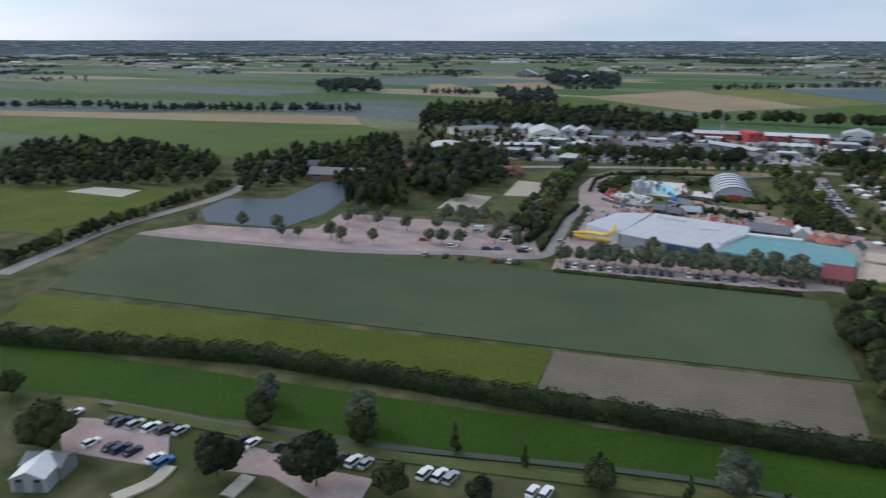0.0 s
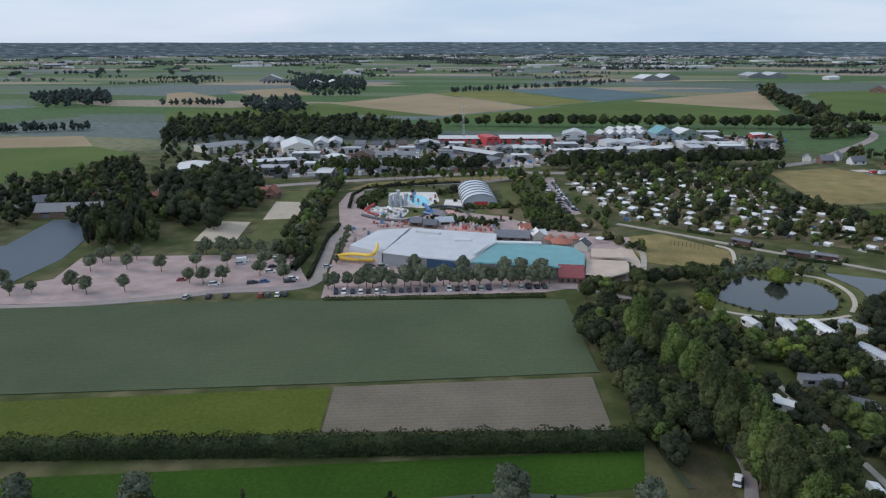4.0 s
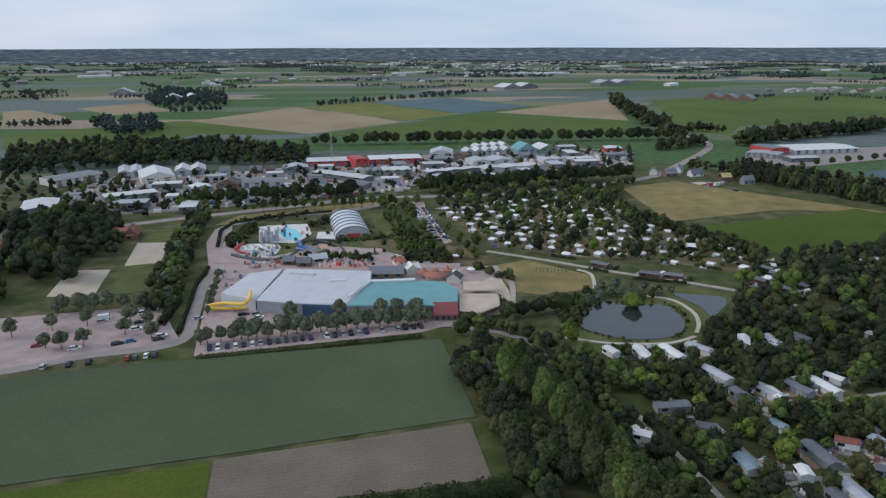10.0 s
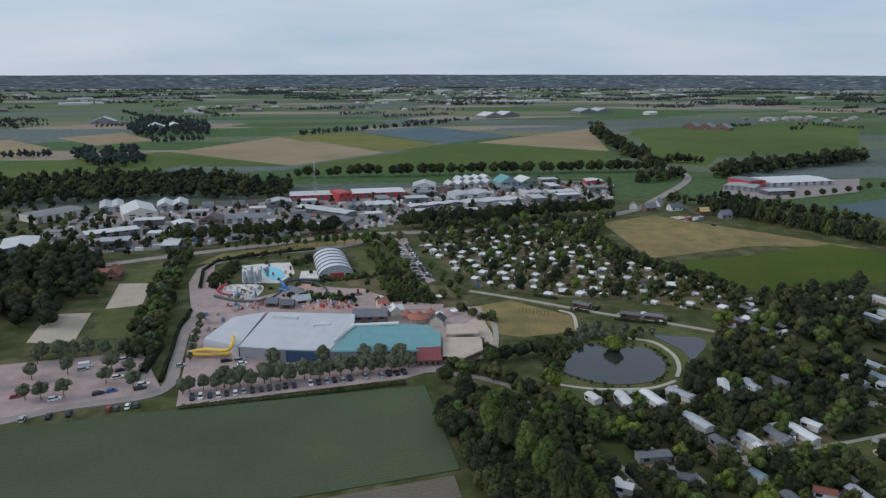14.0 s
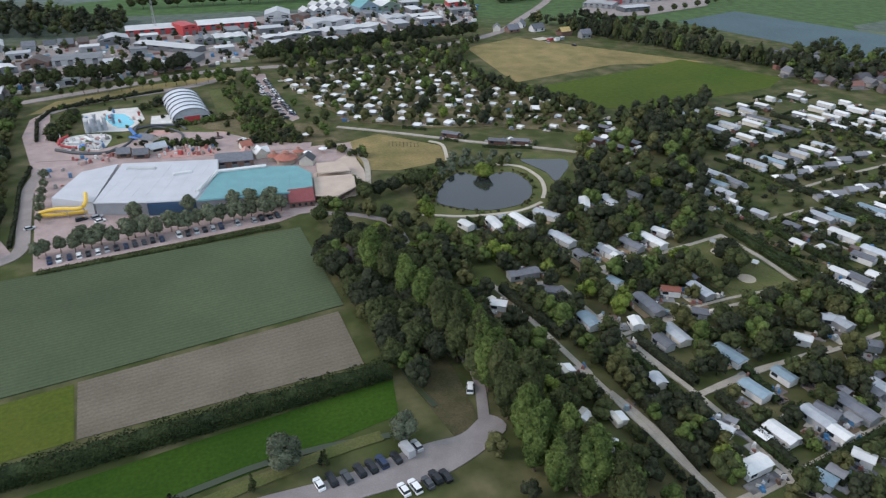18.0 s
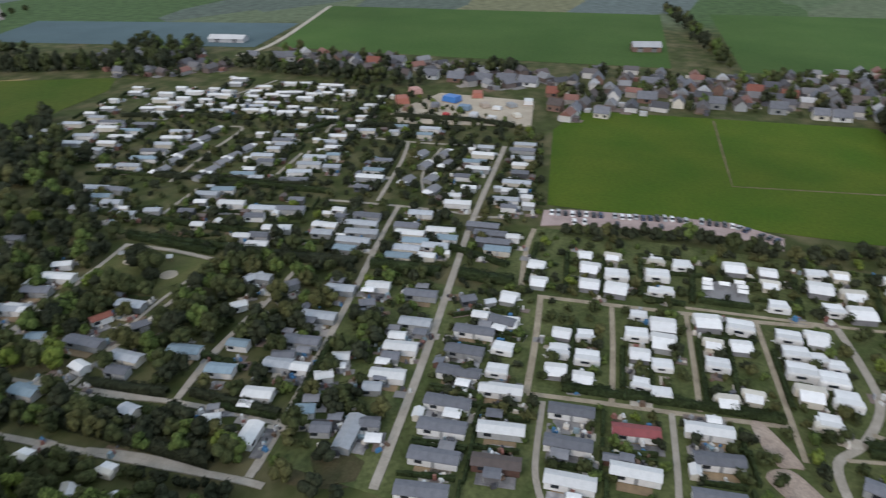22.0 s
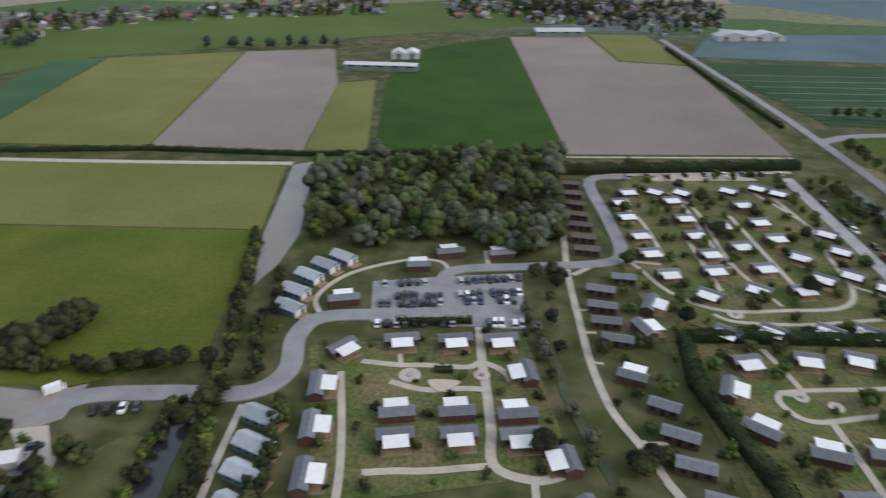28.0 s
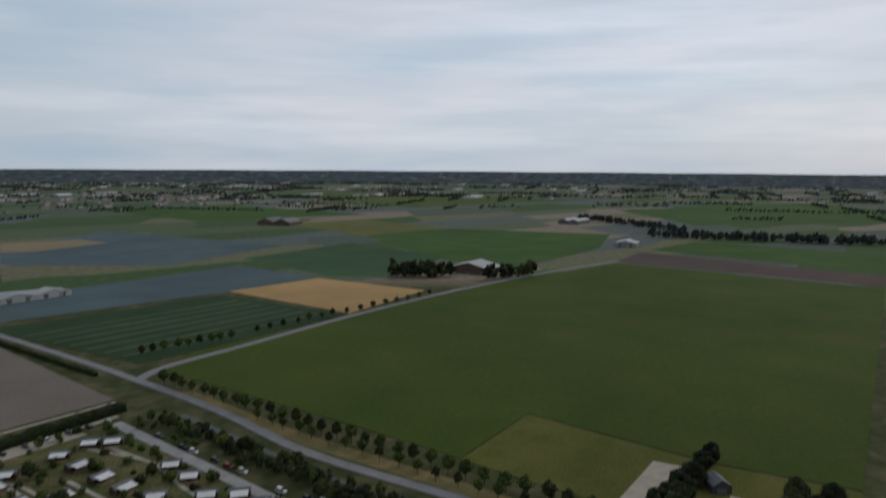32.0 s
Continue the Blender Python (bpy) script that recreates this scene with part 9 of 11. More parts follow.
sheet("paved_pad", "dark grey paved pad among the caravans", M["grey_asphalt"], 0.18, [(217.6, -8.4), (220.0, -21.4), (206.6, -23.0), (205.4, -9.0)], category="pavement")


def picnic_shelter():
    root = thing("picnic_shelter", "small white canvas shelter on a dark paved pad", "shelter", "white shelters")
    part("canopy", Geo().gable(2.8, 1.9, 2.0, 2.5, 0.1), M["canvas"], root)
    for x in (-1.3, 1.3):
        for y in (-0.85, 0.85):
            part("post", Geo().box(x, y, 0, 0.1, 0.1, 2.05), M["grey_wall"], root)
    return root


for x, y in ((215.5, -9.8), (212.6, -9.9), (209.6, -10.0), (214.2, -15.0), (216.8, -19.6), (214.0, -20.4), (211.0, -20.6)):
    take(x, y, 2.0)
    put(picnic_shelter, (), x, y, YAW_C + random.uniform(-0.1, 0.1), 0, 1.1)
north_pitches = [(42.7, 476.2), (95.4, 479.6), (161.2, 491.8), (166.7, 436.3), (181.3, 390.0), (197.2, 334.8), (203.3, 294.7), (189.0, 289.7), (174.8, 315.5), (136.2, 336.3), (102.5, 345.2), (73.0, 364.8), (56.5, 403.8)]
YAW_N = face((45.6, 398.4), (73.0, 364.8))
# pale sheet under the pitches, its lightness partly standing for haze
sheet("pitch_grass", "worn grass and sand between shaded pitches, paled for haze", M["worn_lawn"], 0.07, north_pitches, category="lawn")
for x, y in scatter(north_pitches, 10.0, 4.0, 18):
    put(touring_caravan, (random.randrange(3), True), x, y, YAW_N + random.choice((0, 1.57, 0.4)) + random.uniform(-0.25, 0.25), 0, random.uniform(0.66, 0.86))
for a, b in (((127.0, 311.3), (134.5, 306.9)), ((139.1, 306.4), (143.2, 304.2)), ((188.8, 315.8), (193.6, 307.7)), ((189.4, 304.5), (195.1, 296.8)), ((192.2, 290.3), (195.2, 281.8)), ((176.5, 298.8), (180.0, 291.6)), ((184.1, 281.4), (186.5, 276.5)), ((109.0, 329.4), (115.1, 323.8))):
    chalet_at(a, b, "slate", "timber")

sheet("play_lawn", "green play lawn between campsite lanes", M["lawn"], 0.16, [(153.9, 187.1), (169.4, 187.8), (171.7, 152.4), (153.5, 150.6), (149.5, 157.1)], category="lawn")
for x, y in scatter([(153.9, 187.1), (169.4, 187.8), (171.7, 152.4), (153.5, 150.6), (149.5, 157.1)], 5, 0.1, 20, False):
    take(x, y, 4)
for p, r in (((159.1, 160.3), 3.0), ((162.1, 179.1), 2.6)):
    ring = thing("sand_ring", "bare round sand patch on the play lawn", "sand patch", "play lawn rings")
    ring.matrix_basis = pose(p[0], p[1], 0)
    part("sand", Geo().disc(0, 0, 0, 0.38, r, 14), M["sand"], ring)
for p, c in (((167.3, 166.4), "white"), ((163.8, 170.6), "blue"), ((163.6, 184.1), "grey_wall")):
    play_frame = thing("climbing_frame", "small coloured play frame on the lawn", "play structure", "play lawn frames")
    play_frame.matrix_basis = pose(p[0], p[1], 0, 0, 0, 30)
    part("roof", Geo().box(0, 0, 1.8, 2.2, 2.0, 0.9, 0.2, 0.9), M[c], play_frame)
    for i in (-0.9, 0.9):
        for j in (-0.8, 0.8):
            part("post", Geo().box(i, j, 0, 0.14, 0.14, 1.8), M["deck"], play_frame)
for p in ((159.7, 172.0), (153.0, 162.1), (157.7, 166.0)):
    plant("broad", p, 0.62)
# caravans parked under the lane trees
for x, y, h in ((72.3, 172.6, 0.4), (76.7, 149.9, 1.7), (78.9, 134.9, 1.6), (74.5, 116.8, 0.6), (73.8, 110.3, 1.1), (82.1, 113.6, 1.6)):
    take(x, y, 3.0)
    put(touring_caravan, (2,), x, y, h, 0, 0.8)
put(car, ("white", True), 51.7, 136.6, 1.2)
# more chalets under the trees
camp_west = [(87.0, 226.8), (130.8, 222.1), (160.8, 200.9), (171.0, 187.3), (171.7, 148.6), (185.4, 126.2), (124.7, 71.3), (87.1, 84.6), (81.4, 128.6), (81.4, 176.6)]
for a, b, roof, wall in (((135.3, 232.8), (141.8, 230.8), "white", "cream"), ((147.0, 233.5), (149.7, 222.5), "white", "white"), ((156.3, 231.0), (160.5, 221.6), "slate", "grey_wall"), ((123.8, 194.7), (125.1, 181.5), "pale_roof", "white"), ((133.3, 192.0), (136.0, 184.1), "slate", "dark_wall"), ((141.5, 195.3), (146.5, 186.6), "pale_roof", "cream"), ((110.9, 208.6), (115.6, 200.4), "slate", "grey_wall"), ((113.3, 192.8), (116.5, 183.9), "pale_roof", "white"), ((86.0, 186.8), (94.7, 182.4), "brown_roof", "grey_wall"), ((90.1, 175.5), (97.0, 173.3), "pale_roof", "cream"), ((94.6, 158.1), (98.6, 149.9), "blue_roof", "white"), ((116.2, 161.2), (117.8, 149.0), "slate", "white"), ((125.5, 162.0), (134.8, 160.7), "red_roof", "cream"), ((137.3, 161.8), (138.5, 152.0), "pale_roof", "grey_wall"), ((107.1, 152.6), (108.1, 146.5), "slate", "white"), ((114.9, 142.5), (116.2, 134.1), "pale_roof", "white"), ((127.1, 146.1), (132.7, 144.9), "white", "white"), ((99.2, 123.8), (100.6, 118.2), "slate", "white"), ((110.3, 174.6), (114.7, 172.2), "white", "cream")):
    chalet_at(a, b, roof, wall, False, True)
camp_mid = [(126.4, 242.0), (151.9, 252.4), (201.2, 239.7), (166.6, 193.9), (140.2, 205.3), (117.3, 220.7)]


def garden_shed(roof, wall):
    root = thing("garden_shed", "small garden shed beside a chalet", "shed", "garden sheds")
    part("wall", Geo().gable_walls(3.2, 2.4, 1.9, 2.5), M[wall], root)
    part("roof", Geo().gable(3.2, 2.4, 1.9, 2.5, 0.2), M[roof], root)
    return root


def awning_tent(cloth):
    root = thing("awning", "flat " + {"canvas": "white", "tent_grey": "grey", "slate": "dark"}[cloth] + " canopy over a chalet terrace", "awning", "terrace awnings")
    part("canopy", Geo().gable(3.6, 2.8, 2.1, 2.35, 0.12, 0.06), M[cloth], root)
    for x in (-1.65, 1.65):
        part("post", Geo().box(x, 1.25, 0, 0.09, 0.09, 2.15).box(x, -1.25, 0, 0.09, 0.09, 2.15).box(x, 0, 2.05, 0.09, 2.5, 0.09), M["grey_wall"], root, "slim grey post frame")
    return root


# what stands and lies round each plot
paving, terraces, goods, plot_hedge = Geo(), Geo(), Geo(), []
for k, (x, y, h, big) in enumerate(list(SPOTS)):
    c, s = math.cos(h), math.sin(h)
    for i in range(3 if big else 1):
        u, v = random.uniform(-6, 6), random.choice((-1, 1)) * random.uniform(3, 6)
        px, py = x + c * u - s * v, y + s * u + c * v
        paving.box(px, py, 0, random.uniform(2.5, 6), random.uniform(2, 4), 0.26 + 0.02 * (i + k % 3), yaw=h)
        for j in range(3):
            goods.box(px + random.uniform(-1.8, 1.8), py + random.uniform(-1.3, 1.3), 0.2, random.uniform(0.5, 1.7), random.uniform(0.4, 1.3), random.uniform(0.4, 1.6), random.uniform(0.5, 1), random.uniform(0.5, 1), random.uniform(0, 3))
    if big and 95 < x < 185 and -112 < y < 105:
        side, long = random.choice((-1, 1)), random.uniform(6, 10)
        px, py = x - s * side * 3.6 + c * random.uniform(-2, 2), y + c * side * 3.6 + s * random.uniform(-2, 2)
        terraces.box(px, py, 0, long, random.uniform(2.6, 4.2), 0.36 + 0.015 * (k % 5), yaw=h)
        for j in range(5):
            goods.box(px + random.uniform(-3, 3), py + random.uniform(-1.6, 1.6), 0.3, random.uniform(0.4, 1.5), random.uniform(0.4, 1.2), random.uniform(0.4, 1.2), random.uniform(0.5, 1), random.uniform(0.5, 1), random.uniform(0, 3))
        if k % 3:
            put(awning_tent, (random.choice(("canvas", "canvas", "tent_grey", "slate")),), x - s * side * 4.2 + c * random.uniform(-3, 3), y + c * side * 4.2 + s * random.uniform(-3, 3), h, 0.3, random.uniform(0.8, 1.2))
    if big and k % 2 == 0:
        u, v = random.choice((-1, 1)) * random.uniform(5.5, 7.5), random.choice((-1, 1)) * random.uniform(2.5, 4.5)
        px, py = x + c * u - s * v, y + s * u + c * v
        if is_free(px, py, 1.3):
            take(px, py, 1.6)
            put(garden_shed, random.choice([("slate", "timber"), ("pale_roof", "grey_wall"), ("white", "cream"), ("brown_roof", "timber")]), px, py, h + random.choice((0, 1.57)))
    side = random.choice((-1, 1))
    lines = [((-6.5, side * (5.6 if big else 4.4)), (6.5, side * (5.6 if big else 4.4)))] if big or k % 2 else []
    if big:
        lines.append(((7.8, -5), (7.8, 5)))
    for (u0, v0), (u1, v1) in lines:
        run = []
        for t in range(8):
            u, v = u0 + (u1 - u0) * t / 7, v0 + (v1 - v0) * t / 7
            px, py = x + c * u - s * v, y + s * u + c * v
            if is_free(px, py, 0.7):
                run.append((px, py))
            elif run:
                plot_hedge.append(run)
                run = []
        plot_hedge.append(run)
sprays, hearts = [], Geo()
for run in plot_hedge:
    for (x0, y0), (x1, y1) in zip(run, run[1:]):
        L, h, yaw = math.dist((x0, y0), (x1, y1)), random.uniform(1.1, 1.6), math.atan2(y1 - y0, x1 - x0)
        hearts.box((x0 + x1) / 2, (y0 + y1) / 2, 0, L + 0.3, random.uniform(0.8, 1.1), h, 1.0, 0.8, yaw)
        n = int(L * 9)
        t, o = rng.uniform(0, 1, n), rng.normal(0, 0.3, n)
        sprays.append(np.stack([x0 + (x1 - x0) * t - math.sin(yaw) * o, y0 + (y1 - y0) * t + math.cos(yaw) * o, h * rng.uniform(0.5, 1.08, n)], 1))
tagged(new("plot_hedges", hearts.mesh("plot_hedges", M["leaf_hedge"])), "dense hearts of low hedges between holiday plots", "hedge", kind="stuff")
tagged(new("plot_hedges", tri_mesh("plot_hedges", *leaf_tris(np.concatenate(sprays), 0.4), M["leaf_hedge"])), "leafy low hedges between holiday plots", "hedge", kind="stuff")
tagged(new("garden_paving", paving.mesh("garden_paving", M["slabs"])), "small paved terraces round chalets and caravans", "paving", kind="stuff")
tagged(new("garden_terraces", terraces.mesh("garden_terraces", M["terrace_slabs"])), "long grey slab terraces in front of chalets", "paving", kind="stuff")
tagged(new("garden_furniture", goods.mesh("garden_furniture", M["clutter"])), "garden tables, chairs, boxes and toys by the plots", "garden furniture", kind="stuff")

# ---- parked cars ----
car_row((33.4, 470.0), (37.0, 420.0), 18, YAW_N, 0.1)
car_row((37.3, 416.0), (40.5, 390.0), 9, YAW_N, 0.1)
car_row((27.8, 466.0), (28.6, 436.0), 8, YAW_N, 0.3)
car_row((-63.1, 246.2), (16.3, 259.1), 27, skip=0.12)
for x, y in ((-117.9, 236.6), (-109.6, 237.6), (-103.4, 238.8)):
    put(car, (random.choice(["dark grey", "black", "silver"]), True), x, y, face((-117.9, 236.6), (-103.4, 238.8)) + 1.57)
for p, c in (((-90.7, 240.7), "red"), ((-88.0, 240.9), "dark grey"), ((-84.6, 242.0), "white"), ((-81.9, 242.7), "dark grey")):
    put(car, (c, False), *p, face((-117.9, 236.6), (-103.4, 238.8)) + 1.57)
for p, c, k in (((-128.2, 255.3), "red", 0), ((-113.1, 251.6), "white", 1), ((-98.7, 254.2), "black", 1), ((-94.5, 255.9), "blue", 0), ((-96.0, 268.3), "white", 1), ((-97.2, 275.0), "black", 0), ((-98.7, 286.0), "white", 1), ((-96.7, 288.4), "dark grey", 1), ((-112.3, 277.9), "silver", 1), ((-84.4, 256.9), "black", 1), ((-84.1, 260.2), "white", 1), ((-74.1, 276.9), "silver", 0), ((-56.4, 279.4), "black", 1), ((-50.8, 279.5), "silver", 1), ((-49.3, 275.5), "white", 0), ((-37.0, 280.6), "black", 1)):
    put(car, (c, bool(k)), *p, face((-98.7, 254.2), (-94.5, 255.9)))
put(van, ("white",), *(-112.5, 281.0), face((-98.7, 254.2), (-94.5, 255.9)))
# meadow car park
yaw_p = face((17.9, 117.9), (18.8, 114.4))
for p, c, k in (((8.6, 116.4), "white", 0), ((11.5, 116.9), "black", 1), ((14.8, 116.5), "dark grey", 1), ((18.0, 117.5), "black", 1), ((20.8, 117.9), "black", 1), ((23.4, 118.5), "dark blue", 1), ((26.8, 118.7), "black", 0), ((32.4, 120.9), "silver", 0), ((25.9, 109.0), "white", 0), ((28.5, 109.1), "white", 1), ((31.5, 109.2), "dark grey", 0), ((33.6, 110.2), "black", 1), ((35.9, 109.9), "black", 0)):
    put(car, (c, bool(k)), *p, yaw_p + math.pi)
put(van, ("silver",), *(29.8, 120.1), yaw_p + math.pi)
yaw_q = face((-125.1, 92.8), (-124.8, 95.6))
for p, c, k in (((-124.7, 94.3), "dark grey", 0), ((-122.3, 94.7), "dark blue", 1), ((-118.9, 95.0), "silver", 1), ((-114.8, 95.6), "white", 1), ((-111.4, 96.2), "dark grey", 1), ((-108.0, 97.3), "silver", 0), ((-135.5, 92.5), "white", 1), ((-121.5, 85.6), "white", 0), ((-116.2, 86.4), "black", 0), ((-113.9, 86.8), "dark blue", 1), ((-110.9, 87.1), "black", 0), ((-104.8, 87.2), "white", 0), ((-102.2, 86.9), "blue", 1),
                ((-93.2, 99.6), "black", 1), ((-90.7, 100.0), "white", 0), ((-85.1, 101.0), "dark grey", 0), ((-71.1, 103.0), "dark grey", 1), ((-67.9, 103.4), "white", 1), ((-65.2, 103.7), "silver", 0), ((-53.1, 105.8), "white", 1), ((-50.2, 106.5), "white", 1), ((-47.9, 106.6), "silver", 1), ((-32.2, 109.1), "white", 0), ((-29.8, 109.7), "white", 1)):
    put(car, (c, bool(k)), *p, yaw_q)
# lodge car park
for a, b, n in (((47.2, -187.5), (32.2, -191.1), 7), ((43.5, -175.9), (25.5, -178.9), 10), ((41.1, -180.9), (26.2, -182.8), 9), ((20.6, -193.3), (2.2, -197.7), 9), ((19.3, -180.9), (1.2, -183.9), 10), ((19.9, -184.8), (1.5, -188.6), 10), ((42.4, -165.0), (17.9, -169.0), 10), ((9.8, -169.7), (0.2, -170.4), 6)):
    car_row(a, b, n)
# along the campsite roads
car_row((-153.5, -57.5), (-154.7, -42.2), 7)
car_row((-43.5, -297.7), (-112.6, -310.5), 9)
for a, b, n in (((245.9, -106.6), (188.8, -115.4), 15), ((226.9, -100.3), (172.2, -110.7), 12), ((160.6, -118.3), (151.8, -121.1), 4), ((159.6, -109.4), (142.2, -111.7), 6), ((251.5, 50.0), (262.0, 2.0), 19), ((262.3, -0.5), (263.5, -17.5), 7), ((262.8, -20.0), (256.0, -33.0), 6), ((246.5, 40.0), (253.6, 8.0), 9), ((-140.0, -98.8), (-142.9, -71.2), 11), ((-134.6, -113.6), (-137.6, -103.1), 5), ((-146.4, -55.9), (-148.9, -36.6), 8), ((102.9, -117.8), (93.1, -120.4), 4), ((108.5, -49.3), (101.6, -63.3), 6), ((106.5, -98.7), (109.1, -104.4), 2), ((29.9, 451.6), (35.8, 384.2), 10)):
    car_row(a, b, n, skip=0.2)
for p in ((-131.1, -186.6), (-133.4, -181.0), (-135.8, -161.1), (-129.9, -147.4), (-140.2, -126.5), (-133.5, -112.9), (-139.6, -97.2), (-127.0, -222.0), (-125.5, -229.5), (-123.0, -252.0), (-122.2, -259.0), (-120.6, -277.0), (-142.0, -118.5), (-148.0, -82.0), (-150.6, -72.5), (-137.8, -143.3), (-139.6, -133.2), (-141.6, -125.1), (-143.4, -108.2), (-149.2, -89.1), (-151.9, -65.4), (-152.6, -61.0), (-89.7, -264.7), (-132.4, -182.2), (-128.0, -198.3), (-124.9, -238.2), (260.5, 517.4), (274.6, 500.1)):
    put(car, (random.choice(COLOURS), True), *p, face((-137.8, -143.3), (-149.2, -89.1)))
put(van, ("white",), *(117.1, -123.8), face((119.6, -122.2), (115.2, -126.7)))

# ---- lodge garden rings and terraces ----
for p, r in (((28.8, -142.2), 3.0), ((9.9, -144.7), 2.2), ((-105.0, -65.0), 2.6), ((-99.6, -61.6), 2.6), ((-113.1, -65.8), 2.2), ((-71.0, -146.5), 2.0), ((-63.9, -184.7), 2.4), ((-78.5, -143.6), 2.0)):
    fire = thing("sand_ring", "round pale gravel ring with a stone border", "seating ring", "gravel rings")
    fire.matrix_basis = pose(p[0], p[1], 0)
    part("gravel", Geo().disc(0, 0, 0, 0.42, r, 16), M["path"], fire)
    part("hearth", Geo().disc(0, 0, 0.42, 0.3, r * 0.35, 10, 0.8), M["grey_wall"], fire)
sheet("sand_patch", "pale heart-shaped sand patch", M["sand"], 0.3, [(23.3, -141.0), (16.7, -141.6), (15.4, -140.6), (19.5, -136.5), (22.7, -138.3)], True, "sand")
sheet("lodge_lawn", "short worn grass between lodges", M["lodge_grass"], 0.02, [(59.0, -151.8), (0.0, -167.5), (-5.8, -145.8), (-13.3, -113.0), (41.7, -95.9)], category="lawn")

# ---- hedges ----
hedge(5, 4.0, (-190.1, 111.9), (-115.1, 132.9), (-39.9, 140.7), (33.3, 149.3), material="leaf_hedge", label="tall bushy windbreak hedge along a meadow", leaf=0.42, dense=17)
hedge(2.6, 1.1, (-66.0, 238.5), (-31.4, 242.8), (16.2, 249.4), material="leaf", label="low grassy hedge bank beside the parking row")
hedge(1.3, 1.5, (-78.4, 262.0), (-81.0, 290.0), (-85.0, 322.0), (-84.5, 346.0), material="leaf_dark", label="low dark hedge along the park road")
hedge(3, 3, (-87.2, 270.5), (-87.5, 300.0), material="leaf_dark", label="dense hedge between paddock and park road")
hedge(2.6, 2.2, (334.2, -274.7), (186.7, -302.1), (107.7, -305.1), (-17.2, -327.6), label="long hedge along a ditch between fields")
hedge(2.0, 2.2, (-104.7, -594.0), (-123.6, -458.0), (-135.0, -383.9), label="rough roadside hedge beside a ploughed field")
hedge(6, 3.6, (-14.6, -299.3), (-67.5, -309.1), (-123.6, -320.9), label="windbreak hedge beside a ploughed field")
hedge(4.2, 3.2, (-46.0, -169.5), (-112.9, -175.8), label="tall dark hedge round a lodge garden")
hedge(4.2, 3.2, (-46.0, -169.5), (-45.3, -147.4), (-58.8, -104.6), label="tall dark hedge round a lodge garden")
hedge(4.0, 3.0, (-116.8, -178.7), (-126.4, -147.2), label="tall dark hedge along the service lane")
hedge(4.0, 3.0, (-127.2, -139.8), (-130.2, -117.7), label="tall dark hedge along the service lane")
hedge(4.2, 3.0, (188.7, 99.1), (191.3, 74.8))
hedge(4.2, 3.0, (192.8, 68.3), (193.3, 49.9))
hedge(2.4, 2.2, (189.6, 219.6), (192.4, 187.4), (195.5, 145.0))
hedge(2.4, 2.4, (233.1, 208.3), (236.0, 169.8), (239.2, 143.0))
hedge(2.2, 2.0, (146.4, 23.1), (150.3, -3.2), (153.2, -27.4))
hedge(3.0, 1.8, (151.9, -11.0), (153.1, -30.5), label="thick low hedge below the touring pitches")
hedge(3.0, 1.8, (146.5, 23.8), (149.3, 11.5), label="thick low hedge below the touring pitches")
hedge(3.0, 1.8, (150.0, -47.5), (152.7, -64.3), label="thick low hedge below the touring pitches")
hedge(2.2, 2.0, (147.7, -48.0), (151.2, -80.6), (153.0, -96.5))
hedge(2.2, 2.0, (152.3, -51.6), (155.2, -72.6))
hedge(2.6, 2.4, (177.4, 194.2), (183.0, 143.9), (183.0, 126.6))
hedge(2.2, 2.0, (99.9, 135.2), (102.1, 113.4))
hedge(2.2, 2.0, (111.4, 84.5), (144.8, 90.2))
hedge(3.0, 3.0, (89.7, 150.4), (91.4, 122.7), (92.1, 93.1), material="leaf_dark", label="tall dark hedge beside a campsite lane")
hedge(3.0, 3.0, (78.6, 179.4), (85.3, 149.0), material="leaf_dark", label="tall dark hedge beside a campsite lane")
hedge(2.4, 2.4, (176.6, 192.8), (177.1, 154.4))
hedge(2.0, 1.8, (126.4, 126.7), (124.0, 106.2))
hedge(2.0, 1.8, (109.0, 105.2), (110.9, 87.2))
hedge(2.0, 1.8, (128.1, 103.8), (130.2, 90.0))
hedge(2.6, 2.2, (302.7, 193.0), (354.9, 178.2))
hedge(2.0, 1.8, (257.3, 131.0), (299.0, 136.4))
hedge(2.0, 2.2, (321.9, 188.9), (336.9, 115.4), label="dark boundary hedge by the building plot", material="leaf_dark")
hedge(2.4, 2.0, (102.0, -97.3), (100.7, -80.1), (107.4, -70.4))
hedge(2.2, 1.6, (224.2, 251.7), (232.5, 210.6))
hedge(2.6, 2.0, (210.2, 78.8), (204.3, 54.6))
hedge(2.6, 2.0, (197.2, 280.9), (187.0, 316.1), label="clipped hedge behind the last chalets")

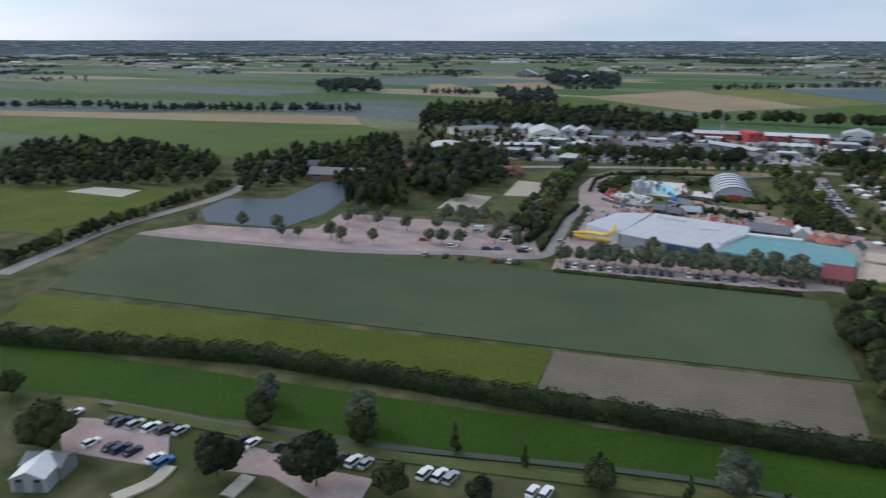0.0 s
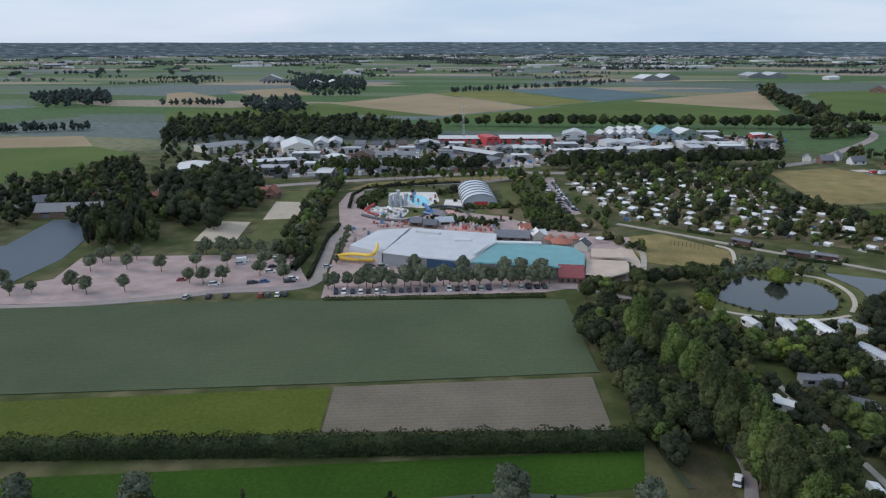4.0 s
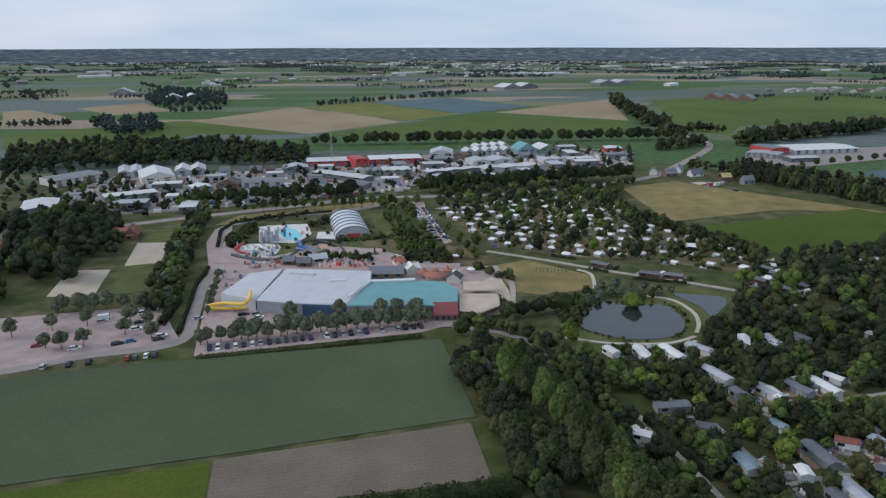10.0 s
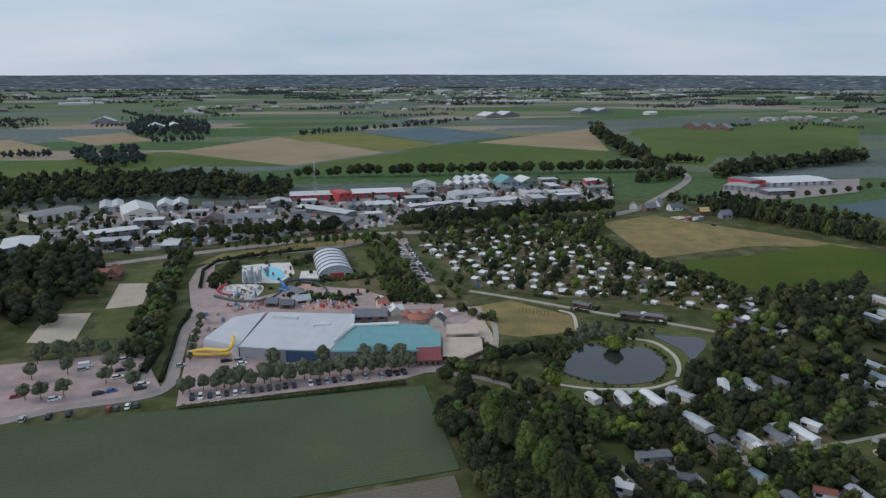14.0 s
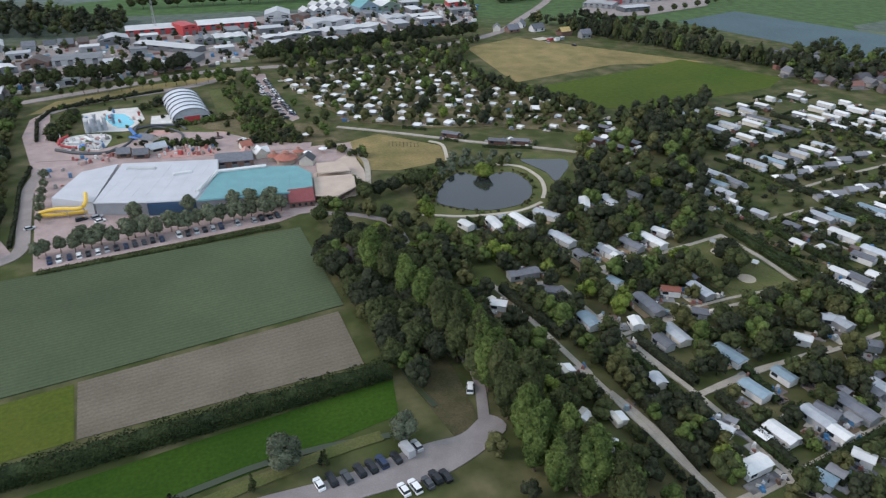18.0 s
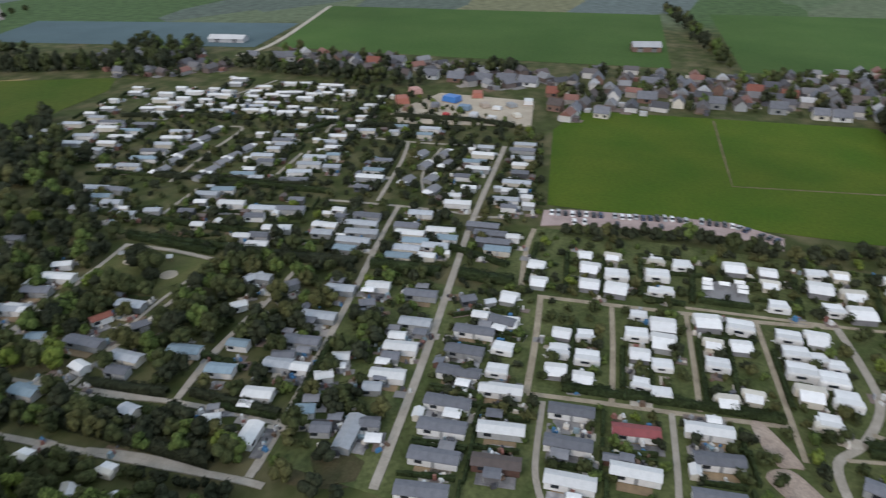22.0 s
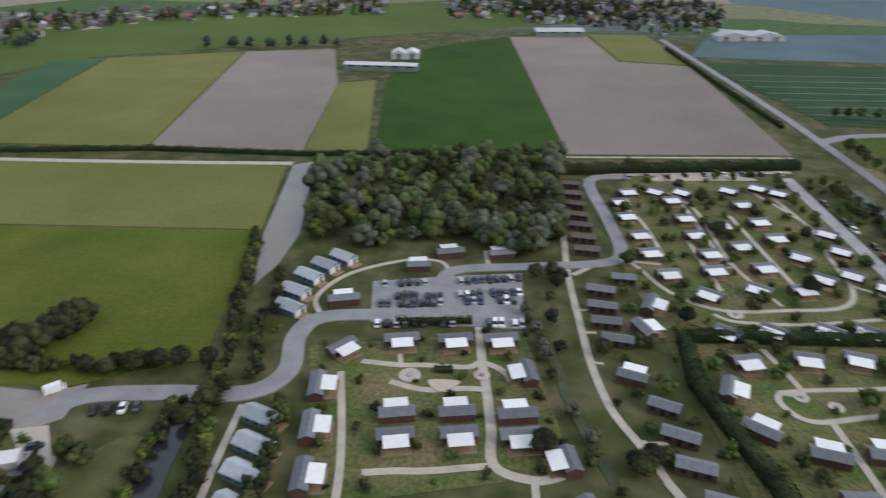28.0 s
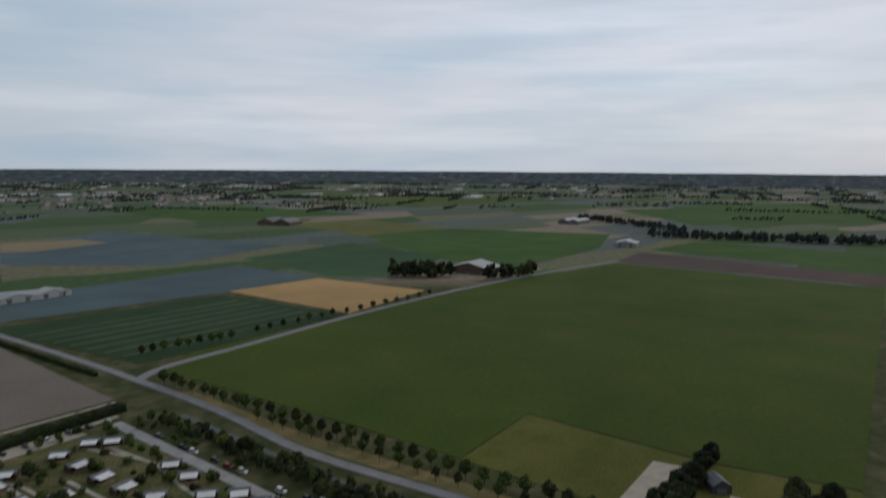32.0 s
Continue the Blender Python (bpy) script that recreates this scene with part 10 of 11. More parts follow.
for w, h, run in ((3.4, 3.4, ((180.0, 144.8), (187.1, 104.0))), (3.0, 2.6, ((229.1, 225.6), (236.3, 187.1), (243.6, 148.9))), (2.4, 2.4, ((293.5, 303.9), (306.9, 270.3), (314.7, 231.0))), (2.4, 3.0, ((281.2, 160.6), (324.1, 168.1), (389.2, 182.5))),
                  (2.4, 2.4, ((246.9, 125.7), (306.5, 138.4))), (2.6, 2.6, ((190.9, 117.7), (213.8, 121.2), (236.5, 127.0))), (2.2, 2.2, ((282.7, 103.3), (318.5, 105.6))), (2.2, 2.2, ((206.9, 86.4), (236.0, 91.0))),
                  (2.4, 2.6, ((346.0, 160.3), (352.7, 115.3), (350.4, 92.0))), (2.0, 2.0, ((314.4, 268.4), (371.7, 288.5))), (2.0, 2.0, ((261.3, 161.7), (290.4, 165.5))), (2.2, 2.2, ((218.5, 194.4), (234.0, 183.6)))):
    hedge(w, h, *run, material="leaf_dark", label="tall dark clipped hedge between rows of mobile homes")
hedge(2.4, 2.4, (111.2, 113.4), (111.7, 87.4), material="leaf_dark", label="tall dark hedge above a campsite lane")
hedge(2.4, 2.4, (104.8, 142.9), (108.7, 118.9), material="leaf_dark", label="tall dark hedge above a campsite lane")
hedge(2.4, 1.3, (22.8, -145.2), (17.7, -145.9), label="low oval hedge between gravel rings")
hedge(2.2, 2.0, (37.1, -166.1), (14.8, -169.5), label="dark hedge below the lodge car park")

for w, h, run in ((1.5, 1.5, ((177.1, 26.0), (151.2, 23.2))), (1.8, 1.6, ((198.1, 8.8), (199.5, -4.1))), (2.0, 1.8, ((203.4, -7.9), (204.9, -23.9))), (2.2, 1.8, ((149.7, 8.0), (152.1, -5.6))), (1.4, 1.4, ((169.8, 11.3), (151.6, 8.7))), (1.4, 1.4, ((180.8, -8.5), (153.7, -12.2))),
                  (1.3, 1.4, ((188.2, 5.3), (153.6, 1.5))), (1.3, 1.4, ((192.5, -15.3), (157.1, -20.0))), (1.3, 1.5, ((193.7, -37.1), (158.2, -41.6))), (1.4, 1.4, ((182.9, -28.7), (158.3, -32.4))), (1.6, 1.6, ((222.9, 49.0), (195.4, 46.2))), (1.6, 1.6, ((220.0, 37.3), (196.8, 33.1))), (1.4, 1.5, ((221.4, 24.4), (196.1, 21.4))),
                  (1.5, 1.6, ((222.7, 12.3), (199.2, 9.5))), (1.8, 1.6, ((224.5, -4.8), (200.8, -5.9))), (1.6, 1.6, ((227.8, -36.5), (204.1, -37.6))), (1.4, 1.5, ((230.6, -60.9), (208.4, -60.1))), (1.8, 1.6, ((209.2, -87.4), (211.1, -102.2))), (1.6, 1.6, ((184.7, -57.4), (185.2, -82.7))), (1.5, 1.4, ((195.0, 41.0), (196.0, 33.0)))):
    hedge(w, h, *run, dense=11.0, label="low leafy hedge between touring pitches")
# ---- single trees and rows ----
for k, p in enumerate(((43.9, 190.2), (46.5, 178.8), (50.0, 170.1), (52.0, 162.7), (55.0, 155.2), (58.5, 148.2), (60.8, 140.2), (60.0, 131.2), (62.4, 124.8), (60.2, 117.0), (64.2, 111.9), (62.0, 105.0), (65.7, 100.1), (63.5, 94.4), (67.5, 90.4), (66.2, 84.3), (45.5, 205.0), (40.5, 198.0), (58.3, 137.0), (57.6, 130.0), (56.6, 123.0), (56.8, 115.5), (58.2, 107.0), (59.8, 98.0), (57.6, 144.5))):
    plant("poplar" if k % 4 else "green_poplar", p, random.uniform(0.72, 0.9))
for p in ((58.4, 126.7), (60.0, 118.9), (56.5, 112.5), (59.2, 108.6), (62.1, 103.3), (62.0, 95.9), (51.0, 157.2), (52.4, 148.7), (57.5, 143.5), (59.1, 159.8), (57.3, 98.3), (55.5, 105.5), (55.8, 134.5)):
    plant("poplar", p, random.uniform(0.76, 0.86))
for p in ((48.5, 186.0), (47.0, 178.0), (46.5, 170.0), (47.5, 161.0), (48.0, 152.0), (44.0, 158.0), (42.5, 168.0), (43.0, 180.0), (56.5, 138.0), (58.5, 176.0), (57.0, 188.0), (53.0, 198.0)):
    plant("broad", p, 0.95)
tree_row("dark", (28.1, 214.9), (35.4, 179.0), 7, 0.8, 1.5)
tree_row("dark", (35.4, 179.0), (36.7, 152.0), 6, 0.8, 1.5)
tree_row("broad", (36.2, 225.2), (47.2, 196.2), 6, 0.75, 2)
for p in ((29.9, 124.2), (2.3, 123.4), (-94.1, 106.6), (-70.3, 110.3), (-98.4, 115.1), (-73.3, 115.4), (3.1, 124.0)):
    plant("silver", p, 0.95)
for p in ((-51.0, 115.5), (-36.3, 116.7), (-21.6, 117.1), (11.0, 121.6), (-5.4, 119.3), (10.4, 122.3)):
    plant("cypress", p, 0.62)
for p in ((-56.0, 97.0), (-39.8, 101.8), (-21.1, 115.2), (2.3, 124.3), (-157.1, 92.6)):
    plant("broad", p, 0.62)
for p in ((-127.3, 80.1), (-89.4, 88.1), (-70.2, 93.8)):
    plant("broad", p, 1.0)
for a, b, n in (((-67.3, 250.8), (-24.1, 257.1), 13), ((-20.9, 257.9), (18.3, 261.9), 11)):
    tree_row("row", a, b, n, 1.1, 1.6)
for p in ((-76.0, 328.1), (-74.8, 317.3), (-73.9, 308.0), (-73.0, 298.4), (-72.2, 290.0), (-71.3, 281.4)):
    plant("young", p, 0.8)
for p in ((-36.0, 270.5), (-16.0, 272.5), (0.7, 270.7), (7.2, 270.0), (15.2, 267.2)):
    plant("row", p, 1.15)
for p in ((-185.3, 233.0), (-178.7, 236.1), (-164.9, 240.5), (-157.0, 236.6), (-171.2, 263.2), (-172.8, 275.0), (-170.5, 277.6), (-157.2, 266.7), (-144.2, 240.9), (-159.9, 280.2), (-141.7, 265.7), (-123.7, 252.6), (-117.8, 251.8), (-128.8, 270.6), (-110.6, 253.7), (-116.7, 274.0), (-98.7, 263.3), (-100.4, 275.4), (-86.9, 257.1), (-91.6, 269.9), (-133.3, 286.7), (-235.0, 232.3), (-193.7, 240.8), (-210.6, 238.2)):
    plant("young", p, 1.2)
mass("tree_belt", "wide belt of mixed trees between paddock and park road", "wood", "leaf", [q for k in range(3) for q in belt((-88.0 - 5 * k, 290.0), (-101.0 - 4 * k, 372.0), 13, 2.0) + belt((-101.0 - 4 * k, 372.0), (-108.5 - 4 * k, 452.0), 12, 2.0)], "trees", 0.42, 0.8)
mass("tree_belt", "silvery willows in the paddock belt", "wood", "leaf_silver", belt((-95.0, 300.0), (-112.0, 445.0), 9, 4.0), "trees", 0.5, 0.8)
tree_row("row", (-132.6, 291.6), (-102.0, 293.0), 6, 1.1, 1.5)
tree_row("linden", (-65.8, 790.7), (344.1, 791.0), 36, 1.25, 3)
tree_row("linden", (36.0, 520.5), (211.9, 560.0), 24, 1.15, 2)
tree_row("linden", (-124.6, 495.0), (-17.0, 513.9), 15, 1.02, 2)
tree_row("linden", (406.1, 601.0), (532.6, 643.3), 8, 0.6, 2)
tree_row("avenue", (-87.5, 469.7), (11.2, 476.1), 16, 1.3, 1)
tree_row("avenue", (-154.0, -343.8), (-187.3, -109.3), 30, 1.25, 0.6)
tree_row("avenue", (-185.3, -100.6), (-188.9, -38.1), 9, 1.25, 0.8)
tree_row("avenue", (-159.5, -264.6), (-177.1, -130.2), 16, 1.0, 0.8)
tree_row("avenue", (-168.7, -405.4), (-226.6, -402.9), 9, 1.2, 0.8)
tree_row("avenue", (-247.5, -406.1), (-316.9, -412.4), 7, 1.1, 0.8)
tree_row("avenue", (-329.5, -411.2), (-429.4, -421.3), 8, 1.1, 0.8)
for p in ((108.9, 270.1), (108.2, 273.0), (163.4, 273.3)):
    plant("weeping", p, 0.85)
for p in ((171.9, 232.7), (191.7, 236.3), (71.8, 236.8), (50.1, 228.0), (57.3, 209.9), (-166.6, -66.5), (-163.2, -58.4)):
    plant("lime", p, 0.9)
for p in ((-200.7, -88.6), (-209.7, -90.1), (-221.4, -92.5), (-233.7, -95.5), (-247.0, -98.0), (-256.4, -99.3), (-215.9, -94.6), (-232.5, -62.1), (-243.1, -64.5), (-235.6, -55.2), (-226.2, -49.1), (-210.6, -45.5), (-248.1, -54.5)):
    plant("dark", p, 0.78)
for p in ((-195.2, -57.4), (-194.2, -69.7), (-189.6, -82.1), (-191.0, -76.2), (-197.0, -51.7), (-185.4, -90.5), (-189.9, -100.4), (-196.2, -62.8)):
    plant("dark", p, 0.62)
for a, b, n in (((112.0, -130.3), (84.6, -140.1), 6), ((102.0, -97.3), (98.0, -77.5), 4), ((77.9, -118.3), (74.6, -129.7), 3)):
    tree_row("broad", a, b, n, 0.55, 2)
for a, b, n in (((54.7, 264.8), (79.3, 272.0), 6), ((32.3, 246.5), (41.7, 225.0), 4), ((41.7, 225.0), (48.0, 198.7), 4)):
    tree_row("broad", a, b, n, 0.75, 2)

for p in ((-10.2, -194.0), (-28.2, -114.3), (-3.6, -199.8), (-8.7, -201.2), (-27.8, -114.6), (-29.8, -117.4), (-48.4, -178.5), (-22.2, -158.8), (-34.7, -212.8), (-70.4, -240.0), (-70.4, -272.0), (-90.2, -201.4), (-6.3, -118.7)):
    plant("broad", p, 0.55)

# ---- woods and shrubberies ----
def wood(label, poly, gap, kind="wood", material="leaf", lo=0.75, hi=1.2, radius=1.4):
    mass("woodland", label, kind, material, scatter(poly, gap, radius, 20), "trees", lo, hi)


south_wood = [(99.6, -287.8), (-13.4, -320.0), (-13.5, -227.6), (0.5, -213.2), (24.4, -226.1), (57.0, -212.8), (79.3, -218.3)]
wood("tall trees of the mixed wood", south_wood, 12.0, "wood", "leaf_mixed", 0.75, 1.15)
wood("grey-green trees of the mixed wood", south_wood, 15.0, "wood", "leaf_silver", 0.6, 1.0)
mass("tree_belt", "tall silvery willows on the edge of the mixed wood", "wood", "leaf_silver", belt((-9.5, -232.0), (-9.5, -262.0), 5, 2.0) + belt((3.0, -219.0), (24.0, -230.0), 4, 2.0), "trees", 0.75, 1.05)
wood("fresh green trees of the mixed wood", south_wood, 9.0, "wood", "leaf_bright", 0.5, 0.95)
wood("undergrowth of the mixed wood", south_wood, 9.0, "camp", "leaf_mixed", 0.7, 1.2, 0.3)
wood("dark copse at the meadow corner", [(433.9, -91.2), (451.8, -114.2), (406.8, -138.6), (352.3, -127.3), (329.1, -113.3), (340.5, -98.6), (384.4, -90.7)], 7.0, "wood", "leaf_dark", 0.9, 1.25)
wood("round dark copse beside the meadow", [(399.8, -143.5), (420.2, -180.5), (394.0, -221.2), (340.4, -203.4), (318.4, -182.2), (337.0, -162.8), (361.0, -136.8)], 7.0, "wood", "leaf_dark", 0.8, 1.15)
mass("tree_belt", "tall bushy tree belt along the campsite road", "wood", "leaf_dark", [q for k in range(2) for a, b, n in (((250.7, -112.2), (176.8, -121.0), 22), ((176.8, -121.0), (133.0, -129.4), 26), ((133.0, -129.4), (125.2, -146.0), 10)) for q in belt((a[0] + 1.5, a[1] - 4.5 - 3 * k), (b[0] + 1.5, b[1] - 4.5 - 3 * k), n, 2.0)], "trees", 0.6, 0.95)
mass("tree_belt", "dark trees along the car park fence", "wood", "leaf_dark", belt((235.5, 40.3), (244.5, 0.6), 13, 1.6) + belt((244.5, 0.6), (243.5, -33.0), 11, 1.6) + belt((242.0, -38.0), (252.0, -60.0), 5, 1.6), "trees", 0.42, 0.66)
mass("tree_belt", "close dark hedge trees between parking strip and pasture", "wood", "leaf", belt((262.0, -115.6), (221.0, -116.4), 18, 1.0) + belt((221.0, -116.4), (188.0, -120.4), 15, 1.0) + belt((188.0, -120.4), (154.0, -126.4), 16, 1.0) + belt((154.0, -126.4), (128.0, -132.0), 13, 1.0), "trees", 0.44, 0.58)
mass("tree_belt", "low shrubs on the road bend by the pasture", "camp", "leaf", belt((128.0, -131.0), (96.0, -138.5), 20, 1.6), "shrubs", 0.45, 0.8)
mass("tree_belt", "shrubs along the pasture fence", "camp", "leaf", belt((244.6, -36.0), (265.1, -103.5), 22, 1.5), "trees", 0.6, 0.9)
mass("tree_belt", "bushes between the lane and the country road", "camp", "leaf", [q for k in range(2) for q in belt((-129.5, -300.2), (-144.4, -167.8), 30, 4.5)] + [q for k in range(2) for q in belt((-144.4, -167.8), (-161.3, -61.8), 46, 6.0)], "shrubs", 0.4, 0.95)
mass("tree_belt", "grey-green willows between lane and road", "camp", "leaf_silver", belt((-131.1, -278.1), (-160.3, -61.1), 40, 6.0), "shrubs", 0.35, 0.8)
mass("tree_belt", "leafy trees between lane and farm road", "camp", "leaf_bright", [q for k in range(2) for q in belt((-155.7, -112.6), (-172.6, -32.8), 26, 3.0)], "trees", 0.7, 1.35)
mass("tree_belt", "tall dark willows beside the roadside ditch", "wood", "leaf_dark", [(-142.7, -145.0), (-146.5, -141.0), (-150.5, -139.5), (-147.0, -151.0), (-140.7, -170.0), (-139.0, -176.0), (-151.9, -111.7), (-152.4, -100.3), (-136.5, -205.0), (-135.5, -212.0), (-138.5, -238.0), (-133.5, -268.0), (-156.0, -84.0), (-158.5, -76.0), (-165.0, -52.0)], "trees", 0.42, 0.72)
mass("tree_belt", "bushes on the verge of the long lane", "camp", "leaf_bright", belt((-124.6, -302.8), (-159.2, -60.5), 44, 6.5), "shrubs", 0.4, 0.9)
mass("tree_belt", "reeds and shrubs on the canal banks", "shrub", "leaf", belt((79.1, -72.3), (84.3, -123.9), 50, 1.6) + belt((64.7, -83.1), (76.4, -128.3), 50, 1.6) + belt((77.1, -130.9), (98.9, -219.3), 70, 1.4), "shrubs", 0.7, 1.4)
mass("tree_belt", "shrubs round the blue cottages", "camp", "leaf", belt((70.1, -137.0), (79.3, -191.4), 22, 2.5) + belt((57.5, -125.9), (53.8, -93.7), 24, 1.5), "shrubs", 0.5, 0.85)
mass("tree_belt", "willows and shrubs along the ditch", "camp", "leaf_silver", belt((-1.7, -175.8), (-6.7, -153.5), 6, 1.2) + belt((-12.8, -131.2), (-21.6, -108.8), 4, 2.0), "shrubs", 0.5, 0.9)
park_ground = [(-90.0, 430.0), (-47.4, 452.0), (-3.0, 404.0), (23.9, 375.4), (45.1, 341.7), (20.0, 343.0), (-9.0, 340.5), (-65.8, 354.5)]
wood("small shrubs among the slides", park_ground, 12.0, "shrub", "leaf", 0.5, 1.2, 0.9)
wood("small park trees among the slides", park_ground, 20.0, "camp", "leaf", 0.3, 0.5, 1.2)
wood("trees round the old poplar lane", [(46.8, 226.1), (74.2, 216.5), (77.0, 171.1), (80.0, 129.1), (78.0, 103.7), (80.2, 87.0), (64.1, 92.7), (62.6, 111.1), (62.6, 130.5), (56.9, 178.2)], 6.5, "camp", "leaf", 0.8, 1.4, 2.4)
wood("dark understorey of the poplar lane", [(39.0, 228.8), (57.3, 217.8), (61.4, 169.8), (62.5, 145.6), (54.9, 172.1), (40.2, 184.0)], 6.0, "camp", "leaf_dark", 0.9, 1.5, 1.8)
wood("leafy trees between caravan pitches", north_pitches, 10.5, "wood", "leaf", 0.4, 0.85, 2.2)
wood("bushes between caravan pitches", north_pitches, 8.0, "camp", "leaf_bright", 0.35, 0.8, 1.2)
wood("green trees behind the vaulted hall", [(1.6, 490.1), (29.5, 487.0), (37.5, 419.9), (53.8, 384.7), (58.0, 350.1), (39.0, 342.0), (13.4, 355.0), (9.1, 409.1)], 8.0, "camp", "leaf_bright", 0.6, 1.2)
wood("woods edging the caravan field", [(47.9, 532.4), (208.4, 537.6), (169.0, 477.0), (95.4, 479.6), (52.1, 490.2)], 7.5, "camp", "leaf", 0.9, 1.5)
mass("tree_belt", "dark tree belt beside the dry field", "camp", "leaf_dark", belt((158.1, 482.1), (178.5, 383.6), 24, 3.5) + belt((178.5, 383.6), (201.7, 334.3), 20, 3), "trees", 0.9, 1.5)
wood("dark wood between campsites", [(162.9, 292.5), (197.3, 298.8), (229.8, 277.3), (207.7, 248.2), (168.2, 243.3), (149.9, 257.7)], 8.0, "wood", "leaf", 0.55, 0.95)
wood("dark wood at the pasture corner", [(207.8, 323.4), (282.9, 347.4), (235.3, 284.6), (203.6, 286.5)], 7.5, "wood", "leaf_dark", 0.6, 0.9)
rim = smooth_line([(79.6, 252.9), (90.6, 273.5), (101.6, 281.5), (107.2, 274.5), (121.7, 275.0), (126.2, 265.5), (124.4, 252.3), (116.7, 240.7), (107.1, 236.2), (94.5, 236.0), (85.7, 242.4)], True, 4)
mass("pond_reeds", "reeds and low shrubs on the pond edge", "shrub", "leaf", [p for p in rim if random.random() < 0.75], "reeds", 0.35, 0.8)
wood("willows round the ponds", [(99.8, 297.8), (119.7, 293.2), (133.6, 287.8), (121.6, 277.9), (102.6, 282.1), (86.5, 271.2)], 3.4, "camp", "leaf_silver", 0.5, 0.8, 0.6)
wood("shrubs on the pond bank", [(81.2, 278.7), (93.1, 284.6), (78.7, 253.0), (69.7, 245.3)], 3.2, "camp", "leaf", 0.6, 0.9, 0.6)
la, lb = (79.5, 168.1), (90.5, 85.4)
LANE_ROW = ((79.0, 168.8), (83.1, 151.0), (86.6, 135.5), (87.0, 117.3), (88.9, 95.1))
sx, sy = -math.sin(face(la, lb)), math.cos(face(la, lb))
if sx * la[0] + sy * la[1] < 0:
    sx, sy = -sx, -sy
lane_trees = [(x + sx * 5.2, y + sy * 5.2) for x, y in along(la, lb, 30, 1.2)] + belt((101.8, 145.5), (108.1, 116.8), 10, 2.5) + belt((108.9, 114.1), (110.3, 87.6), 10, 2) + belt((117.6, 183.4), (169.4, 191.8), 9, 2.5) + belt((176.6, 194.3), (180.0, 157.4), 12, 3) + belt((180.0, 157.4), (187.5, 132.2), 10, 3)
mass("tree_belt", "low shrubs on the verge of the campsite lane", "camp", "leaf_dark", [q for q in [(x - sx * 4.2, y - sy * 4.2) for x, y in along(la, lb, 34, 1.0)] if is_free(*q, 0.8)], "shrubs", 0.4, 0.75)
mass("tree_belt", "dense row of dark trees above the campsite lane", "wood", "leaf", [(x + 4.2, y + 1.0) for a, b in zip(LANE_ROW, LANE_ROW[1:]) for x, y in along(a, b, 4, 1.0)], "trees", 0.36, 0.58)
mass("tree_belt", "dense row of dark trees between two campsite lanes", "wood", "leaf_dark", [(x + 2.5, y) for x, y in along((91.0, 134.4), (93.0, 115.6), 7, 1.0) + along((93.5, 115.6), (98.2, 93.8), 8, 1.2)], "trees", 0.36, 0.56)
mass("tree_belt", "large leafy trees along the campsite lanes", "wood", "leaf", [q for q in lane_trees if is_free(*q, 1.2)], "trees", 0.45, 0.78)
mass("tree_belt", "dark trees along the overgrown ditch", "wood", "leaf_dark", belt((40.2, 192.1), (38.6, 143.8), 12, 2.2) + belt((36.7, 173.7), (38.4, 145.8), 8, 2.0), "trees", 0.55, 0.8)
mass("tree_belt", "dark trees between the poplar lane and the pond plots", "wood", "leaf", belt((63.0, 228.0), (71.5, 192.0), 11, 3.5) + belt((72.5, 221.0), (79.0, 197.0), 6, 2.5) + belt((96.0, 208.0), (105.0, 201.0), 4, 2.5) + belt((33.0, 261.0), (52.0, 249.0), 7, 2.0) + belt((55.0, 243.0), (60.5, 230.0), 4, 1.5), "trees", 0.45, 0.72)
wood("trees beside the poplar lane", [(46.8, 120.7), (71.8, 114.9), (86.9, 89.8), (84.4, 72.6), (43.7, 104.0)], 9.5, "wood", "leaf_dark", 0.35, 0.6, 2.2)
wood("large dark trees between the lanes", [(197.3, 107.6), (193.0, 80.6), (153.9, 66.9), (118.6, 62.2), (121.5, 80.1)], 9.0, "wood", "leaf_dark", 0.42, 0.72, 1.8)
mass("tree_belt", "rows of dark leafy trees between garden chalets", "wood", "leaf_dark", [q for a, b, n in (((174.3, 85.6), (147.1, 79.5), 6), ((147.1, 79.5), (127.1, 75.6), 4), ((127.1, 75.6), (110.1, 76.1), 3), ((171.1, 114.9), (148.9, 116.7), 4), ((148.9, 116.7), (128.2, 107.7), 4), ((146.3, 142.0), (129.3, 135.5), 3), ((91.1, 157.1), (93.4, 137.0), 4), ((93.4, 137.0), (93.8, 101.4), 7), ((127.6, 174.4), (107.5, 163.7), 4), ((241.9, 327.1), (216.5, 283.9), 10), ((216.5, 283.9), (199.7, 271.9), 4), ((182.4, 146.9), (189.6, 121.1), 5)) for q in belt(a, b, n, 1.6) if is_free(*q, 0.6)], "trees", 0.45, 0.72)
wood("leafy trees between the poplars and the campsite lane", [(57.0, 236.0), (66.0, 214.0), (73.0, 186.0), (77.0, 150.0), (79.0, 118.0), (79.5, 86.0), (69.0, 84.0), (66.0, 106.0), (63.0, 136.0), (58.0, 168.0), (51.0, 200.0)], 6.2, "wood", "leaf", 0.45, 0.8, 1.0)
wood("dark trees behind the ploughed field", [(30.0, 214.0), (44.0, 210.0), (43.0, 178.0), (46.0, 156.0), (37.0, 150.0), (32.0, 176.0)], 6.0, "wood", "leaf_dark", 0.55, 0.9, 1.2)
mass("tree_belt", "dark trees beside the pale pads", "wood", "leaf_dark", belt((113.2, -19.0), (107.5, -31.7), 9, 2.0) + belt((107.0, -20.6), (102.9, -26.4), 5, 2.0) + belt((106.0, -37.8), (101.8, -39.5), 4, 1.0), "trees", 0.4, 0.62)
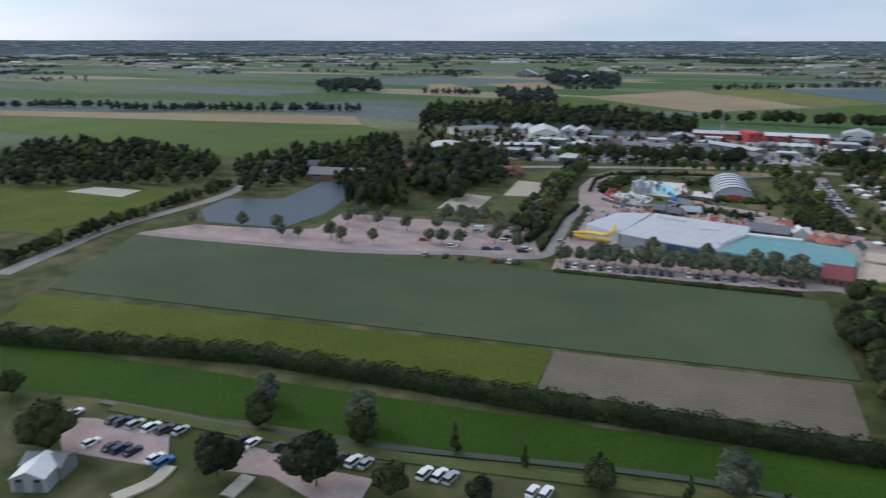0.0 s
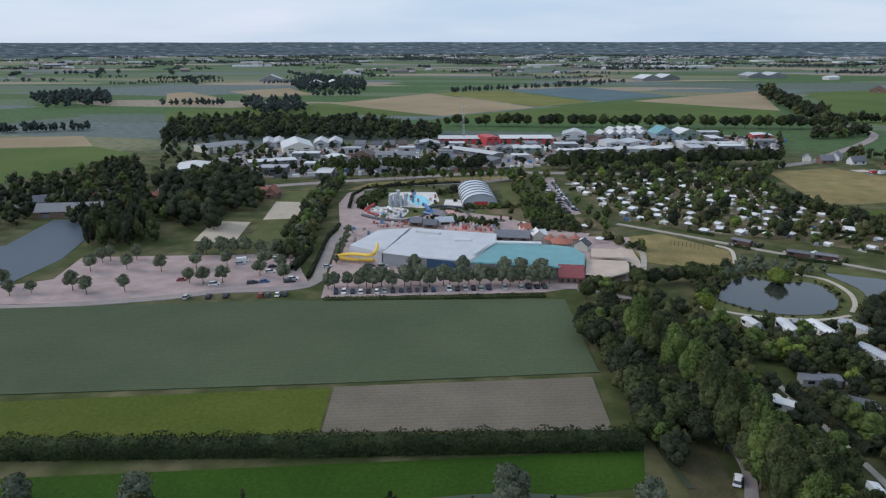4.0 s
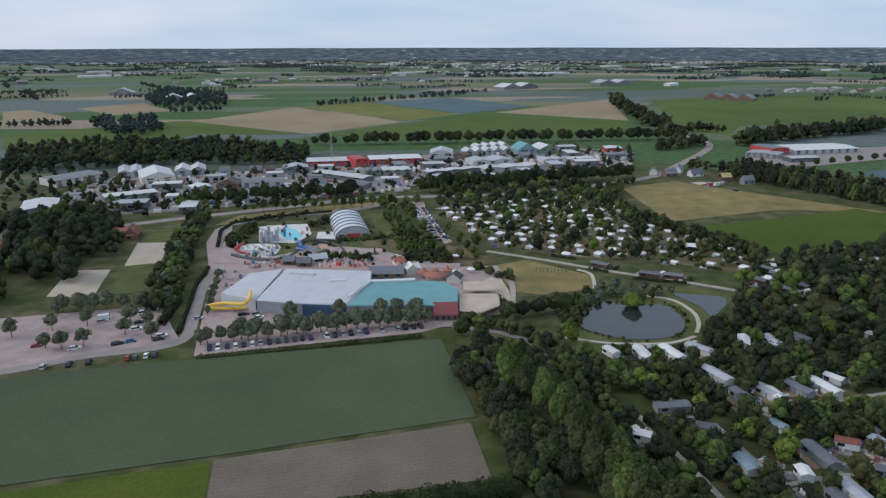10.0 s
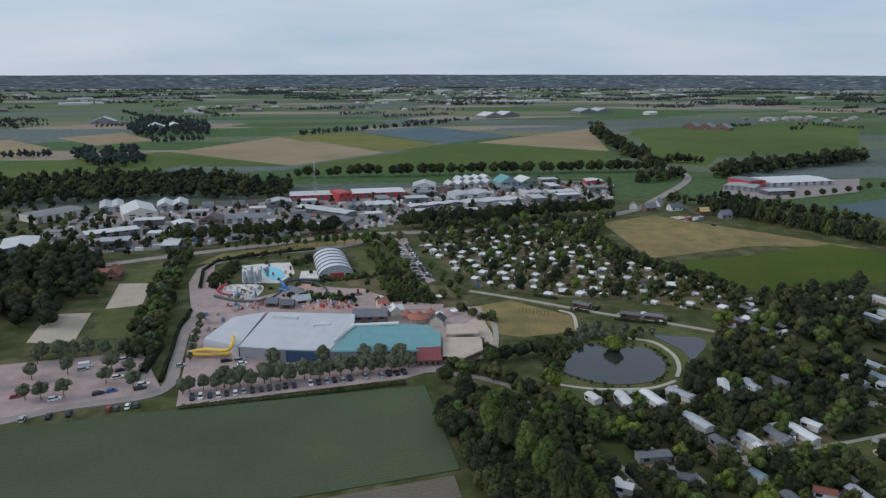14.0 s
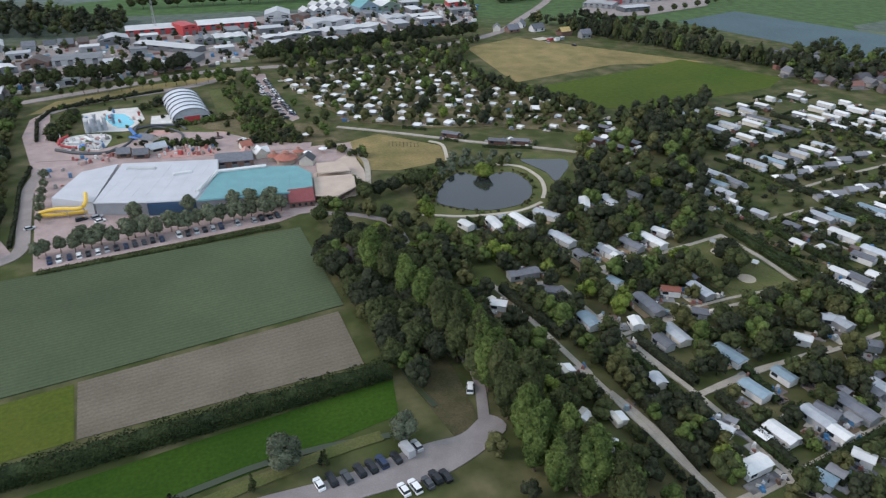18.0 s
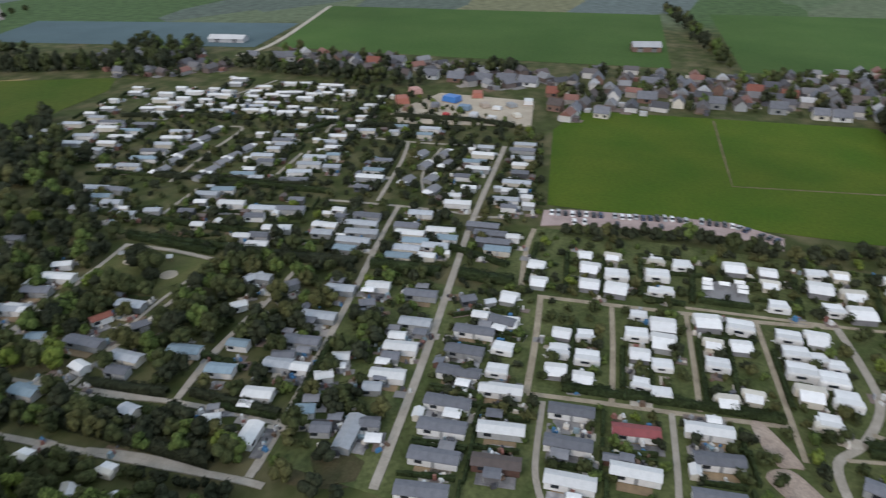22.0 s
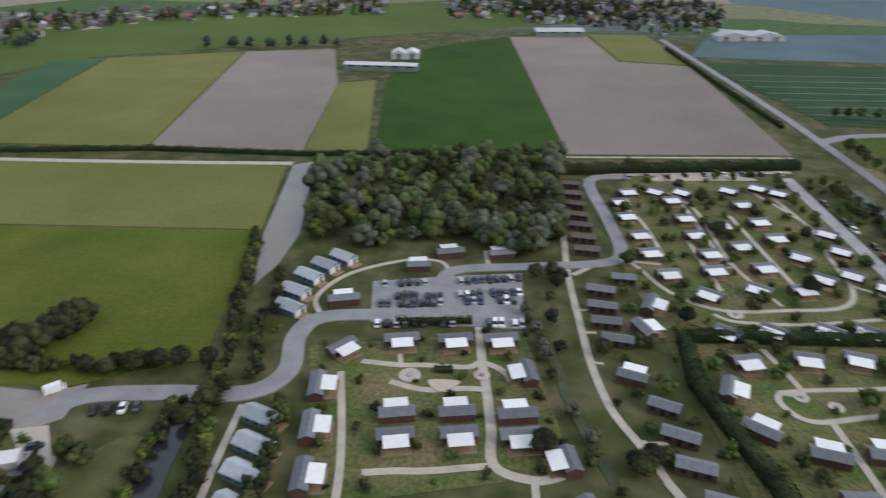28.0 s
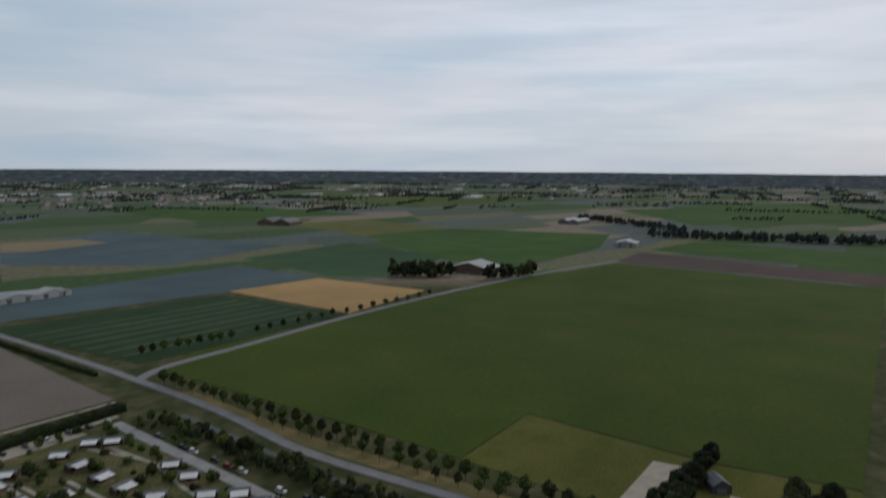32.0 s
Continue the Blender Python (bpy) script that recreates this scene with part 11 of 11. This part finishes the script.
mass("tree_belt", "leafy trees round the small car park", "wood", "leaf", belt((95.7, -64.3), (94.0, -66.8), 3, 1.5) + belt((93.6, -75.0), (90.8, -80.3), 4, 2) + belt((99.1, -89.1), (97.3, -91.3), 2, 1) + belt((98.3, -101.0), (94.8, -102.9), 3, 1.5), "trees", 0.5, 0.75)
mass("tree_belt", "low shrubs on the car park edge", "shrub", "leaf", belt((100.1, -48.1), (94.3, -63.5), 9, 1) + belt((104.7, -48.7), (102.7, -51.3), 3, 0.5), "shrubs", 0.8, 1.3)
camp_left = [(144.5, 219.9), (173.6, 140.8), (160.5, 85.0), (122.2, 69.9), (93.4, 87.0), (73.4, 136.2)]
wood("large trees among the old chalets", camp_west, 11.5, "wood", "leaf", 0.45, 0.75, 2.4)
wood("large trees among the garden chalets", camp_left, 12.5, "wood", "leaf", 0.45, 0.75, 2.2)
wood("large trees among the middle chalets", [(204.2, 186.2), (195.1, 118.0), (155.7, 65.9), (103.3, 58.0), (97.7, 110.3)], 13, "wood", "leaf_dark", 0.4, 0.7, 2.0)
wood("large trees by the pond chalets", camp_mid, 10.5, "wood", "leaf_dark", 0.5, 0.85, 2.4)
wood("garden trees between chalets", camp_west, 5.2, "camp", "leaf", 0.6, 1.3, 1.3)
wood("garden trees beside the pond chalets", camp_mid, 6.2, "camp", "leaf_dark", 0.7, 1.4, 1.8)
wood("leafy trees at the lane corner", [(91.0, 84.0), (91.5, 60.0), (97.0, 57.5), (96.0, 76.0)], 5.0, "wood", "leaf", 0.42, 0.62, 1.2)
wood("dark garden trees between chalets", camp_west, 9.0, "camp", "leaf_dark", 0.9, 1.45, 1.9)
camp_east = [(279.1, 296.4), (413.7, 221.2), (346.2, 77.3), (251.9, 52.6), (214.8, 66.8), (176.9, 64.9), (181.4, 99.5), (174.5, 150.6), (189.3, 220.1)]
wood("low garden shrubs between chalets", camp_east, 6.6, "shrub", "leaf", 0.8, 1.6, 0.8)
wood("small garden trees between chalets", camp_east, 10.0, "camp", "leaf_dark", 0.55, 0.95, 1.2)
camp_south = [(177.1, 119.1), (194.2, 46.3), (231.3, 51.5), (242.3, -35.8), (257.6, -101.4), (172.6, -111.6), (114.0, -108.9), (91.6, -78.7), (99.0, -39.1), (130.3, 62.1), (91.5, 81.4)]
wood("low shrubs between pitches", camp_south, 5.4, "shrub", "leaf", 0.7, 1.5, 0.6)
wood("small trees between pitches", camp_south, 11.0, "camp", "leaf", 0.45, 0.85, 1.0)
lodges = [(-43.1, -313.4), (-112.3, -301.9), (-123.4, -187.1), (-131.7, -143.1), (-146.4, -29.6), (-136.2, -25.2), (-44.7, -93.9), (-23.8, -137.5), (-32.7, -215.0)]
wood("young shrubs between lodges", lodges, 9.0, "shrub", "leaf_bright", 0.6, 1.7, 0.8)
wood("young trees between lodges", lodges, 16.0, "camp", "leaf_bright", 0.5, 0.95, 1.4)
wood("shrubs in the lodge gardens", [(59.0, -151.8), (-2.9, -171.4), (-13.3, -113.0), (41.7, -95.9)], 8.0, "shrub", "leaf", 0.5, 1.2, 0.8)
wood("shrubs along the east path", [(-14.4, -206.4), (-20.9, -149.9), (-31.6, -115.8), (-16.5, -115.1), (-0.7, -170.5)], 13, "camp", "leaf_dark", 0.4, 0.85, 1.0)
wood("dark woods behind the industrial halls", [(-367.7, 758.1), (-280.8, 797.9), (-178.0, 794.8), (-67.6, 723.1), (-67.4, 659.2), (-188.4, 673.2), (-268.1, 657.2), (-317.2, 628.4)], 9.5, "midwood", "leaf_dark", 1.0, 1.5)
wood("trees in the industrial quarter", [(-317.2, 628.4), (-285.9, 653.3), (-225.4, 617.9), (-170.0, 539.5), (-100.1, 521.2), (-44.1, 547.4), (-40.5, 494.8), (-131.1, 453.6), (-188.5, 424.3), (-209.7, 401.7)], 12, "midwood", "leaf_dark", 0.5, 0.85)
wood("street trees between the halls", WORKS, 14, "midwood", "leaf_dark", 0.4, 0.75, 2.0)
wood("large garden trees by the paddocks", [(-192.7, 363.2), (-163.1, 333.3), (-145.7, 331.4), (-161.1, 374.6), (-138.5, 372.2), (-155.6, 433.6), (-189.5, 466.6), (-230.2, 441.8)], 8.0, "wood", "leaf_dark", 0.8, 1.3)
wood("wood block on the plain", [(-386.2, 1024.0), (-315.5, 1067.8), (-267.5, 943.2), (-291.0, 887.7), (-343.4, 934.0)], 12, "midwood", "leaf_far_haze", 1.2, 1.6)
wood("trees round the white farm sheds", [(-441.2, 1455.3), (-501.9, 1821.2), (-294.7, 1511.6), (-264.9, 1326.7), (-379.4, 1293.9)], 16, "midwood", "leaf_far_haze", 1.1, 1.5)
mass("tree_belt", "dark avenue running into the plain", "midwood", "leaf_dark", belt((459.0, 1311.6), (349.7, 780.2), 70, 10), "trees", 1.3, 1.9)
mass("tree_belt", "dark tree belt behind the warehouse", "midwood", "leaf_dark", belt((401.5, 735.7), (668.5, 855.9), 80, 10), "trees", 1.3, 1.8)
mass("tree_belt", "row of tall dark trees along the canal road", "tallwood", "leaf_dark", belt((312.0, 524.0), (352.0, 440.0), 22, 2.0) + belt((352.0, 440.0), (392.0, 356.0), 20, 2.0) + belt((300.0, 552.0), (312.0, 528.0), 6, 4.0), "trees", 0.75, 1.05)
mass("tree_belt", "wide dark tree belt behind the canal road", "midwood", "leaf_dark", belt((333.8, 612.9), (393.5, 493.2), 40, 7), "trees", 0.6, 0.9)
mass("tree_belt", "trees at the road fork", "midwood", "leaf_dark", belt((296.9, 708.7), (363.6, 744.7), 24, 8) + belt((400.8, 862.9), (439.9, 858.2), 10, 6), "trees", 0.85, 1.2)
mass("tree_belt", "trees along a far road", "midwood", "leaf_far_haze", belt((-96.3, 1305.3), (206.0, 1564.8), 46, 6) + belt((-501.5, 1017.0), (-417.6, 1027.8), 14, 3) + belt((-326.6, 1201.9), (-251.7, 1233.7), 12, 6), "trees", 0.8, 1.1)
wood("dark wood beside the lane", [(-455.9, 289.3), (-524.5, 362.5), (-448.4, 398.8), (-341.0, 363.2), (-304.7, 328.3), (-313.2, 295.4), (-398.8, 251.2)], 8, "midwood", "leaf_dark", 0.7, 1.05)
mass("tree_belt", "hedge trees along the lane", "camp", "leaf", belt((-262.1, 183.9), (-282.0, 310.1), 50, 2.0) + belt((-257.4, 156.8), (-262.1, 183.9), 14, 2), "trees", 0.6, 1.1)
wood("trees round the lake", [(-322.6, 364.5), (-286.1, 519.3), (-188.4, 354.5), (-197.2, 324.6), (-248.0, 349.2), (-259.0, 295.3)], 8, "midwood", "leaf_dark", 0.7, 1.1)
wood("tall trees by the paddock", [(-208.4, 319.2), (-202.6, 366.8), (-164.7, 309.6), (-187.5, 291.9)], 6, "tallwood", "leaf_dark", 0.7, 1.0)
mass("tree_belt", "field hedge trees", "midwood", "leaf_far_haze", belt((-885.3, 576.0), (-757.8, 637.8), 30, 5) + belt((-726.9, 611.2), (-444.4, 724.3), 80, 6), "trees", 0.7, 1.05)
mass("tree_belt", "dark garden trees round the red-roofed farmhouse", "wood", "leaf_dark", [(-214.5, -97.8), (-219.0, -99.0), (-224.0, -97.0), (-229.0, -98.5), (-235.0, -97.5), (-240.0, -98.0), (-207.0, -98.0), (-238.3, -61.2), (-233.0, -55.0), (-229.0, -51.2), (-225.4, -45.2), (-221.0, -50.0), (-216.0, -46.0), (-212.0, -53.0), (-207.0, -57.0), (-234.0, -48.0)], "trees", 0.55, 0.85)
wood("wood block on the western plain", [(-779.9, 1113.4), (-693.3, 1194.9), (-576.3, 1001.7), (-646.8, 953.3)], 16, "midwood", "leaf_far_haze", 1.2, 1.7)
mass("tree_belt", "dark village trees", "midwood", "leaf_dark", belt((414.6, 312.7), (409.1, 175.4), 44, 5) + belt((445.0, 154.4), (463.4, 120.8), 12, 5) + belt((748.4, 46.7), (527.1, -12.9), 30, 5) + belt((430.6, -92.9), (332.1, -125.1), 34, 5), "trees", 0.7, 1.15)
wood("large trees by the pasture corner", [(378.2, 396.0), (448.7, 426.3), (450.6, 366.1), (406.5, 341.7), (356.2, 351.6)], 9, "midwood", "leaf_dark", 0.9, 1.3)
mass("tree_belt", "dark trees along the far canal", "midwood", "leaf_dark", belt((288.4, 604.9), (378.2, 396.0), 50, 6) + belt((208.9, 322.7), (237.0, 292.5), 18, 5) + belt((204.1, 271.3), (236.3, 270.0), 12, 5), "trees", 0.7, 1.1)
mass("tree_belt", "trees behind the southern fields", "midwood", "leaf_far_haze", belt((529.5, -461.4), (399.9, -534.1), 26, 8) + belt((258.3, -543.2), (165.6, -562.9), 10, 5) + belt((42.7, -759.3), (-180.8, -839.5), 30, 8) + belt((30.6, -799.1), (-124.0, -718.2), 30, 8), "trees", 0.6, 1.0)
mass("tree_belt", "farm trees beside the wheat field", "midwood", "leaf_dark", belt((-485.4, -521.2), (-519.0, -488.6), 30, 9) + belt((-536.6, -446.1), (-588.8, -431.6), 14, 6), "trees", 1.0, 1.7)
mass("tree_belt", "long dark village wood on the horizon side", "midwood", "leaf_far_haze", belt((-1080.8, -523.9), (-1214.1, -229.3), 130, 22) + belt((-1330.6, -832.7), (-1187.5, -533.5), 60, 18), "trees", 0.9, 1.4)

# tree lines and copses of the far plain
spots = []
c, s = math.cos(ROW + 0.35), math.sin(ROW + 0.35)
for k in range(980):
    a, r = random.uniform(0, math.tau), 4650 * math.sqrt(random.uniform(0.065, 1))
    x, y = r * math.cos(a), r * math.sin(a)
    if random.random() < 0.72:
        n, gap = random.randrange(12, 56), random.uniform(5, 8)
        ux, uy = (c, s) if random.random() < 0.6 else (-s, c)
        line = [(x + ux * gap * i + random.uniform(-3, 3), y + uy * gap * i + random.uniform(-3, 3)) for i in range(n)]
    else:
        line = [(x + random.gauss(0, 45), y + random.gauss(0, 24)) for i in range(random.randrange(15, 60))]
    spots += [p for p in line if (1550 if k < 730 else 2300) < math.hypot(*p) < 4650]
mass("far_woods", "tree lines and copses on the plain", "far", "leaf_far_haze", [p for p in spots if math.hypot(*p) < 2300], "trees", 0.6, 1.25)
mass("far_woods", "far tree lines near the horizon", "speck", "leaf_far_haze", [p for p in spots if math.hypot(*p) >= 2300], "trees", 0.7, 1.4)

g = Geo()
for k in range(2600):
    if k % 25 == 0:
        a, r = random.uniform(0, math.tau), 4600 * math.sqrt(random.uniform(0.16, 1))
        cx, cy, wide = r * math.cos(a), r * math.sin(a), random.uniform(60, 260)
    x, y = cx + random.gauss(0, wide), cy + random.gauss(0, wide * 0.4)
    if 1500 < math.hypot(x, y) < 4640:
        L, h = random.uniform(9, 26), random.uniform(3, 5)
        g.box(x, y, 0, L, random.uniform(8, 13), h, yaw=ROW + 0.35)
        g.box(x, y, h, L, random.uniform(8, 12), 3, 1.0, 0.1, yaw=ROW + 0.35)
village_mat = mat("far_roofs", (0.2, 0.14, 0.11), (0.42, 0.42, 0.42), 90, 0.8, 3, 0.1, own=0.5, island=True)
tagged(new("far_villages", g.mesh("far_villages", village_mat)), "far village roofs scattered over the plain", "houses", kind="stuff")
g = Geo()
for k in range(170):
    a, r = random.uniform(0, math.tau), 4600 * math.sqrt(random.uniform(0.3, 1))
    g.box(r * math.cos(a), r * math.sin(a), 0, random.uniform(40, 160), random.uniform(20, 50), 6, yaw=ROW + 0.35)
tagged(new("far_glasshouses", g.mesh("far_glasshouses", M["hall_white"])), "far white glasshouses glinting on the plain", "greenhouses", kind="stuff")
